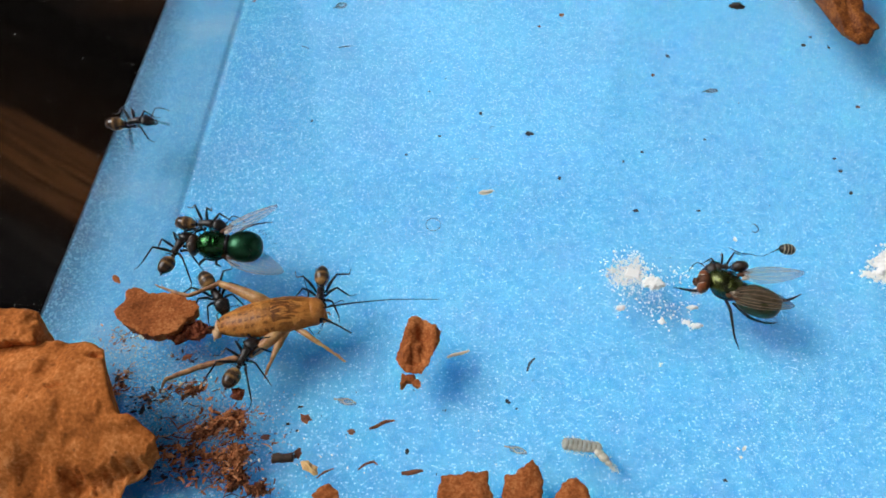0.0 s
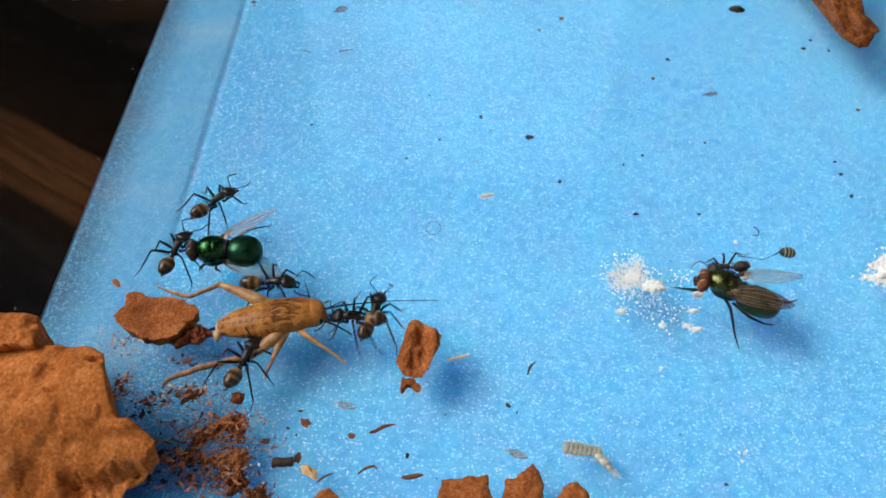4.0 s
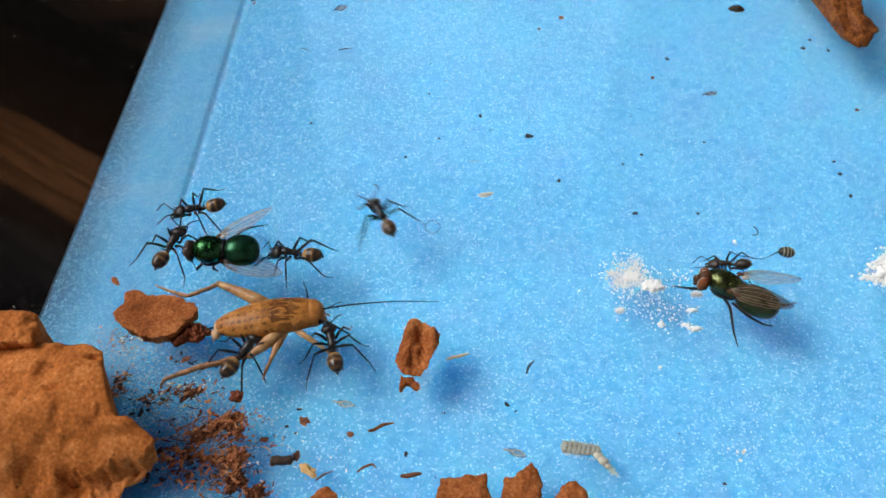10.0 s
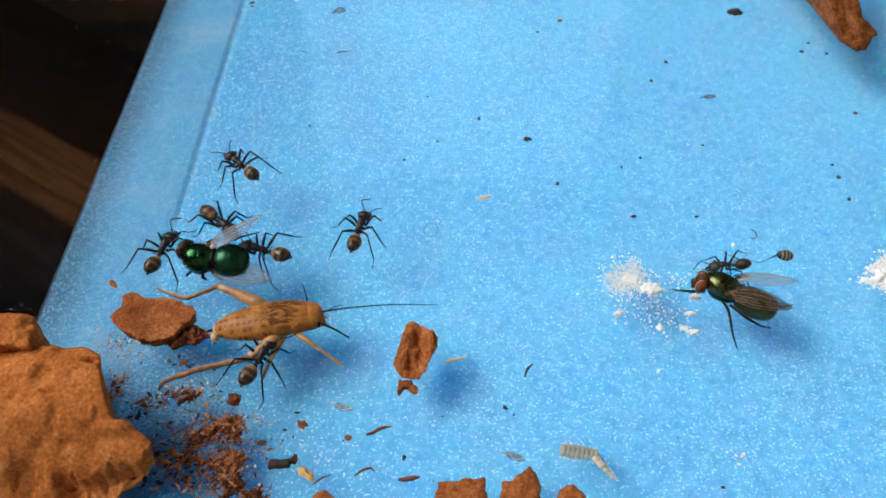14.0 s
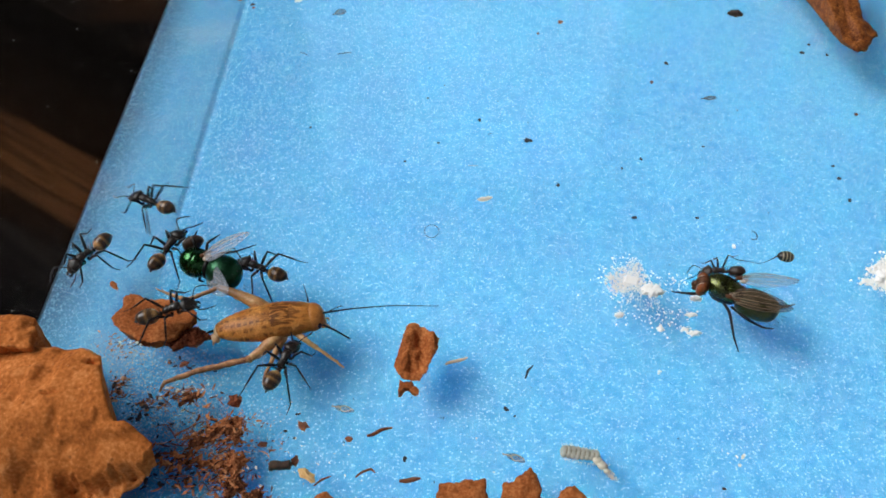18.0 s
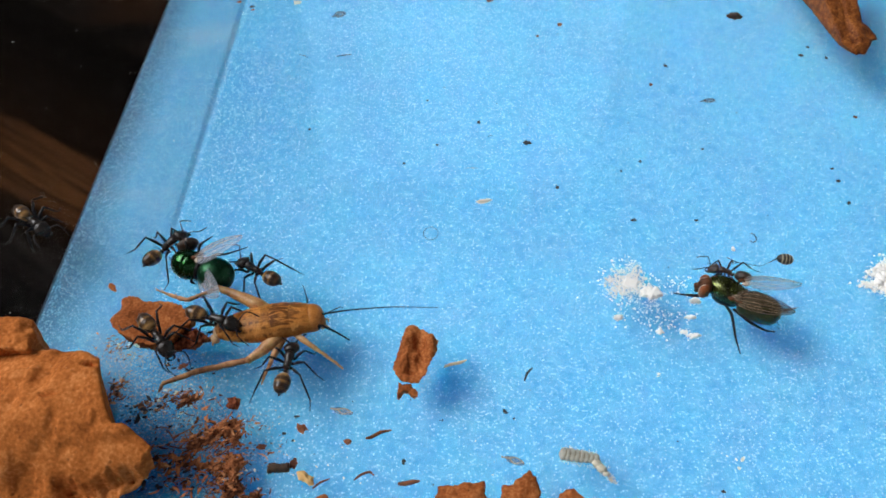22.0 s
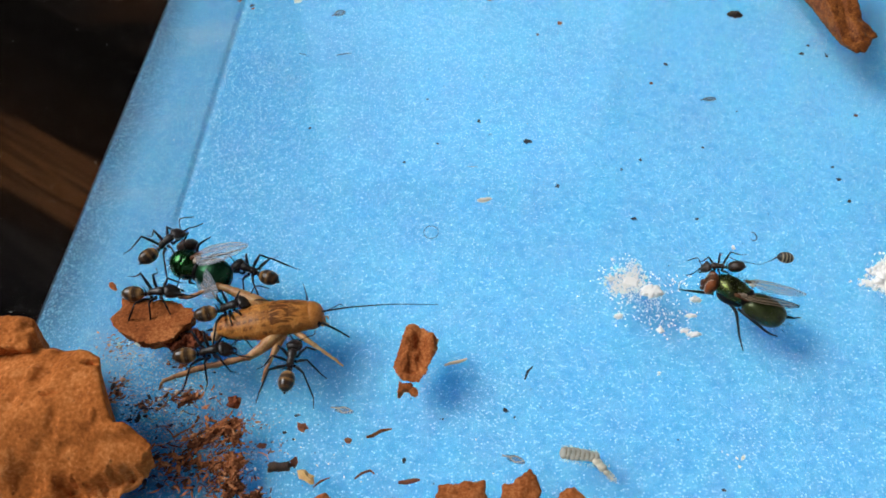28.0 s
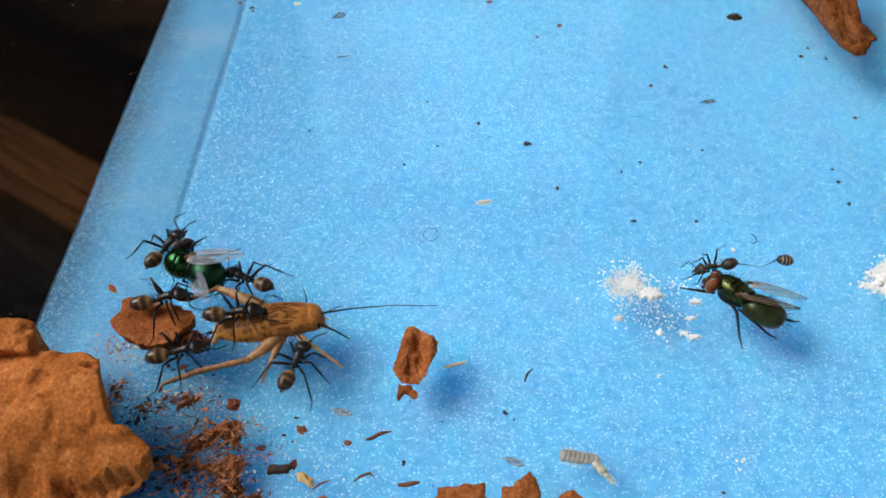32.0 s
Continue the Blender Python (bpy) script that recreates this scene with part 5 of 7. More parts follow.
for x, y, size, turn in ((43.6, 30.4, 0.5, 0), (44.9, 32.0, 0.35, 0), (46.6, 30.0, 0.4, 70), (41.6, 11.6, 0.35, 0), (41.7, 9.8, 0.45, 30), (41.9, 6.8, 0.4, 40),
                         (-24.4, 39.9, 0.5, 0), (-1.6, 22.2, 0.25, 0), (-3.0, -20.9, 0.4, 80), (22.3, -23.3, 0.3, 0), (-12.1, -17.0, 0.3, 0), (-12.9, -18.5, 0.3, 0), (-12.1, -19.1, 0.25, 0)):
    grit("dirt_speck", "tiny black dirt speck on the clear plate", "speck", x, y, size * 0.8, turn, SOOT, x - y)
for x, y, size, turn in ((24.5, 25.0, 0.5, 80), (14.9, 36.4, 0.6, -40), (11.9, 34.1, 0.4, -50), (46.7, 19.6, 0.5, 0), (-7.6, -19.2, 0.6, -20), (-11.8, -21.1, 0.8, 70),
                         (-14.6, -19.7, 0.7, 0), (-22.5, -12.3, 0.7, 0), (-11.5, -18.1, 0.9, -30)):
    grit("crumb", "small brown crumb lying on the clear plate", "crumb", x, y, size * 0.75, turn, CRUMB, x * 2 + y)
for x, y, size, turn in ((-26.2, 40.9, 0.4, 10), (-24.2, 39.3, 0.3, 40), (6.2, 41.3, 0.5, 0), (14.8, 36.3, 0.3, 60)):
    grit("crumb", "tiny reddish-brown crumb on the clear plate", "crumb", x, y, size, turn, BRICK_DARK, x + 3 * y)
grit("pale_flake", "thin pale flake near the far edge", "flake", -18.7, 40.9, 0.7, 20, HUSK, 6.5, 0.2, 1.5)
fibre("dark_fibre", "tiny hooked dark hair on the plate", 4.2, 18.5, 20, [(-0.1, 0.3, 0), (0.1, 0.1, 0), (-0.05, -0.1, 0), (0.15, -0.3, 0)], 0.05, SOOT)
fibre("dark_fibre", "tiny bent dark hair on the plate", 5.4, 16.4, 5, [(-0.3, -0.1, 0), (-0.1, 0.1, 0), (0.3, 0.1, 0)], 0.03, SOOT)
fibre("dark_fibre", "fine straight grey hair on the plate", 3.3, 11.6, 0, [(-0.6, 0, 0), (0, 0.03, 0), (0.6, 0, 0)], 0.03, VEIN)
fibre("dark_fibre", "tiny bent dark hair on the plate", 46.6, 30.3, 70, [(-0.35, 0.1, 0), (0, 0, 0), (0.35, 0.15, 0)], 0.05, SOOT)
fibre("dark_fibre", "tiny curled dark hair near the powder", 12.0, 8.9, 70, [(-0.25, 0.1, 0), (0, -0.05, 0), (0.3, 0.1, 0)], 0.06, SOOT)
bm = bmesh.new()
limb(bm, [(-0.86, 0, 0.4), (-0.8, 0, 0.4), (-0.3, 0.04, 0.42), (0.3, 0.0, 0.42), (0.78, 0.05, 0.4), (0.86, 0.05, 0.4)], [0.2, 0.38, 0.4, 0.36, 0.4, 0.22], 10, 3)
for v in bm.verts:
    v.co += 0.09 * noise.noise_vector(v.co * 2.6)
tagged(part("dark_pellet", bm, PELLET), "short blunt dark brown pellet on the plate", "pellet").matrix_basis = mm(-12.9, -21.6, 0.01, 0, 0, 3)
grit("orange_crumb", "small long orange crumb of brick", "crumb", -30.8, -4.0, 0.55, -50, CLAY, 4.0, 0.5, 2.2)
grit("reddish_crumb", "rounded dark reddish-brown crumb", "crumb", -17.4, -16.0, 1.05, 20, BRICK_DARK, 9.0, 0.8, 1.2)
grit("yellow_grain", "soft yellow grain among the crumbs", "grain", -10.7, -22.3, 0.8, -35, YELLOW, 5.0, 0.6, 1.9)
grit("white_fleck", "tiny white and tan flake on the plate", "flake", 4.4, 6.9, 0.55, 15, HUSK, 5.5, 0.4, 2.4)
grit("seed", "small dark brown seed with a pale side", "seed", 37.0, 37.8, 0.95, -4, PELLET, 8.0, 0.8, 1.9)
fibre("tan_splinter", "pale tan wood splinter on the plate", 1.3, -12.0, 18, [(-1.05, 0, 0), (-0.5, 0.05, 0.02), (0.4, -0.03, 0.02), (1.05, 0.05, 0)], 0.15, STRAW)["category"] = "splinter"
fibre("dark_fibre", "thin dark curved fibre", -11.8, 30.2, 5, [(-0.9, -0.1, 0), (0, 0.05, 0), (0.9, 0.1, 0)], 0.07, SOOT)
fibre("dark_fibre", "thin dark curved fibre", -16.7, 30.1, -15, [(-0.6, 0.1, 0), (0, 0.1, 0), (0.6, -0.15, 0)], 0.05, SOOT)
fibre("dark_fibre", "short dark blue-grey fibre", 7.6, -13.0, 60, [(-0.75, 0, 0), (0, 0.12, 0.05), (0.75, -0.05, 0)], 0.12, SOOT)
fibre("brown_fibre", "thin reddish-brown fibre lying on the plate", -5.1, -18.6, 14, [(-1.1, -0.1, 0), (-0.6, -0.1, 0), (0.2, 0.1, 0.1), (1.1, 0.1, 0)], 0.16, BARK)
fibre("brown_fibre", "thin dark brown twisted fibre", -6.1, -22.1, 10, [(-0.8, -0.2, 0), (-0.2, 0.1, 0.1), (0.5, 0.25, 0), (0.8, -0.1, 0)], 0.11, CRUMB)
fibre("brown_fibre", "dark brown stubby fibre with barbs", -2.5, -22.7, 4, [(-0.85, 0, 0), (-0.3, -0.05, 0.05), (0.3, 0.02, 0.1), (0.85, 0.1, 0)], 0.2, CRUMB)
fibre("brown_fibre", "thin brown fibre on the plate", -9.5, -22.7, 20, [(-0.7, -0.2, 0), (0, 0.05, 0.05), (0.8, 0.1, 0)], 0.1, CRUMB)
fibre("hair_ring", "fine dark hair curled into a ring", -1.0, 2.6, 0, [(0.75 * math.cos(a * 0.62), 0.85 * math.sin(a * 0.62), 0.02 * a) for a in range(11)], 0.03, SOOT)
fibre("hair_ring", "fine dark hair curled into a hook", 30.8, 2.2, 0, [(0.4 * math.cos(a * 0.6), 0.55 * math.sin(a * 0.6), 0) for a in range(-4, 4)], 0.05, SOOT)

# a torn-off ant gaster with a leg still on it
stray = thing("torn_gaster", "torn-off dark ant gaster with pale bands", "insect part", mm(33.1, -0.75, 0, 0, 0, 172))
BANDS = banded("pale_bands", [(0.0, (0.02, 0.017, 0.012))] + [(0.12 + 0.2 * i + d, c) for i in range(4) for d, c in ((0.0, (0.02, 0.017, 0.012)), (0.06, (0.4, 0.34, 0.22)), (0.12, (0.02, 0.017, 0.012)))], rough=0.4, wobble=0.06)
bm = bmesh.new()
blob(bm, (0, 0, 0.5), (0.8, 0.56, 0.5), seg=20, rings=14, pinch=0.1)
part("shell", bm, BANDS, stray)
bm = bmesh.new()
limb(bm, [(0.7, 0, 0.5), (1.5, 0.5, 0.3), (2.4, 0.9, 0.1), (3.5, 0.75, 0.06), (4.4, 0.7, 0.05), (5.4, 0.2, 0.05)], [0.09, 0.03, 0.025, 0.03, 0.05, 0.03], 5)
part("leg", bm, LIMB, stray)

# a shed skin of a larva
OCHRE = material("ochre_line", (0.12, 0.09, 0.05), (0.28, 0.22, 0.13), 0.4, rough=0.6)
LARVA = material("dry_larva_skin", (0.36, 0.36, 0.30), (0.60, 0.58, 0.48), 0.5, rough=0.6, bump=0.3, fine=0.1, alpha=0.85)
husk = thing("larva_skin", "pale dry segmented larva skin", "larva skin", mm(11.3, -20.6, 0, 0, 0, -12))
for i in range(8):
    bm = bmesh.new()
    r = 0.60 - 0.035 * abs(i - 2.5)
    blob(bm, (-1.4 + 0.37 * i, 0.03 * i, 0.22), (0.34, r, 0.24), seg=18, rings=12, rough=0.1, seed=i)
    part("skin_ring", bm, LARVA, husk)
    if i < 7:
        bm = bmesh.new()
        limb(bm, [(-1.21 + 0.37 * i, -0.25 + 0.03 * i, 0.42), (-1.2 + 0.37 * i, 0.1 + 0.03 * i, 0.46), (-1.21 + 0.37 * i, r * 0.85, 0.34)], [0.02, 0.035, 0.015], 5)
        part("dark_line", bm, OCHRE, husk, "dark line between two rings")
bm, rnd = bmesh.new(), random.Random(4)
for i in range(120):
    p = Vector((rnd.uniform(-1.6, 1.4), rnd.choice((-1, 1)) * rnd.uniform(0.35, 0.62), rnd.uniform(0.06, 0.3)))
    tube(bm, [p, p + Vector((rnd.uniform(-0.15, 0.15), 0.35 * p.y + rnd.uniform(-0.1, 0.1), rnd.uniform(-0.02, 0.08)))], [0.02, 0.006], 4)
for i in range(160):
    u = rnd.random()
    p = Vector((1.3 + 1.5 * u, -0.2 - 1.3 * u, 0.2)) + Vector((rnd.gauss(0, 0.16), rnd.gauss(0, 0.16), 0))
    tube(bm, [p, p + Vector((rnd.uniform(-0.3, 0.3), rnd.uniform(-0.3, 0.3), rnd.uniform(0.0, 0.12)))], [0.025, 0.006], 4)
tagged(part("fuzz", bm, HUSK, husk, "fine pale hairs"), kind="stuff")
bm = bmesh.new()
for u, r in ((0.0, 0.34), (0.3, 0.36), (0.6, 0.24), (0.95, 0.14)):
    blob(bm, (1.3 + 1.35 * u, -0.2 - 1.15 * u, r * 0.7), (r * 1.2, r, r * 0.7), (0, 0, -40), seg=12, rings=8, rough=0.4, seed=u)
part("tail", bm, HUSK, husk)

# insect wing scraps
for x, y, turn, long, wide in ((-13.0, 38.4, 30, 1.6, 0.62), (30.8, 22.3, 8, 1.6, 0.36), (6.0, -20.8, -20, 1.6, 0.33), (-8.2, -16.5, -15, 1.6, 0.33)):
    bm = bmesh.new()
    blob(bm, (0, 0, 0.06), (long * 0.5, wide, 0.05), seg=16, rings=8, rough=0.25, seed=x)
    scrap = tagged(part("wing_scrap", bm, SCRAP), "scrap of a clear insect wing", "wing scrap")
    scrap.matrix_basis = mm(x, y, 0.01, 0, 0, turn)
    bm = bmesh.new()
    limb(bm, [(-long * 0.7, -0.05, 0.08), (-long * 0.3, 0.02, 0.1), (0, wide * 0.8, 0.1), (long * 0.45, 0.1, 0.08)], [0.07, 0.06, 0.05, 0.03], 5)
    part("vein", bm, LIMB if y > 0 else VEIN, scrap)
    bm = bmesh.new()
    limb(bm, [(-long * 0.3, 0.02, 0.1), (0, -wide * 0.8, 0.1), (long * 0.45, 0.1, 0.08)], [0.05, 0.04, 0.03], 5)
    part("vein", bm, LIMB if y > 0 else VEIN, scrap)

# crumbs round the brick, white powder and dust


def strands(x, y, sx, sy, count, seed, small=0.05, large=0.34):
    """Crumbs that cling together in short rows."""
    rnd, out = random.Random(seed), []
    for i in range(count):
        px, py, a, n = rnd.gauss(x, sx), rnd.gauss(y, sy), rnd.gauss(0.5, 0.6), rnd.uniform(0.4, 1.5)
        bits = rnd.randint(4, 8)
        out += [(px + n * (k / bits - 0.5) * math.cos(a), py + n * (k / bits - 0.5) * math.sin(a), 0.06, 0.06, 2, small, large) for k in range(bits)]
    return out


SHRED = clay("matted_shreds", (0.10, 0.034, 0.013), (0.32, 0.115, 0.042), (0.56, 0.28, 0.13), 0.7, 0.12, 0.2, rough=0.9, bump=0.8)
by_island(SHRED, [(0.0, (0.16, 0.14, 0.15)), (0.3, (0.5, 0.42, 0.4)), (0.55, (1.0, 0.9, 0.85)), (0.8, (1.3, 1.2, 1.15)), (1.0, (1.5, 1.7, 1.9))])


def flakes(name, label, spots, mat, seed, lean=0.5):
    """Thin curled shreds lying over one another. spots: x, y, spread along x and y, count, shortest and longest, height of the pile."""
    rnd, bm = random.Random(seed), bmesh.new()
    for x, y, sx, sy, count, short, long, pile in spots:
        for i in range(count):
            n = short + (long - short) * rnd.random() ** 1.8
            w, a, tip, bend = n * rnd.uniform(0.18, 0.5), rnd.gauss(lean, 0.9), rnd.uniform(-0.35, 0.35), rnd.uniform(-0.4, 0.4)
            px, py = rnd.gauss(x, sx), rnd.gauss(y, sy)
            pz = 0.03 + pile * rnd.random() * math.exp(-((px - x) / (2 * sx)) ** 2 - ((py - y) / (2 * sy)) ** 2)
            way, side, thick = Vector((math.cos(a), math.sin(a), 0)), Vector((-math.sin(a), math.cos(a), rnd.uniform(-0.4, 0.4))), rnd.uniform(0.03, 0.08)
            rows_ = []
            for j in range(5):
                u = j / 4 - 0.5
                half = w * 0.5 * (1 - (2 * abs(u)) ** 2.5 * rnd.uniform(0.5, 1.0)) * rnd.uniform(0.6, 1.2)
                mid = Vector((px, py, pz + thick)) + way * n * u + side * n * bend * (0.25 - u * u) + Vector((0, 0, max(-0.02, n * tip * u + 0.2 * n * u * u)))
                rows_.append([bm.verts.new(mid + side * half + Vector((0, 0, thick))), bm.verts.new(mid + Vector((0, 0, thick * 1.7))), bm.verts.new(mid - side * half + Vector((0, 0, thick))), bm.verts.new(mid)])
            for p, q in zip(rows_, rows_[1:]):
                for e in range(4):
                    bm.faces.new((p[e], p[(e + 1) % 4], q[(e + 1) % 4], q[e]))
            bm.faces.new(rows_[0][::-1])
            bm.faces.new(rows_[-1])
            low = min(v.co.z for r in rows_ for v in r)
            for r in rows_:
                for v in r:
                    v.co.z += max(0.0, 0.008 - low)
    return tagged(part(name, bm, mat, smooth=False), label, "shreds", kind="stuff")


def clump(x, y, sx, sy, high, seed, turn):
    """A low matted cake of shreds with a ragged edge."""
    chunk("shred_clump", "low matted clump of reddish-brown shreds", "shreds", [(x + (sx * math.cos(a) * math.cos(turn) - sy * math.sin(a) * math.sin(turn)) * (1 + 0.35 * noise.noise(Vector((a, seed, 0)))),
          y + (sx * math.cos(a) * math.sin(turn) + sy * math.sin(a) * math.cos(turn)) * (1 + 0.35 * noise.noise(Vector((a, seed, 5))))) for a in (2 * math.pi * j / 14 for j in range(14))],
          high, seed, SHRED, foot=1.08, lumps=0.28, around=90, ragged=0.5, grain=2.2, ledges=0.12, pits=0.12)


for spot in ((-18.0, -18.2, 1.3, 0.6, 0.45, 51, 0.3), (-19.6, -19.4, 1.0, 0.4, 0.35, 52, 0.35), (-16.9, -19.0, 0.7, 0.5, 0.4, 53, -0.4), (-16.8, -21.4, 0.8, 1.0, 0.45, 54, 0.2), (-16.4, -23.2, 0.8, 0.7, 0.4, 55, 0.9),
             (-21.4, -15.6, 1.0, 0.32, 0.35, 56, 0.45), (-14.7, -24.1, 0.9, 0.5, 0.35, 57, 0.2), (-18.6, -21.3, 0.9, 0.35, 0.3, 58, 0.2)):
    clump(*spot)
def fibre_mat(name, label, spots, mat, seed):
    """A thin litter of bent fibres. spots: x, y, spread along x and y, count, shortest and longest."""
    rnd, bm = random.Random(seed), bmesh.new()
    for x, y, sx, sy, count, short, long in spots:
        for i in range(count):
            n, a, r = rnd.uniform(short, long), rnd.uniform(-0.9, 0.9), rnd.uniform(0.02, 0.07)
            px, py, bend, lift = rnd.gauss(x, sx), rnd.gauss(y, sy), rnd.uniform(-0.3, 0.3), rnd.uniform(0, 0.3)
            way, side = Vector((math.cos(a), math.sin(a), 0)), Vector((-math.sin(a), math.cos(a), 0))
            pts = [Vector((px, py, r + lift * rnd.random())) + way * n * u + side * n * bend * (1 - 4 * u * u) for u in (-0.5, -0.2, 0.15, 0.5)]
            limb(bm, pts, [r * 0.4, r, r * 0.9, r * 0.3], 4, 2)
    return tagged(part(name, bm, mat, smooth=False), label, "fibres", kind="stuff")


fibre_mat("plant_fibres", "litter of bent brown plant fibres by the brick", [
    (-18.4, -18.6, 1.5, 0.8, 34, 0.5, 1.7), (-17.3, -22.2, 1.3, 1.3, 34, 0.5, 1.7), (-21.8, -15.4, 1.2, 0.5, 30, 0.4, 1.5), (-21.6, -20.9, 1.4, 1.0, 30, 0.5, 2.0), (-27.8, -10.1, 1.2, 0.5, 14, 0.3, 1.0), (-27.4, -14.4, 0.7, 0.8, 12, 0.3, 1.0)], CRUMB, 21)
flakes("brown_shreds", "matted reddish-brown shreds beside the brick", [
    (-18.0, -18.2, 1.3, 0.6, 153, 0.15, 0.77, 0.6), (-19.7, -19.3, 1.1, 0.5, 102, 0.15, 0.77, 0.4), (-16.8, -19.2, 0.6, 0.6, 68, 0.15, 0.63, 0.5), (-16.8, -21.4, 0.6, 0.9, 119, 0.15, 0.7, 0.5), (-16.4, -23.3, 0.8, 0.6, 102, 0.15, 0.7, 0.5),
    (-21.6, -15.4, 1.1, 0.45, 78, 0.15, 0.77, 0.4), (-14.7, -24.1, 0.8, 0.4, 57, 0.15, 0.7, 0.4), (-21.2, -21.2, 1.5, 0.6, 102, 0.18, 1.05, 0.3), (-19.0, -22.8, 1.4, 0.8, 78, 0.18, 0.98, 0.3)], SHRED, 31)
flakes("brown_shreds", "loose reddish-brown shreds on the plate", [
    (-19.5, -17.6, 2.4, 1.0, 68, 0.07, 0.35, 0.1), (-28.2, -10.3, 1.2, 0.6, 57, 0.09, 0.42, 0.1), (-27.6, -14.6, 0.6, 0.8, 44, 0.09, 0.42, 0.1), (-22.8, -12.2, 1.2, 0.3, 17, 0.09, 0.35, 0.1), (-14.2, -19.6, 1.2, 0.9, 27, 0.07, 0.32, 0.1), (-23.6, -17.6, 1.2, 0.7, 34, 0.09, 0.35, 0.1)], SHRED, 32)
scatter("brick_crumbs", "scatter of reddish-brown brick crumbs", "crumbs", [
    (-17.9, -19.4, 1.6, 1.2, 70, 0.05, 0.28), (-16.6, -22.0, 0.9, 1.2, 60, 0.05, 0.28), (-20.3, -20.1, 1.6, 1.4, 50, 0.05, 0.25), (-22.4, -14.6, 1.4, 0.7, 26, 0.05, 0.28), (-27.9, -10.4, 1.4, 0.6, 40, 0.05, 0.28), (-12.5, -19.6, 1.6, 1.6, 18, 0.05, 0.25)]
    + strands(-25.2, -16.3, 0.7, 0.5, 8, 4, 0.06, 0.28) + strands(-27.6, -14.6, 0.4, 0.6, 7, 7), CRUMB, 5, 0.45, 2.4, 0.5, 1.2)
scatter("dark_crumbs", "scatter of dark crumbs beside the brick", "crumbs", [
    (-27.8, -14.4, 0.5, 0.8, 16, 0.1, 0.4), (-25.2, -16.3, 0.8, 0.5, 30, 0.1, 0.4), (-21.2, -16.6, 1.8, 1.4, 24, 0.06, 0.26), (-21.5, -21.6, 1.8, 1.0, 60, 0.07, 0.4), (-22.5, -12.3, 2.0, 0.4, 10, 0.1, 0.35)], SOOT, 8, 0.5, 2.6, 0.4, 1.0)
BEIGE = material("beige_dust", (0.26, 0.20, 0.15), (0.50, 0.42, 0.34), 0.5, rough=0.95)
scatter("brick_dust", "thin film of beige dust round the brick and the shreds", "dust", [
    (-26.4, -14.0, 1.6, 2.2, 900, 0.04, 0.12), (-27.0, -11.0, 2.2, 1.0, 700, 0.04, 0.12), (-22.5, -17.5, 2.4, 2.6, 1500, 0.04, 0.12), (-18.5, -20.0, 2.6, 2.4, 1300, 0.04, 0.12), (-21.5, -13.6, 2.0, 1.6, 500, 0.04, 0.12)], BEIGE, 21, 0.3, 1.6)
scatter("pale_crumbs", "scatter of pale buff grains among the crumbs", "crumbs", [
    (-27.5, -10.2, 0.8, 0.2, 14, 0.12, 0.5), (-16.3, -22.0, 1.1, 1.3, 40, 0.06, 0.26), (-22.0, -15.1, 0.9, 0.6, 18, 0.08, 0.35), (-8.5, -20.6, 5.0, 1.5, 16, 0.08, 0.25), (24.6, -20.6, 1.2, 0.5, 5, 0.1, 0.3), (18.9, -12.9, 0.12, 0.12, 5, 0.12, 0.3)], HUSK, 9, 0.5, 2.4)


for x, y, sx, sy, high in ((19.75, -4.4, 0.8, 0.62, 0.34), (17.9, -3.3, 0.6, 0.5, 0.12), (23.6, -5.3, 0.45, 0.28, 0.3), (22.9, -7.1, 0.36, 0.2, 0.25), (22.8, -9.05, 0.42, 0.22, 0.3), (21.95, -8.65, 0.32, 0.18, 0.22), (16.3, -7.1, 0.34, 0.26, 0.25), (19.8, -8.7, 0.25, 0.18, 0.22)):
    chunk("powder_lump", "small crumbling lump of white powder", "powder", [(x + sx * math.cos(a) * (1 + 0.4 * noise.noise(Vector((a, x, 0)))), y + sy * math.sin(a) * (1 + 0.4 * noise.noise(Vector((a, y, 3))))) for a in (2 * math.pi * q / 12 for q in range(12))],
          high, x, FLOUR, foot=1.25, lumps=0.12, around=80, ragged=0.2, grain=3.2, pits=0.05)
scatter("white_powder", "small heap of white powder grains", "powder", [
    (17.8, -3.2, 1.1, 0.8, 620, 0.05, 0.24), (17.0, -3.9, 0.7, 0.55, 380, 0.05, 0.22), (19.7, -4.4, 0.42, 0.28, 700, 0.04, 0.22), (18.4, -1.9, 0.4, 0.7, 260, 0.05, 0.2), (18.9, -4.6, 1.7, 1.3, 200, 0.05, 0.18), (17.4, -2.4, 1.1, 0.9, 120, 0.05, 0.18)], FLOUR, 10, 0.45, 1.6, None, 1.0)
scatter("white_powder", "loose white powder grains", "powder", [
    (20.3, -7.6, 0.9, 0.8, 70, 0.06, 0.24), (21.9, -8.6, 0.35, 0.14, 40, 0.04, 0.16), (22.7, -9.1, 0.4, 0.16, 50, 0.04, 0.16), (16.3, -7.1, 0.3, 0.25, 44, 0.04, 0.16), (22.9, -7.0, 0.3, 0.18, 26, 0.04, 0.16),
    (28.6, 0.8, 0.08, 0.08, 12, 0.15, 0.35), (19.7, -8.7, 0.08, 0.08, 10, 0.15, 0.4), (22.3, -3.3, 1.2, 0.6, 60, 0.05, 0.2), (20.1, -6.3, 1.6, 1.0, 110, 0.05, 0.2), (17.9, -6.0, 1.2, 0.8, 60, 0.05, 0.2), (23.6, -5.3, 0.4, 0.22, 40, 0.04, 0.16),
    (16.0, -2.9, 0.2, 0.12, 50, 0.05, 0.25)], FLOUR, 12, 0.8, 1.5)
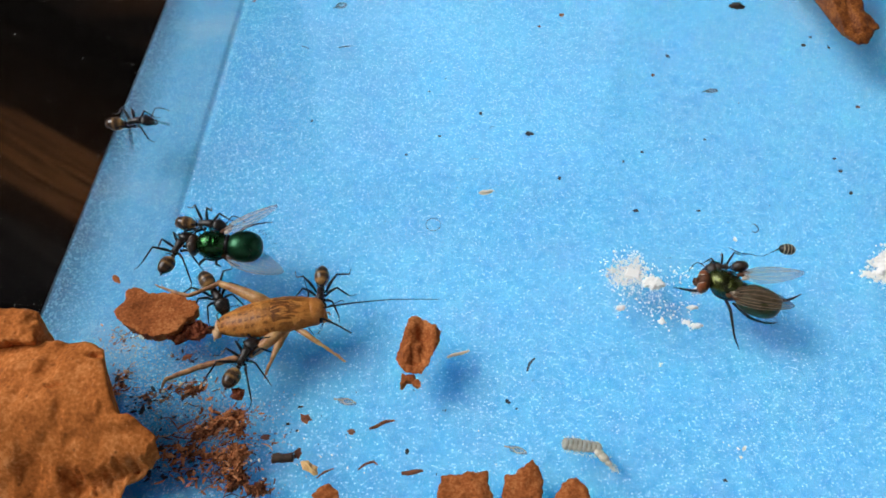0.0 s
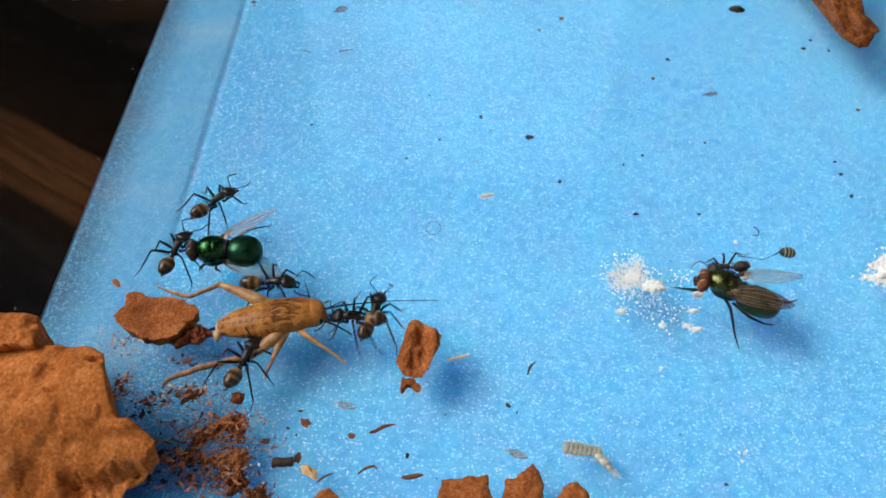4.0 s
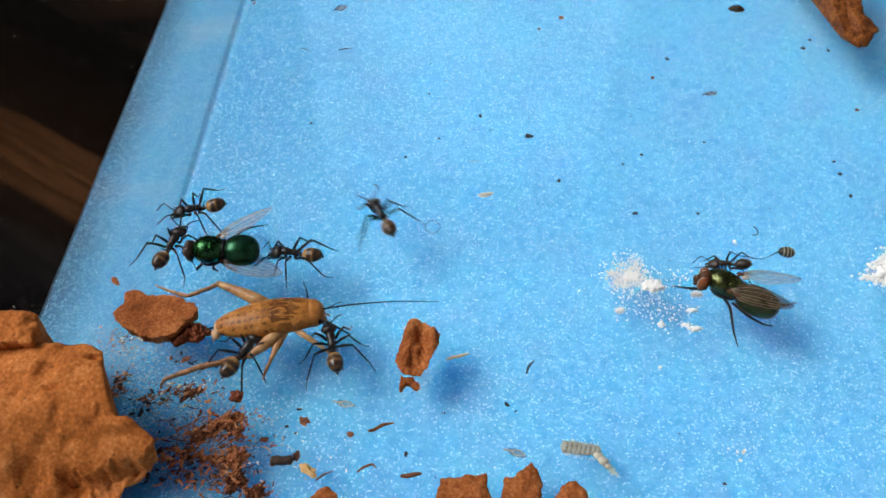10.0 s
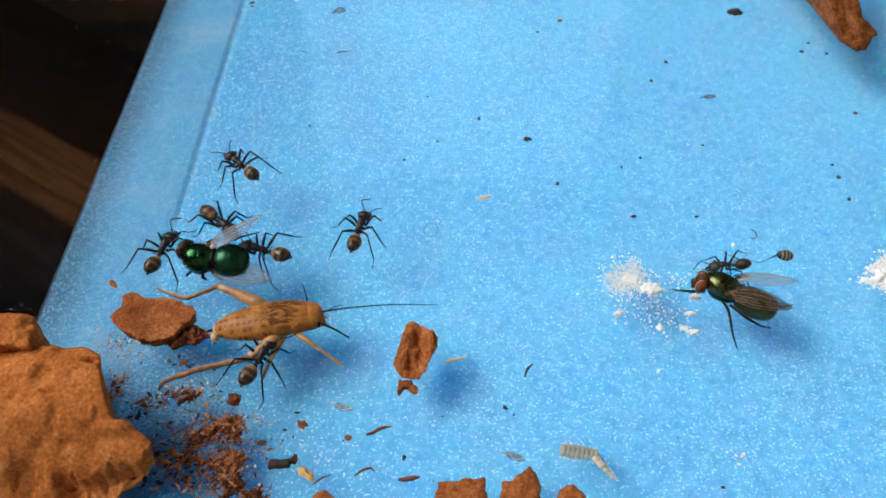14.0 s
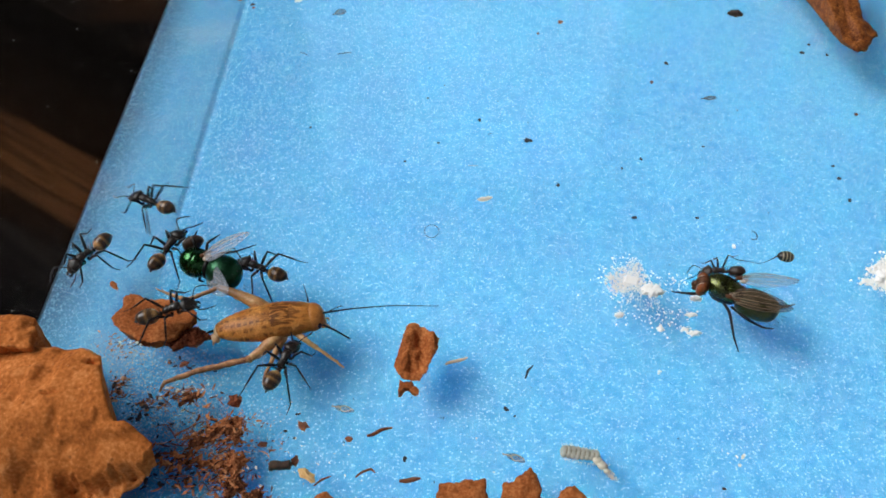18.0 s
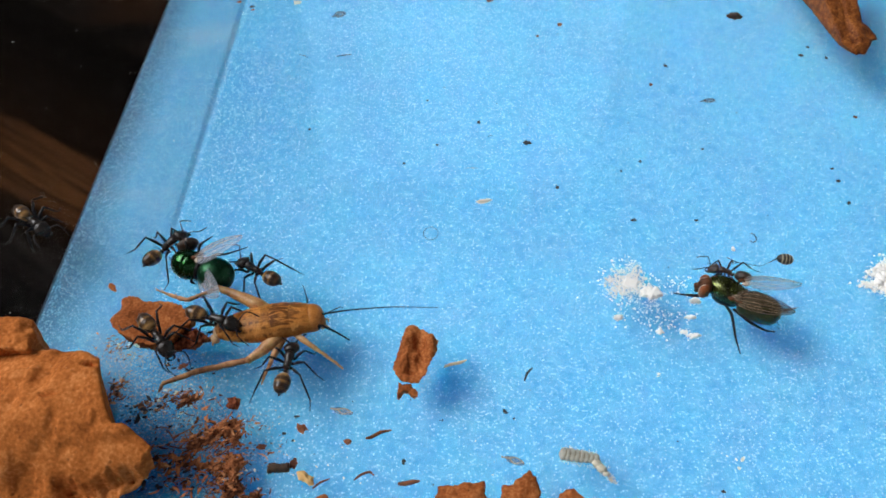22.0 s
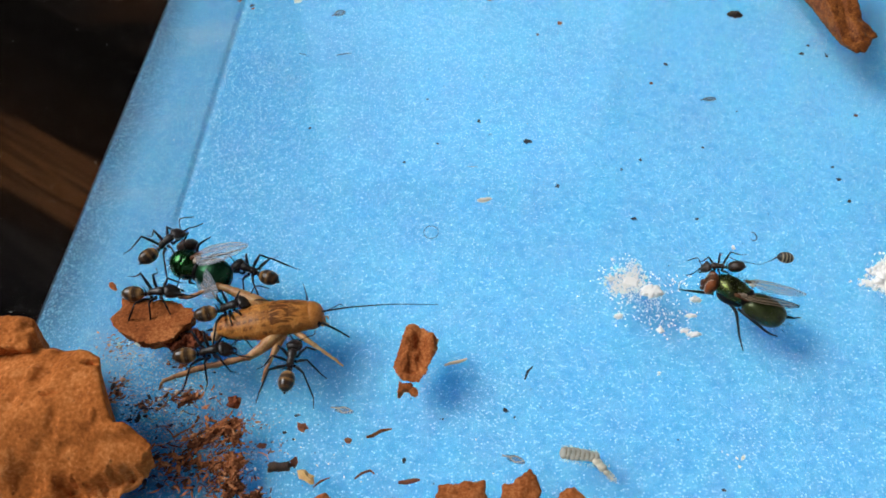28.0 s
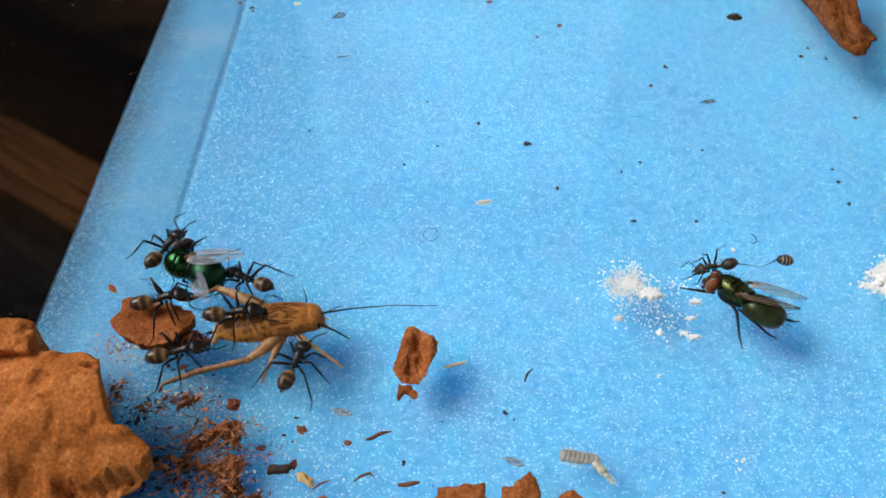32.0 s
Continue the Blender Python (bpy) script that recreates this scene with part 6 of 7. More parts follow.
scatter("white_powder", "pointed heap of white powder", "powder", [
    (42.1, -2.5, 0.6, 0.7, 620, 0.06, 0.34), (40.7, -3.4, 0.6, 0.2, 300, 0.05, 0.3), (42.1, -3.9, 0.7, 0.4, 300, 0.06, 0.34), (42.9, -1.3, 0.3, 0.6, 200, 0.06, 0.3), (42.1, -3.0, 0.4, 0.45, 50, 0.3, 0.8)], FLOUR, 13, 0.8, 1.5)
scatter("dust", "fine pale dust specks on the clear plate", "dust", [
    (-45.1, 29.0, 6, 7, 20, 0.06, 0.14), (-38.2, -5.2, 2.5, 2.0, 7, 0.06, 0.16), (-35.1, 24.0, 3, 9, 12, 0.05, 0.12)], DUST, 14)
scatter("soot_dust", "fine dark dust specks on the clear plate", "dust", [
    (7.4, 19.2, 16, 9, 24, 0.05, 0.13), (31.8, 14.7, 10, 11, 20, 0.05, 0.13), (-4.0, -18.2, 9, 3, 20, 0.05, 0.18)], SOOT, 15)


# ---- what moves ----
def stepping(ant, rows, seed):
    """Legs swing with the way walked, the head and the feelers never quite rest."""
    rnd = random.Random(seed)
    legs = sorted((c for c in ant.children if c.name.startswith("leg")), key=lambda c: (c.location.y, c.location.x))
    head = [c for c in ant.children if c.name.startswith("head")][0]
    feelers = sorted((c for c in head.children if c.name.startswith("antenna")), key=lambda c: c.location.y)
    times, phase, rate = [0.0], [0.0], [0.0]
    for (t0, m0), (t1, m1) in zip(rows, rows[1:]):
        speed = (m1.translation - m0.translation).length / MM / (t1 - t0)
        turning = math.degrees(m0.to_quaternion().rotation_difference(m1.to_quaternion()).angle) / (t1 - t0)
        going = min(1.0, max(speed / 3.0, turning / 90))
        step = 0.1 if going > 0.5 else 0.25 if going > 0.2 else 0.5
        n = max(1, round((t1 - t0) / step))
        for i in range(1, n + 1):
            times.append(t0 + (t1 - t0) * i / n)
            phase.append(phase[-1] + min(1.9, (speed * 2.2 + turning * 0.03) * (t1 - t0) / n))
            rate.append(going)
    for j, leg in enumerate(legs):
        s = 1 if leg.location.y > 0 else -1
        own, rest = (j % 2) * math.pi + (j // 3) * math.pi, rnd.uniform(-9, 9)
        here = Matrix.Translation(leg.location)
        keys = []
        for t, p, g in zip(times, phase, rate):
            idle = (1 - g) * rnd.uniform(-4, 4)
            keys.append((t, here @ pose(0, 0, 0, s * max(0.0, math.cos(p + own)) * 12 * g, 0, rest + idle + s * -20 * g * math.sin(p + own))))
        walk(leg, keys)
    spot = head.location.copy()
    walk(head, [(t, Matrix.Translation(spot) @ pose(0, 0, 0, 0, rnd.uniform(-5, 12), rnd.uniform(-10, 10))) for t in times[::2] + ([] if times[-1] in times[::2] else [times[-1]])])
    for f in feelers:
        spot = f.location.copy()
        walk(f, [(t, Matrix.Translation(spot) @ pose(0, 0, 0, rnd.uniform(-16, 16), rnd.uniform(-16, 16), rnd.uniform(-22, 22))) for t in times])


def motions():
    rows = [
        (0.00, mm(-25.3, -1.2, 0.0, 0, 0, 70)), (1.00, mm(-25.3, -1.1, 0.0, 0, 0, 73)), (2.00, mm(-25.5, -1.0, 0.0, 0, 0, 75)), (3.00, mm(-25.5, -0.9, 0.0, 0, 0, 74)),
        (6.00, mm(-25.7, -0.7, 0.0, 0, 0, 74)), (7.00, mm(-25.8, -0.8, 0.0, 0, 0, 71)), (8.00, mm(-25.8, -0.8, 0.0, 0, 0, 70)), (9.00, mm(-25.9, -0.6, 0.0, 0, 0, 74)),
        (10.00, mm(-25.9, -0.4, 0.0, 0, 0, 69)), (11.00, mm(-26.4, -0.5, 0.0, 0, 0, 71)), (12.00, mm(-26.4, -0.6, 0.0, 0, 0, 69)),
        (13.00, mm(-26.4, -0.5, 0.0, 0, 0, 71)), (14.00, mm(-26.5, -0.6, 0.0, 0, 0, 71)), (17.00, mm(-26.2, -0.3, 0.0, 0, 0, 67)),
        (18.00, mm(-26.1, -0.2, 0.0, 0, 0, 65)), (19.00, mm(-25.9, 0.1, 0.0, 0, 0, 54)), (20.00, mm(-26.1, -0.1, 0.0, 0, 0, 54)), (21.00, mm(-26.1, 0.0, 0.0, 0, 0, 53)),
        (22.00, mm(-26.1, 0.2, 0.0, 0, 0, 50)), (23.00, mm(-26.4, 0.1, 0.0, 0, 0, 52)), (24.00, mm(-26.4, 0.1, 0.0, 0, 0, 47)), (25.00, mm(-26.6, 0.2, 0.0, 0, 0, 51)),
        (28.00, mm(-26.5, 0.3, 0.0, 0, 0, 49)), (29.00, mm(-26.3, 0.5, 0.0, 0, 0, 51)), (30.00, mm(-26.3, 0.6, 0.0, 0, 0, 50)), (31.00, mm(-26.2, 0.4, 0.0, 0, 0, 50)),
        (32.00, mm(-26.2, 0.3, 0.0, 0, 0, 58)),]
    walk(ants[0], rows)
    stepping(ants[0], rows, 3)
    rows = [
        (0.00, mm(-23.2, 1.7, 0.0, 0, 0, -6)), (0.90, mm(-22.6, 2.2, 0.0, 0, 0, 3)), (1.30, mm(-22.2, 3.3, 0.0, 0, 0, 13)), (2.00, mm(-21.8, 4.9, 0.0, 0, 0, 30)),
        (3.00, mm(-21.9, 5.0, 0.0, 0, 0, 28)), (3.50, mm(-22.3, 5.2, 0.0, 0, 0, 34)), (5.50, mm(-23.3, 5.4, 0.0, 0, 0, 56)), (6.00, mm(-22.3, 4.0, 0.0, 0, 0, 5)),
        (6.50, mm(-19.6, 3.8, 0.0, 0, 0, -18)), (7.00, mm(-15.4, 2.8, 0.0, 0, 0, -26)), (7.25, mm(-16.1, 3.2, 0.0, 0, 0, -67)), (7.50, mm(-16.8, 3.6, 0.0, 0, 0, -108)),
        (8.00, mm(-19.6, 3.8, 0.0, 0, 0, -168)), (8.50, mm(-22.5, 4.6, 0.0, 0, 0, -180)), (9.00, mm(-22.7, 5.1, 0.0, 0, 0, -192)),
        (9.50, mm(-24.2, 4.4, 0.0, 0, 0, -171)), (10.00, mm(-24.6, 3.9, 0.0, 0, 0, -163)), (10.50, mm(-24.7, 4.1, 0.0, 0, 0, -167)),
        (11.00, mm(-24.6, 3.4, 0.0, 0, 0, -148)), (11.50, mm(-24.3, 2.5, 0.0, 0, 0, -120)), (12.00, mm(-24.0, 2.1, 0.0, 0, 0, -106)),
        (13.00, mm(-23.6, 2.6, 0.0, 0, 0, -79)), (13.50, mm(-22.9, 2.9, 0.0, 0, 0, -53)), (14.00, mm(-21.5, 2.5, 0.0, 0, 0, -41)),
        (14.50, mm(-17.7, 2.7, 0.0, 0, 0, -24)), (15.00, mm(-17.6, 4.9, 0.0, 0, 0, 33)), (15.50, mm(-17.5, 7.0, 0.0, 0, 0, 91)), (16.50, mm(-23.8, 4.7, 0.0, 0, 0, 165)),
        (17.00, mm(-29.6, 2.3, 0.0, 0, 0, 207)), (17.50, mm(-33.2, -1.4, 0.0, 0, 0, 259)), (18.00, mm(-33.8, -1.3, 0.0, 0, 0, 237)),
        (18.50, mm(-32.8, -1.8, 0.0, 0, 0, 302)), (19.00, mm(-32.2, -2.3, 0.0, 0, 0, 330)), (19.50, mm(-31.6, -3.3, 0.0, 0, 0, 307)),
        (20.00, mm(-31.7, -3.4, 0.0, 0, 0, 311)), (20.50, mm(-31.5, -3.2, 0.0, 0, 0, 324)), (21.00, mm(-29.9, -3.9, 0.0, 0, 0, 336)),
        (21.50, mm(-26.9, -8.5, 2.2, 0, 0, 291)), (22.00, mm(-23.9, -11.4, 2.2, 0, 0, 312)), (22.50, mm(-23.7, -11.3, 0.6, 0, 0, 340)),
        (23.00, mm(-23.9, -11.8, 0.0, 0, 0, 338)), (23.50, mm(-22.9, -11.6, 0.0, 0, 0, 350)), (24.00, mm(-20.5, -11.6, 0.0, 0, 0, 360)),
        (24.50, mm(-21.5, -10.8, 0.0, 0, 0, 397)), (25.00, mm(-20.8, -11.2, 0.0, 0, 0, 379)), (25.50, mm(-20.7, -10.4, 0.0, 0, 0, 387)),
        (27.50, mm(-20.9, -11.5, 0.0, 0, 0, 370)), (28.00, mm(-20.2, -11.6, 0.0, 0, 0, 370)), (28.50, mm(-22.4, -11.9, 0.0, 0, 0, 392)),
        (29.00, mm(-24.9, -11.8, 0.6, 0, 0, 452)), (29.50, mm(-25.4, -11.7, 0.6, 0, 0, 450)), (30.00, mm(-25.4, -11.2, 0.6, 0, 0, 447)),
        (30.50, mm(-24.3, -11.2, 0.0, 0, 0, 407)), (31.00, mm(-23.5, -10.9, 0.4, 0, 0, 399)), (31.50, mm(-22.7, -10.8, 0.0, 0, 0, 378)),
        (32.00, mm(-22.6, -11.3, 0.0, 0, 0, 374)),]
    walk(ants[1], rows)
    stepping(ants[1], rows, 4)
    rows = [
        (0.00, mm(-20.7, -6.5, 0.0, 0, 0, -54)), (0.60, mm(-20.7, -6.0, 0.0, 0, 0, -21)), (1.00, mm(-20.8, -5.6, 0.0, 0, 0, -3)), (2.00, mm(-18.7, -5.7, 0.0, 0, 0, 12)),
        (3.00, mm(-17.2, -5.2, 0.0, 0, 0, 11)), (3.50, mm(-16.5, -4.7, 0.0, 0, 0, 3)), (5.50, mm(-14.4, -4.8, 0.0, 0, 0, -4)), (6.00, mm(-14.1, -5.1, 0.0, 0, 0, -23)),
        (6.50, mm(-13.6, -5.0, 0.0, 0, 0, -17)), (7.00, mm(-13.3, -5.0, 0.0, 0, 0, -17)), (7.50, mm(-10.4, -5.0, 0.0, 0, 0, -13)),
        (8.00, mm(-3.9, -6.0, 0.0, 0, 0, -20)), (8.30, mm(-1.9, -10.1, 2.0, 0, 0, -35)), (8.50, mm(-1.1, -11.7, 3.2, 0, 0, -55)), (8.75, mm(0.2, -11.9, 3.2, 0, 0, -64)),
        (8.83, mm(-0.3, -11.8, 3.2, 0, 0, -118)), (8.92, mm(-0.7, -11.7, 3.2, 0, 0, -172)), (9.00, mm(-1.2, -11.6, 3.2, 0, 0, -226)),
        (9.50, mm(-2.2, -7.4, 1.0, 0, 0, -295)), (10.00, mm(-6.2, 3.4, 0.0, 0, 0, -242)), (10.50, mm(-19.8, 8.0, 0.0, 0, 0, -207)),
        (11.00, mm(-21.0, 9.8, 0.0, 0, 0, -208)), (12.00, mm(-21.2, 10.4, 0.0, 0, 0, -220)), (13.00, mm(-21.1, 10.5, 0.0, 0, 0, -219)),
        (14.00, mm(-21.1, 10.5, 0.0, 0, 0, -222)), (14.50, mm(-21.3, 10.4, 0.0, 0, 0, -215)), (15.00, mm(-24.7, 10.4, 0.0, 0, 0, -185)),
        (15.50, mm(-31.0, 5.4, 0.0, 0, 0, -132)), (16.00, mm(-33.5, -2.3, 0.0, 0, 0, -104)), (16.50, mm(-34.4, -7.4, 0.0, 0, 0, -91)),
        (16.75, mm(-34.0, -7.9, 0.0, 0, 0, -16)), (17.00, mm(-32.1, -7.9, 0.0, 0, 0, -4)), (17.50, mm(-27.2, -9.8, 1.6, 0, 0, 4)),
        (18.00, mm(-23.5, -8.8, 2.2, 0, 0, 21)), (18.50, mm(-22.1, -7.7, 2.0, 0, 0, 14)), (19.00, mm(-22.1, -7.3, 1.8, 0, 0, 23)),
        (19.50, mm(-22.0, -7.2, 1.8, 0, 0, 28)), (20.00, mm(-22.3, -7.0, 1.6, 0, 0, 31)), (20.50, mm(-22.0, -7.1, 1.6, 0, 0, 14)),
        (21.00, mm(-22.2, -8.5, 1.8, 0, 0, 0)), (21.50, mm(-20.7, -8.6, 1.6, 0, 0, -20)), (22.00, mm(-19.5, -9.2, 1.6, 0, 0, -19)),
        (22.50, mm(-21.6, -8.8, 1.8, 0, 0, 10)), (23.00, mm(-22.0, -8.0, 1.8, 0, 0, 20)), (23.50, mm(-20.8, -7.3, 1.6, 0, 0, 14)),
        (24.00, mm(-20.2, -7.3, 1.2, 0, 0, 9)), (24.50, mm(-21.2, -7.4, 1.4, 0, 0, 45)), (25.00, mm(-22.1, -7.1, 1.6, 0, 0, 50)),
        (25.50, mm(-21.4, -7.8, 1.6, 0, 0, 28)), (27.50, mm(-19.3, -7.1, 1.0, 0, 0, 16)), (28.00, mm(-18.9, -7.7, 1.0, 0, 0, 18)),
        (28.50, mm(-18.9, -7.2, 1.0, 0, 0, 17)), (29.00, mm(-18.6, -7.6, 1.0, 0, 0, 21)), (29.50, mm(-18.6, -7.6, 1.0, 0, 0, 23)),
        (30.00, mm(-18.3, -7.6, 1.0, 0, 0, 20)), (30.50, mm(-17.7, -7.4, 1.2, 0, 0, 20)), (31.00, mm(-17.3, -9.1, 2.4, 0, 0, -23)),
        (31.50, mm(-17.2, -10.5, 2.6, 0, 0, -48)), (32.00, mm(-17.6, -8.7, 2.2, 0, 0, 6)),]
    walk(ants[2], rows)
    stepping(ants[2], rows, 5)
    rows = [
        (0.00, mm(-33.6, 15.9, 0.0, 0, 0, 4)), (0.30, mm(-32.4, 18.2, 0.0, 0, 0, 68)), (0.60, mm(-30.0, 23.0, 0.0, 0, 0, 52)), (0.75, mm(-28.6, 22.5, 0.0, 0, 0, 12)),
        (0.90, mm(-27.1, 22.1, 0.0, 0, 0, -28)), (1.00, mm(-25.9, 20.2, 0.0, 0, 0, -40)), (1.20, mm(-21.1, 13.7, 0.0, 0, 0, -41)),
        (1.40, mm(-14.1, 5.5, 0.0, 0, 0, -38)), (1.50, mm(-10.3, 1.5, 0.0, 0, 0, -38)), (1.60, mm(-7.1, -1.2, 0.0, 0, 0, -32)), (1.80, mm(0.1, -3.2, 0.0, 0, 0, -11)),
        (2.00, mm(6.7, -0.2, 0.0, 0, 0, 45)), (2.20, mm(10.7, 5.0, 0.0, 0, 0, 76)), (2.30, mm(10.6, 3.9, 0.0, 0, 0, 17)), (2.40, mm(10.5, 2.9, 0.0, 0, 0, -41)),
        (2.60, mm(9.4, -3.4, 0.0, 0, 0, -89)), (2.70, mm(7.4, -5.2, 0.0, 0, 0, -129)), (2.80, mm(5.4, -7.0, 0.0, 0, 0, -169)), (3.00, mm(-1.7, -5.8, 0.0, 0, 0, -178)),
        (3.50, mm(-8.2, -7.2, 0.0, 0, 0, -169)), (4.50, mm(-8.0, -9.3, 0.0, 0, 0, -209)), (5.50, mm(-9.3, -10.6, 0.0, 0, 0, -233)),
        (6.00, mm(-8.7, -10.5, 0.0, 0, 0, -243)), (6.50, mm(-9.4, -10.5, 0.0, 0, 0, -233)), (7.00, mm(-9.6, -11.0, 0.0, 0, 0, -226)),
        (7.50, mm(-9.9, -10.6, 0.0, 0, 0, -226)), (8.00, mm(-11.2, -10.8, 0.0, 0, 0, -205)), (8.50, mm(-10.9, -9.8, 0.0, 0, 0, -233)),
        (9.00, mm(-9.9, -11.0, 0.0, 0, 0, -242)), (9.50, mm(-9.8, -11.1, 0.0, 0, 0, -251)), (10.00, mm(-9.7, -11.2, 0.0, 0, 0, -256)),
        (10.50, mm(-9.3, -11.5, 0.0, 0, 0, -255)), (11.00, mm(-9.3, -12.0, 0.0, 0, 0, -223)), (11.50, mm(-9.8, -12.0, 0.0, 0, 0, -222)),
        (12.00, mm(-8.6, -11.3, 0.0, 0, 0, -258)), (12.50, mm(-6.9, -7.4, 0.0, 0, 0, -269)), (12.75, mm(-7.7, -5.3, 0.0, 0, 0, -235)),
        (13.00, mm(-9.9, -2.5, 0.0, 0, 0, -218)), (13.50, mm(-9.2, -1.5, 0.0, 0, 0, -251)), (14.00, mm(-7.9, 2.1, 0.0, 0, 0, -284)),
        (14.50, mm(-8.2, 2.5, 0.0, 0, 0, -271)), (15.00, mm(-8.9, 6.8, 0.0, 0, 0, -231)), (15.60, mm(-11.9, 4.0, 0.0, 0, 0, -173)),
        (16.50, mm(-15.0, 1.7, 0.0, 0, 0, -184)), (17.00, mm(-17.6, 2.2, 0.0, 0, 0, -188)), (17.50, mm(-24.1, 3.2, 0.0, 0, 0, -175)),
        (18.00, mm(-29.4, 5.5, 0.0, 0, 0, -202)), (18.50, mm(-38.0, 7.5, 0.0, 0, 0, -188)), (19.00, mm(-45.3, 6.9, 0.0, 0, 0, -166)),
        (19.50, mm(-47.0, 5.0, 0.0, 0, 0, -126)), (20.00, mm(-48.7, 3.0, 0.0, 0, 0, -85)), (20.60, mm(-47.0, 0.1, 0.0, 0, 0, -23)),
        (21.40, mm(-44.2, 2.2, 0.0, 0, 0, 20)), (22.00, mm(-40.0, 3.0, 0.0, 0, 0, -38)), (22.50, mm(-36.9, 0.7, 0.0, 0, 0, -25)),
        (23.00, mm(-31.7, -4.8, 0.0, 0, 0, -56)), (23.50, mm(-32.4, -6.7, 0.0, 0, 0, -79)), (24.00, mm(-33.6, -8.0, 0.0, 0, 0, -93)),
        (24.25, mm(-33.0, -8.0, 0.0, 0, 0, -60)), (24.50, mm(-31.4, -6.9, 0.0, 0, 0, 6)), (25.00, mm(-27.1, -5.8, 1.2, 0, 0, 33)),
        (25.50, mm(-27.1, -4.9, 0.8, 0, 0, 30)), (27.50, mm(-27.0, -4.1, 0.6, 0, 0, 34)), (28.00, mm(-25.8, -6.0, 0.8, 0, 0, 2)),
        (28.50, mm(-26.1, -5.7, 1.2, 0, 0, 17)), (29.00, mm(-25.4, -5.4, 1.0, 0, 0, 40)), (29.50, mm(-24.7, -7.5, 2.0, 0, 0, 6)),
        (30.00, mm(-25.0, -6.2, 1.2, 0, 0, 16)), (30.50, mm(-25.7, -5.7, 1.0, 0, 0, 27)), (31.00, mm(-26.1, -5.3, 1.0, 0, 0, 48)),
        (31.50, mm(-25.9, -5.6, 1.0, 0, 0, 27)), (32.00, mm(-24.6, -6.7, 1.4, 0, 0, 15)),]
    walk(ants[3], rows)
    stepping(ants[3], rows, 6)
    rows = [
        (0.00, mm(-17.2, -13.0, 0.0, 0, 0, 68)), (1.00, mm(-17.2, -13.0, 0.0, 0, 0, 66)), (2.00, mm(-17.5, -12.8, 0.0, 0, 0, 79)),
        (3.00, mm(-17.4, -12.7, 0.0, 0, 0, 76)), (3.50, mm(-17.1, -12.7, 0.0, 0, 0, 67)), (5.50, mm(-17.5, -12.4, 0.0, 0, 0, 68)),
        (6.00, mm(-17.7, -12.8, 0.0, 0, 0, 72)), (6.50, mm(-17.5, -12.6, 0.0, 0, 0, 55)), (7.00, mm(-17.7, -12.8, 0.0, 0, 0, 74)),
        (8.00, mm(-17.7, -12.4, 0.0, 0, 0, 68)), (9.00, mm(-17.7, -12.5, 0.0, 0, 0, 60)), (10.00, mm(-17.1, -12.0, 0.0, 0, 0, 57)),
        (10.50, mm(-16.4, -12.4, 0.0, 0, 0, 51)), (11.00, mm(-15.4, -12.0, 0.0, 0, 0, 63)), (12.00, mm(-15.3, -12.0, 0.0, 0, 0, 71)),
        (13.00, mm(-15.5, -12.1, 0.0, 0, 0, 82)), (14.00, mm(-15.5, -12.3, 0.0, 0, 0, 63)), (14.50, mm(-15.2, -12.1, 0.0, 0, 0, 58)),
        (16.50, mm(-14.6, -12.4, 0.0, 0, 0, 72)), (17.00, mm(-13.8, -12.0, 0.0, 0, 0, 65)), (18.00, mm(-13.6, -12.6, 0.0, 0, 0, 67)),
        (19.00, mm(-13.5, -12.8, 0.0, 0, 0, 68)), (20.00, mm(-13.3, -12.3, 0.0, 0, 0, 80)), (21.00, mm(-13.2, -12.5, 0.0, 0, 0, 79)),
        (22.00, mm(-13.1, -12.5, 0.0, 0, 0, 81)), (23.00, mm(-13.1, -12.5, 0.0, 0, 0, 82)), (24.00, mm(-13.0, -12.4, 0.0, 0, 0, 84)),
        (25.00, mm(-12.9, -12.3, 0.0, 0, 0, 85)), (28.00, mm(-12.9, -12.4, 0.0, 0, 0, 85)), (29.00, mm(-12.9, -12.4, 0.0, 0, 0, 84)),
        (30.00, mm(-12.8, -12.3, 0.0, 0, 0, 87)), (31.00, mm(-13.3, -12.5, 0.0, 0, 0, 100)), (32.00, mm(-12.4, -12.2, 0.0, 0, 0, 70)),]
    walk(ants[4], rows)
    stepping(ants[4], rows, 7)
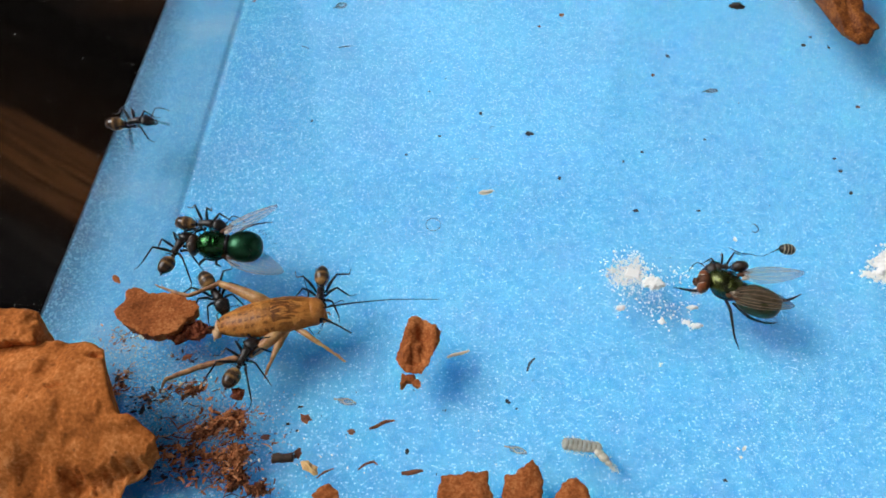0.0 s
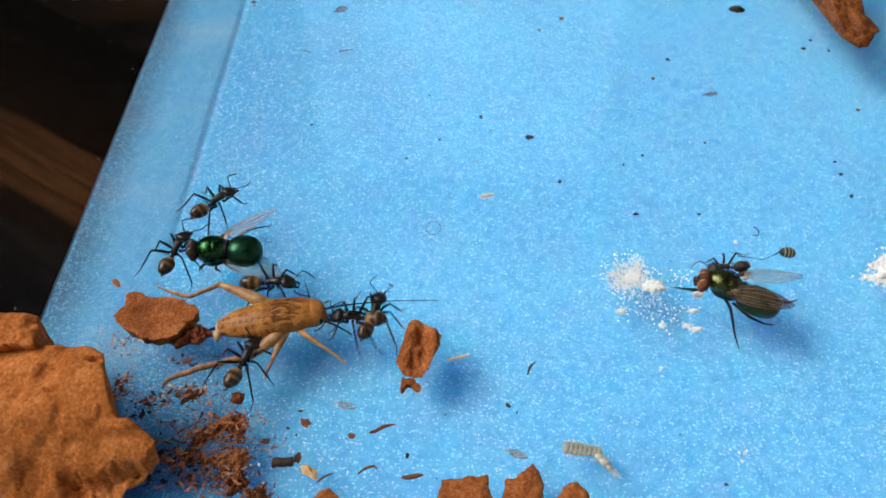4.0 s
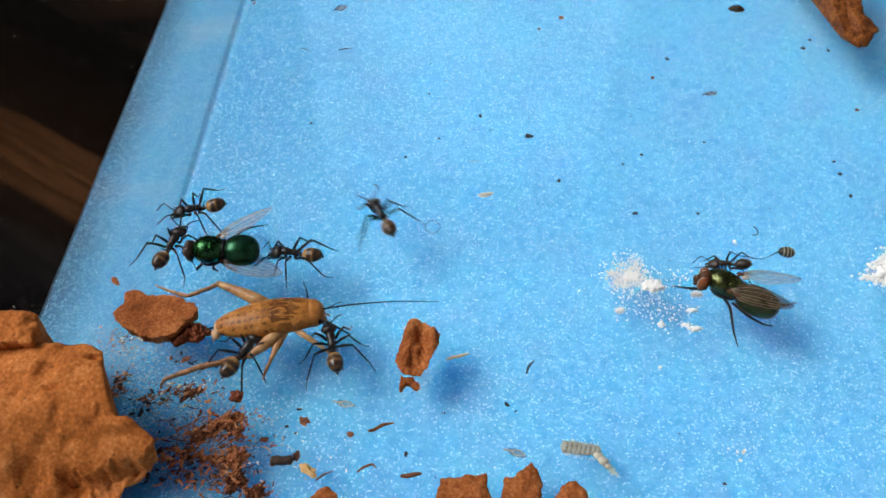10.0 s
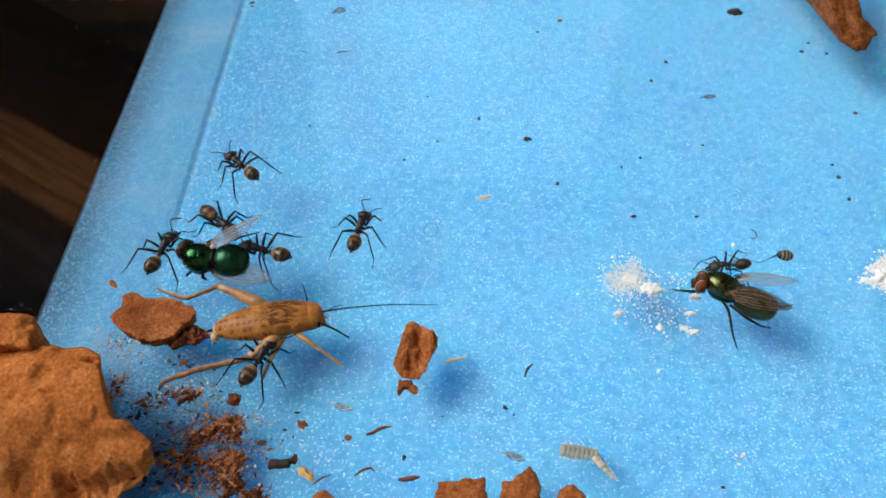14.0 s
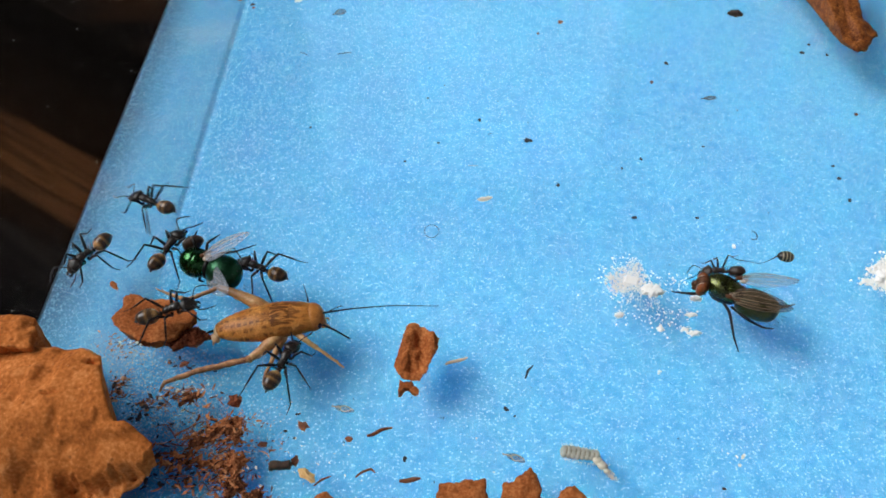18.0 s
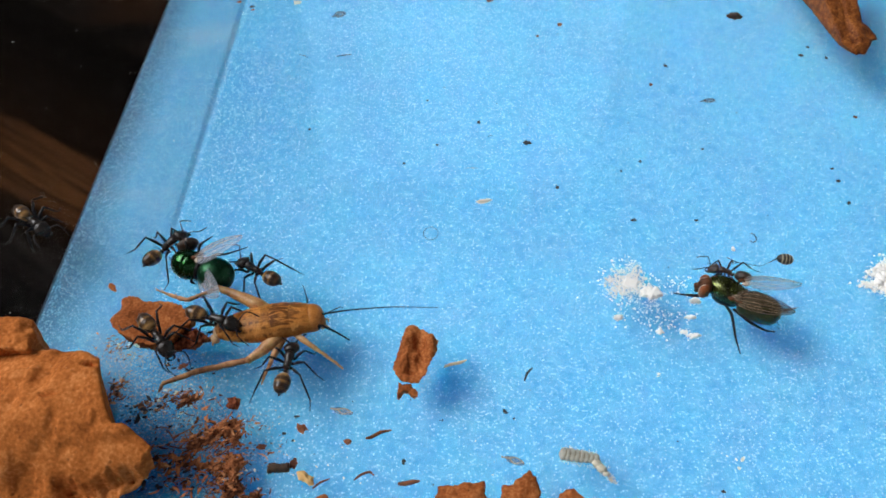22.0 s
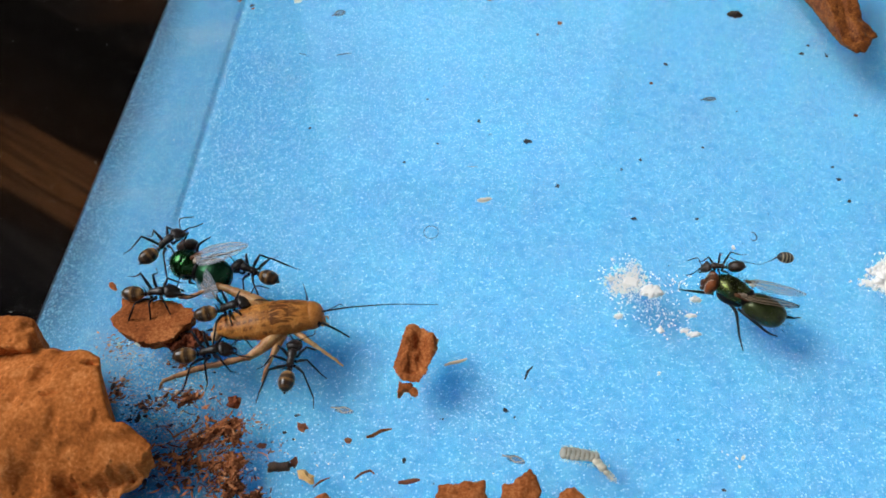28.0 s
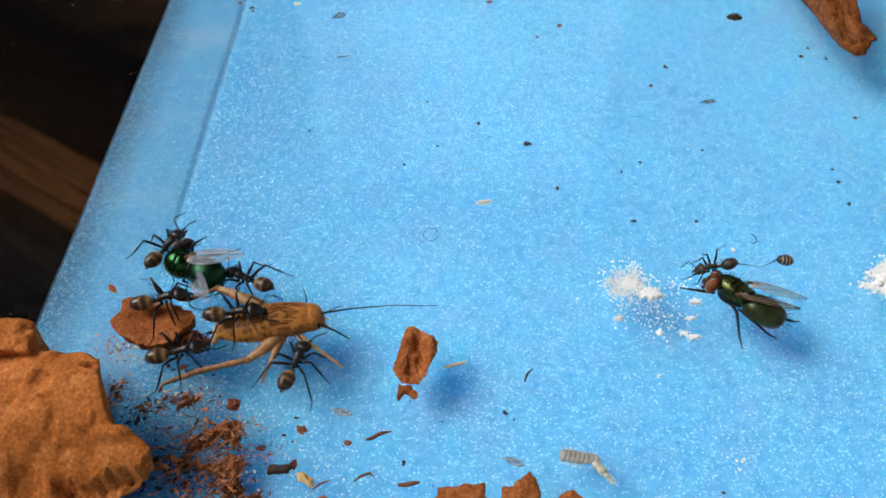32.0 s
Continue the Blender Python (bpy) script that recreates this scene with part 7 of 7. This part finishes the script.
    rows = [
        (0.00, mm(-11.2, -6.4, 0.0, 0, 0, -88)), (1.00, mm(-10.2, -6.8, 0.0, 0, 0, -54)), (1.60, mm(-9.4, -7.2, 0.0, 0, 0, -85)), (2.00, mm(-9.0, -9.8, 0.0, 0, 0, -84)),
        (2.40, mm(-9.7, -12.8, 0.0, 0, 0, -65)), (2.60, mm(-9.3, -13.0, 0.0, 0, 0, -17)), (2.80, mm(-8.0, -12.9, 0.0, 0, 0, -10)),
        (3.00, mm(-6.9, -13.4, 0.0, 0, 0, -6)), (3.50, mm(-6.9, -12.8, 0.0, 0, 0, 43)), (4.10, mm(-6.2, -6.6, 0.0, 0, 0, 78)), (4.70, mm(-11.6, -0.5, 0.0, 0, 0, 146)),
        (5.50, mm(-16.2, 2.0, 0.0, 0, 0, 168)), (5.75, mm(-15.2, -0.2, 0.0, 0, 0, 210)), (6.00, mm(-14.2, -2.3, 0.0, 0, 0, 251)),
        (6.50, mm(-15.3, -1.8, 0.0, 0, 0, 194)), (7.00, mm(-14.7, -1.3, 0.0, 0, 0, 173)), (7.50, mm(-14.8, -1.1, 0.0, 0, 0, 165)),
        (8.00, mm(-15.3, -0.9, 0.0, 0, 0, 153)), (8.50, mm(-16.0, -0.5, 0.0, 0, 0, 149)), (9.00, mm(-16.2, -0.1, 0.0, 0, 0, 145)),
        (9.50, mm(-14.9, -0.4, 0.0, 0, 0, 142)), (10.00, mm(-14.4, -1.5, 0.0, 0, 0, 175)), (10.50, mm(-14.9, -1.4, 0.0, 0, 0, 166)),
        (11.00, mm(-15.3, -1.0, 0.0, 0, 0, 166)), (12.00, mm(-15.5, -0.9, 0.0, 0, 0, 161)), (13.00, mm(-16.4, -0.1, 0.0, 0, 0, 157)),
        (13.50, mm(-16.3, -0.3, 0.0, 0, 0, 156)), (14.00, mm(-17.2, -0.8, 0.0, 0, 0, 166)), (14.50, mm(-16.2, -1.5, 0.0, 0, 0, 180)),
        (16.50, mm(-17.5, -1.6, 0.0, 0, 0, 159)), (17.00, mm(-17.3, -2.1, 0.0, 0, 0, 158)), (18.00, mm(-17.2, -2.7, 0.0, 0, 0, 158)),
        (19.00, mm(-17.3, -2.8, 0.0, 0, 0, 155)), (20.00, mm(-17.5, -2.5, 0.0, 0, 0, 151)), (21.00, mm(-17.5, -2.6, 0.0, 0, 0, 155)),
        (22.00, mm(-17.5, -2.7, 0.0, 0, 0, 151)), (23.00, mm(-17.9, -2.6, 0.0, 0, 0, 153)), (24.00, mm(-17.8, -2.5, 0.0, 0, 0, 151)),
        (25.00, mm(-18.1, -2.4, 0.0, 0, 0, 152)), (28.00, mm(-17.9, -2.9, 0.0, 0, 0, 157)), (29.00, mm(-18.3, -3.5, 0.0, 0, 0, 160)),
        (30.00, mm(-18.3, -3.5, 0.0, 0, 0, 160)), (31.00, mm(-18.2, -3.5, 0.0, 0, 0, 160)), (32.00, mm(-18.3, -3.5, 0.0, 0, 0, 159)),]
    walk(ants[5], rows)
    stepping(ants[5], rows, 8)
    rows = [
        (0.00, mm(26.0, -3.8, 0.8, 0, 8, 180)), (3.00, mm(26.1, -3.4, 0.8, 0, 8, 180)), (6.00, mm(26.5, -3.4, 0.8, 0, 8, 180)), (9.00, mm(26.6, -3.0, 0.4, 0, 8, 174)),
        (13.00, mm(27.0, -2.5, 0.4, 0, 8, 182)), (18.00, mm(25.9, -3.4, 0.8, 0, 8, 175)), (20.50, mm(26.3, -3.2, 0.8, 0, 8, 177)),
        (23.00, mm(26.7, -3.3, 0.8, 0, 8, 143)), (25.00, mm(26.3, -3.3, 0.8, 0, 8, 166)), (28.00, mm(25.8, -3.3, 1.5, 0, 14, 172)),
        (32.00, mm(25.3, -3.0, 1.5, 0, 14, 185)),]
    walk(ants[6], rows)
    stepping(ants[6], rows, 9)

    def rolled(x, y, rz, rx):
        """A fly turned about its own long axis, 1.9 mm over the plate."""
        return mm(x, y, 1.9, 0, 0, rz) @ mm(0, 0, 0, rx) @ mm(0, 0, -1.9)

    walk(green_fly, [(t, rolled(*v)) for t, *v in (
        (0.0, -20.0, -1.4, 178.5, 0), (1.0, -19.9, -1.5, 179.5, 0), (2.0, -19.85, -1.5, 181.5, 0), (3.0, -19.95, -1.5, 179, 0), (6.0, -20.07, -1.5, 183, 0), (7.0, -20.1, -1.55, 183, 0), (8.0, -20.1, -1.65, 182, 0),
        (9.0, -20.15, -1.68, 182, 0), (10.0, -20.2, -1.65, 182, 0), (11.0, -20.3, -1.7, 182, 0), (12.0, -20.5, -1.75, 182, 0), (13.0, -20.6, -2.05, 181, -3), (14.0, -20.87, -2.4, 176, -10), (16.5, -21.2, -3.1, 162.7, -34),
        (17.0, -21.2, -3.15, 160, -38), (18.0, -21.3, -3.25, 157, -38), (19.0, -21.55, -3.2, 158, -38), (20.0, -21.87, -3.1, 160, -38), (21.0, -21.9, -3.2, 158.5, -38), (22.0, -21.95, -3.25, 156.5, -38), (23.0, -22.07, -3.3, 156, -38),
        (25.0, -22.1, -3.35, 156.5, -38), (28.0, -22.1, -3.4, 156.5, -38), (29.0, -22.5, -3.3, 154, -38), (30.0, -22.64, -3.2, 153.5, -38), (32.0, -22.7, -3.1, 153.5, -38))])
    green_head = [c for c in green_fly.children if c.name.startswith("head")][0]
    walk(green_head, [(t, mm(*v)) for t, *v in (
        (0.0, 3.5, 0.0, 2.0, 0, 10, 4), (12.0, 3.5, -0.1, 2.0, 0, 10, 0), (13.0, 3.45, -0.5, 1.95, 0, 12, -12), (14.0, 3.35, -0.95, 1.8, 0, 14, -24), (16.5, 3.4, -1.28, 1.1, 5, 20, -36),
        (20.0, 3.05, -1.5, 0.9, 5, 22, -44), (25.0, 3.0, -1.4, 0.95, 5, 22, -44), (30.0, 2.8, -1.44, 0.9, 5, 22, -46), (32.0, 2.8, -1.44, 0.9, 5, 22, -46))])
    far_wing, near_wing = sorted((c for c in green_fly.children if c.name.split(".")[0] == "wing"), key=lambda c: sum(v.co.y for v in c.data.vertices))

    def folded(root, turn, along=(1, 0, 0), twist=0):
        """A wing turned on its root and twisted about its length."""
        return mm(*root) @ pose(0, 0, 0, *turn) @ Matrix.Rotation(radians(twist), 4, Vector(along)) @ mm(*(-v for v in root))

    hinge = (0.36, 1.0, 1.7)
    walk(near_wing, [(0.0, folded(hinge, (0, 0, 0))), (12.0, folded(hinge, (0, 0, 0))), (14.0, folded(hinge, (-3, 9, 5))), (16.5, folded(hinge, (10, 47, 18))), (32.0, folded(hinge, (10, 47, 18)))])
    hinge, length = (0.55, -1.1, 2.9), (-4.45, -2.85, 0.6)
    walk(far_wing, [(0.0, folded(hinge, (0, 0, 0), length)), (12.0, folded(hinge, (0, 0, 0), length)), (14.0, folded(hinge, (0, 1, 3), length, -6)), (16.5, folded(hinge, (0, 4, 9), length, -20)), (20.0, folded(hinge, (0, 4, 9), length, -20)), (25.0, folded(hinge, (0, -4, 5), length, -18)), (28.0, folded(hinge, (0, -9, 0), length, -22)), (30.0, folded(hinge, (0, -15, -7), length, -38)), (32.0, folded(hinge, (0, -15, -7), length, -38))])
    smoky_wing = [c for c in brown_fly.children if c.name.split(".")[0] == "wing" and c.active_material == WING_DARK][0]
    hinge, length = (0.75, 1.15, 2.65), (-4.9, -1.95, 0.25)
    walk(smoky_wing, [(0.0, folded(hinge, (0, 0, 0), length)), (25.0, folded(hinge, (0, 0, 0), length)), (28.0, folded(hinge, (0, 3, 12), length, -34)), (32.0, folded(hinge, (0, 3, 12), length, -36))])
    walk(brown_fly, [(t, rolled(*v)) for t, *v in (
        (0.0, 27.02, -6.91, 143.8, -7), (3.0, 27.04, -6.56, 143.7, 0), (6.0, 27.09, -6.47, 142.0, 2), (9.0, 27.08, -6.57, 142.0, 5), (11.0, 27.12, -6.51, 143.0, 6), (13.0, 27.07, -6.44, 143.5, 7),
        (17.0, 27.08, -6.45, 144.3, 4), (20.0, 27.10, -6.55, 143.9, 4), (23.0, 27.45, -6.44, 143.4, 5), (25.0, 27.33, -6.55, 143.0, 6), (28.0, 27.74, -6.69, 138.9, 15), (30.0, 27.81, -6.62, 139.0, 17), (32.0, 27.89, -6.48, 136.7, 18))])
    walk(cricket, [
        (0.0, mm(-15.31, -9.82, 0, 0, 0, 10.8)), (3.0, mm(-15.33, -9.53, 0, 0, 0, 10.8)), (6.0, mm(-15.29, -9.55, 0, 0, 0, 10.3)),
        (9.0, mm(-15.34, -9.70, 0, 0, 0, 10.4)), (13.0, mm(-15.27, -9.66, 0, 0, 0, 10.2)), (17.0, mm(-15.24, -9.65, 0, 0, 0, 10.1)),
        (19.0, mm(-15.23, -9.59, 0, 0, 0, 10.1)), (20.0, mm(-15.10, -9.57, 0, 0, 0, 9.9)), (22.0, mm(-15.20, -9.48, 0, 0, 0, 9.9)),
        (25.0, mm(-15.19, -9.51, 0, 0, 0, 9.9)), (28.0, mm(-15.26, -9.33, 0, 0, 0, 10.0)), (30.0, mm(-15.21, -9.33, 0, 0, 0, 10.5)),
        (32.0, mm(-15.25, -9.32, 0, 0, 0, 10.5)),])


motions()
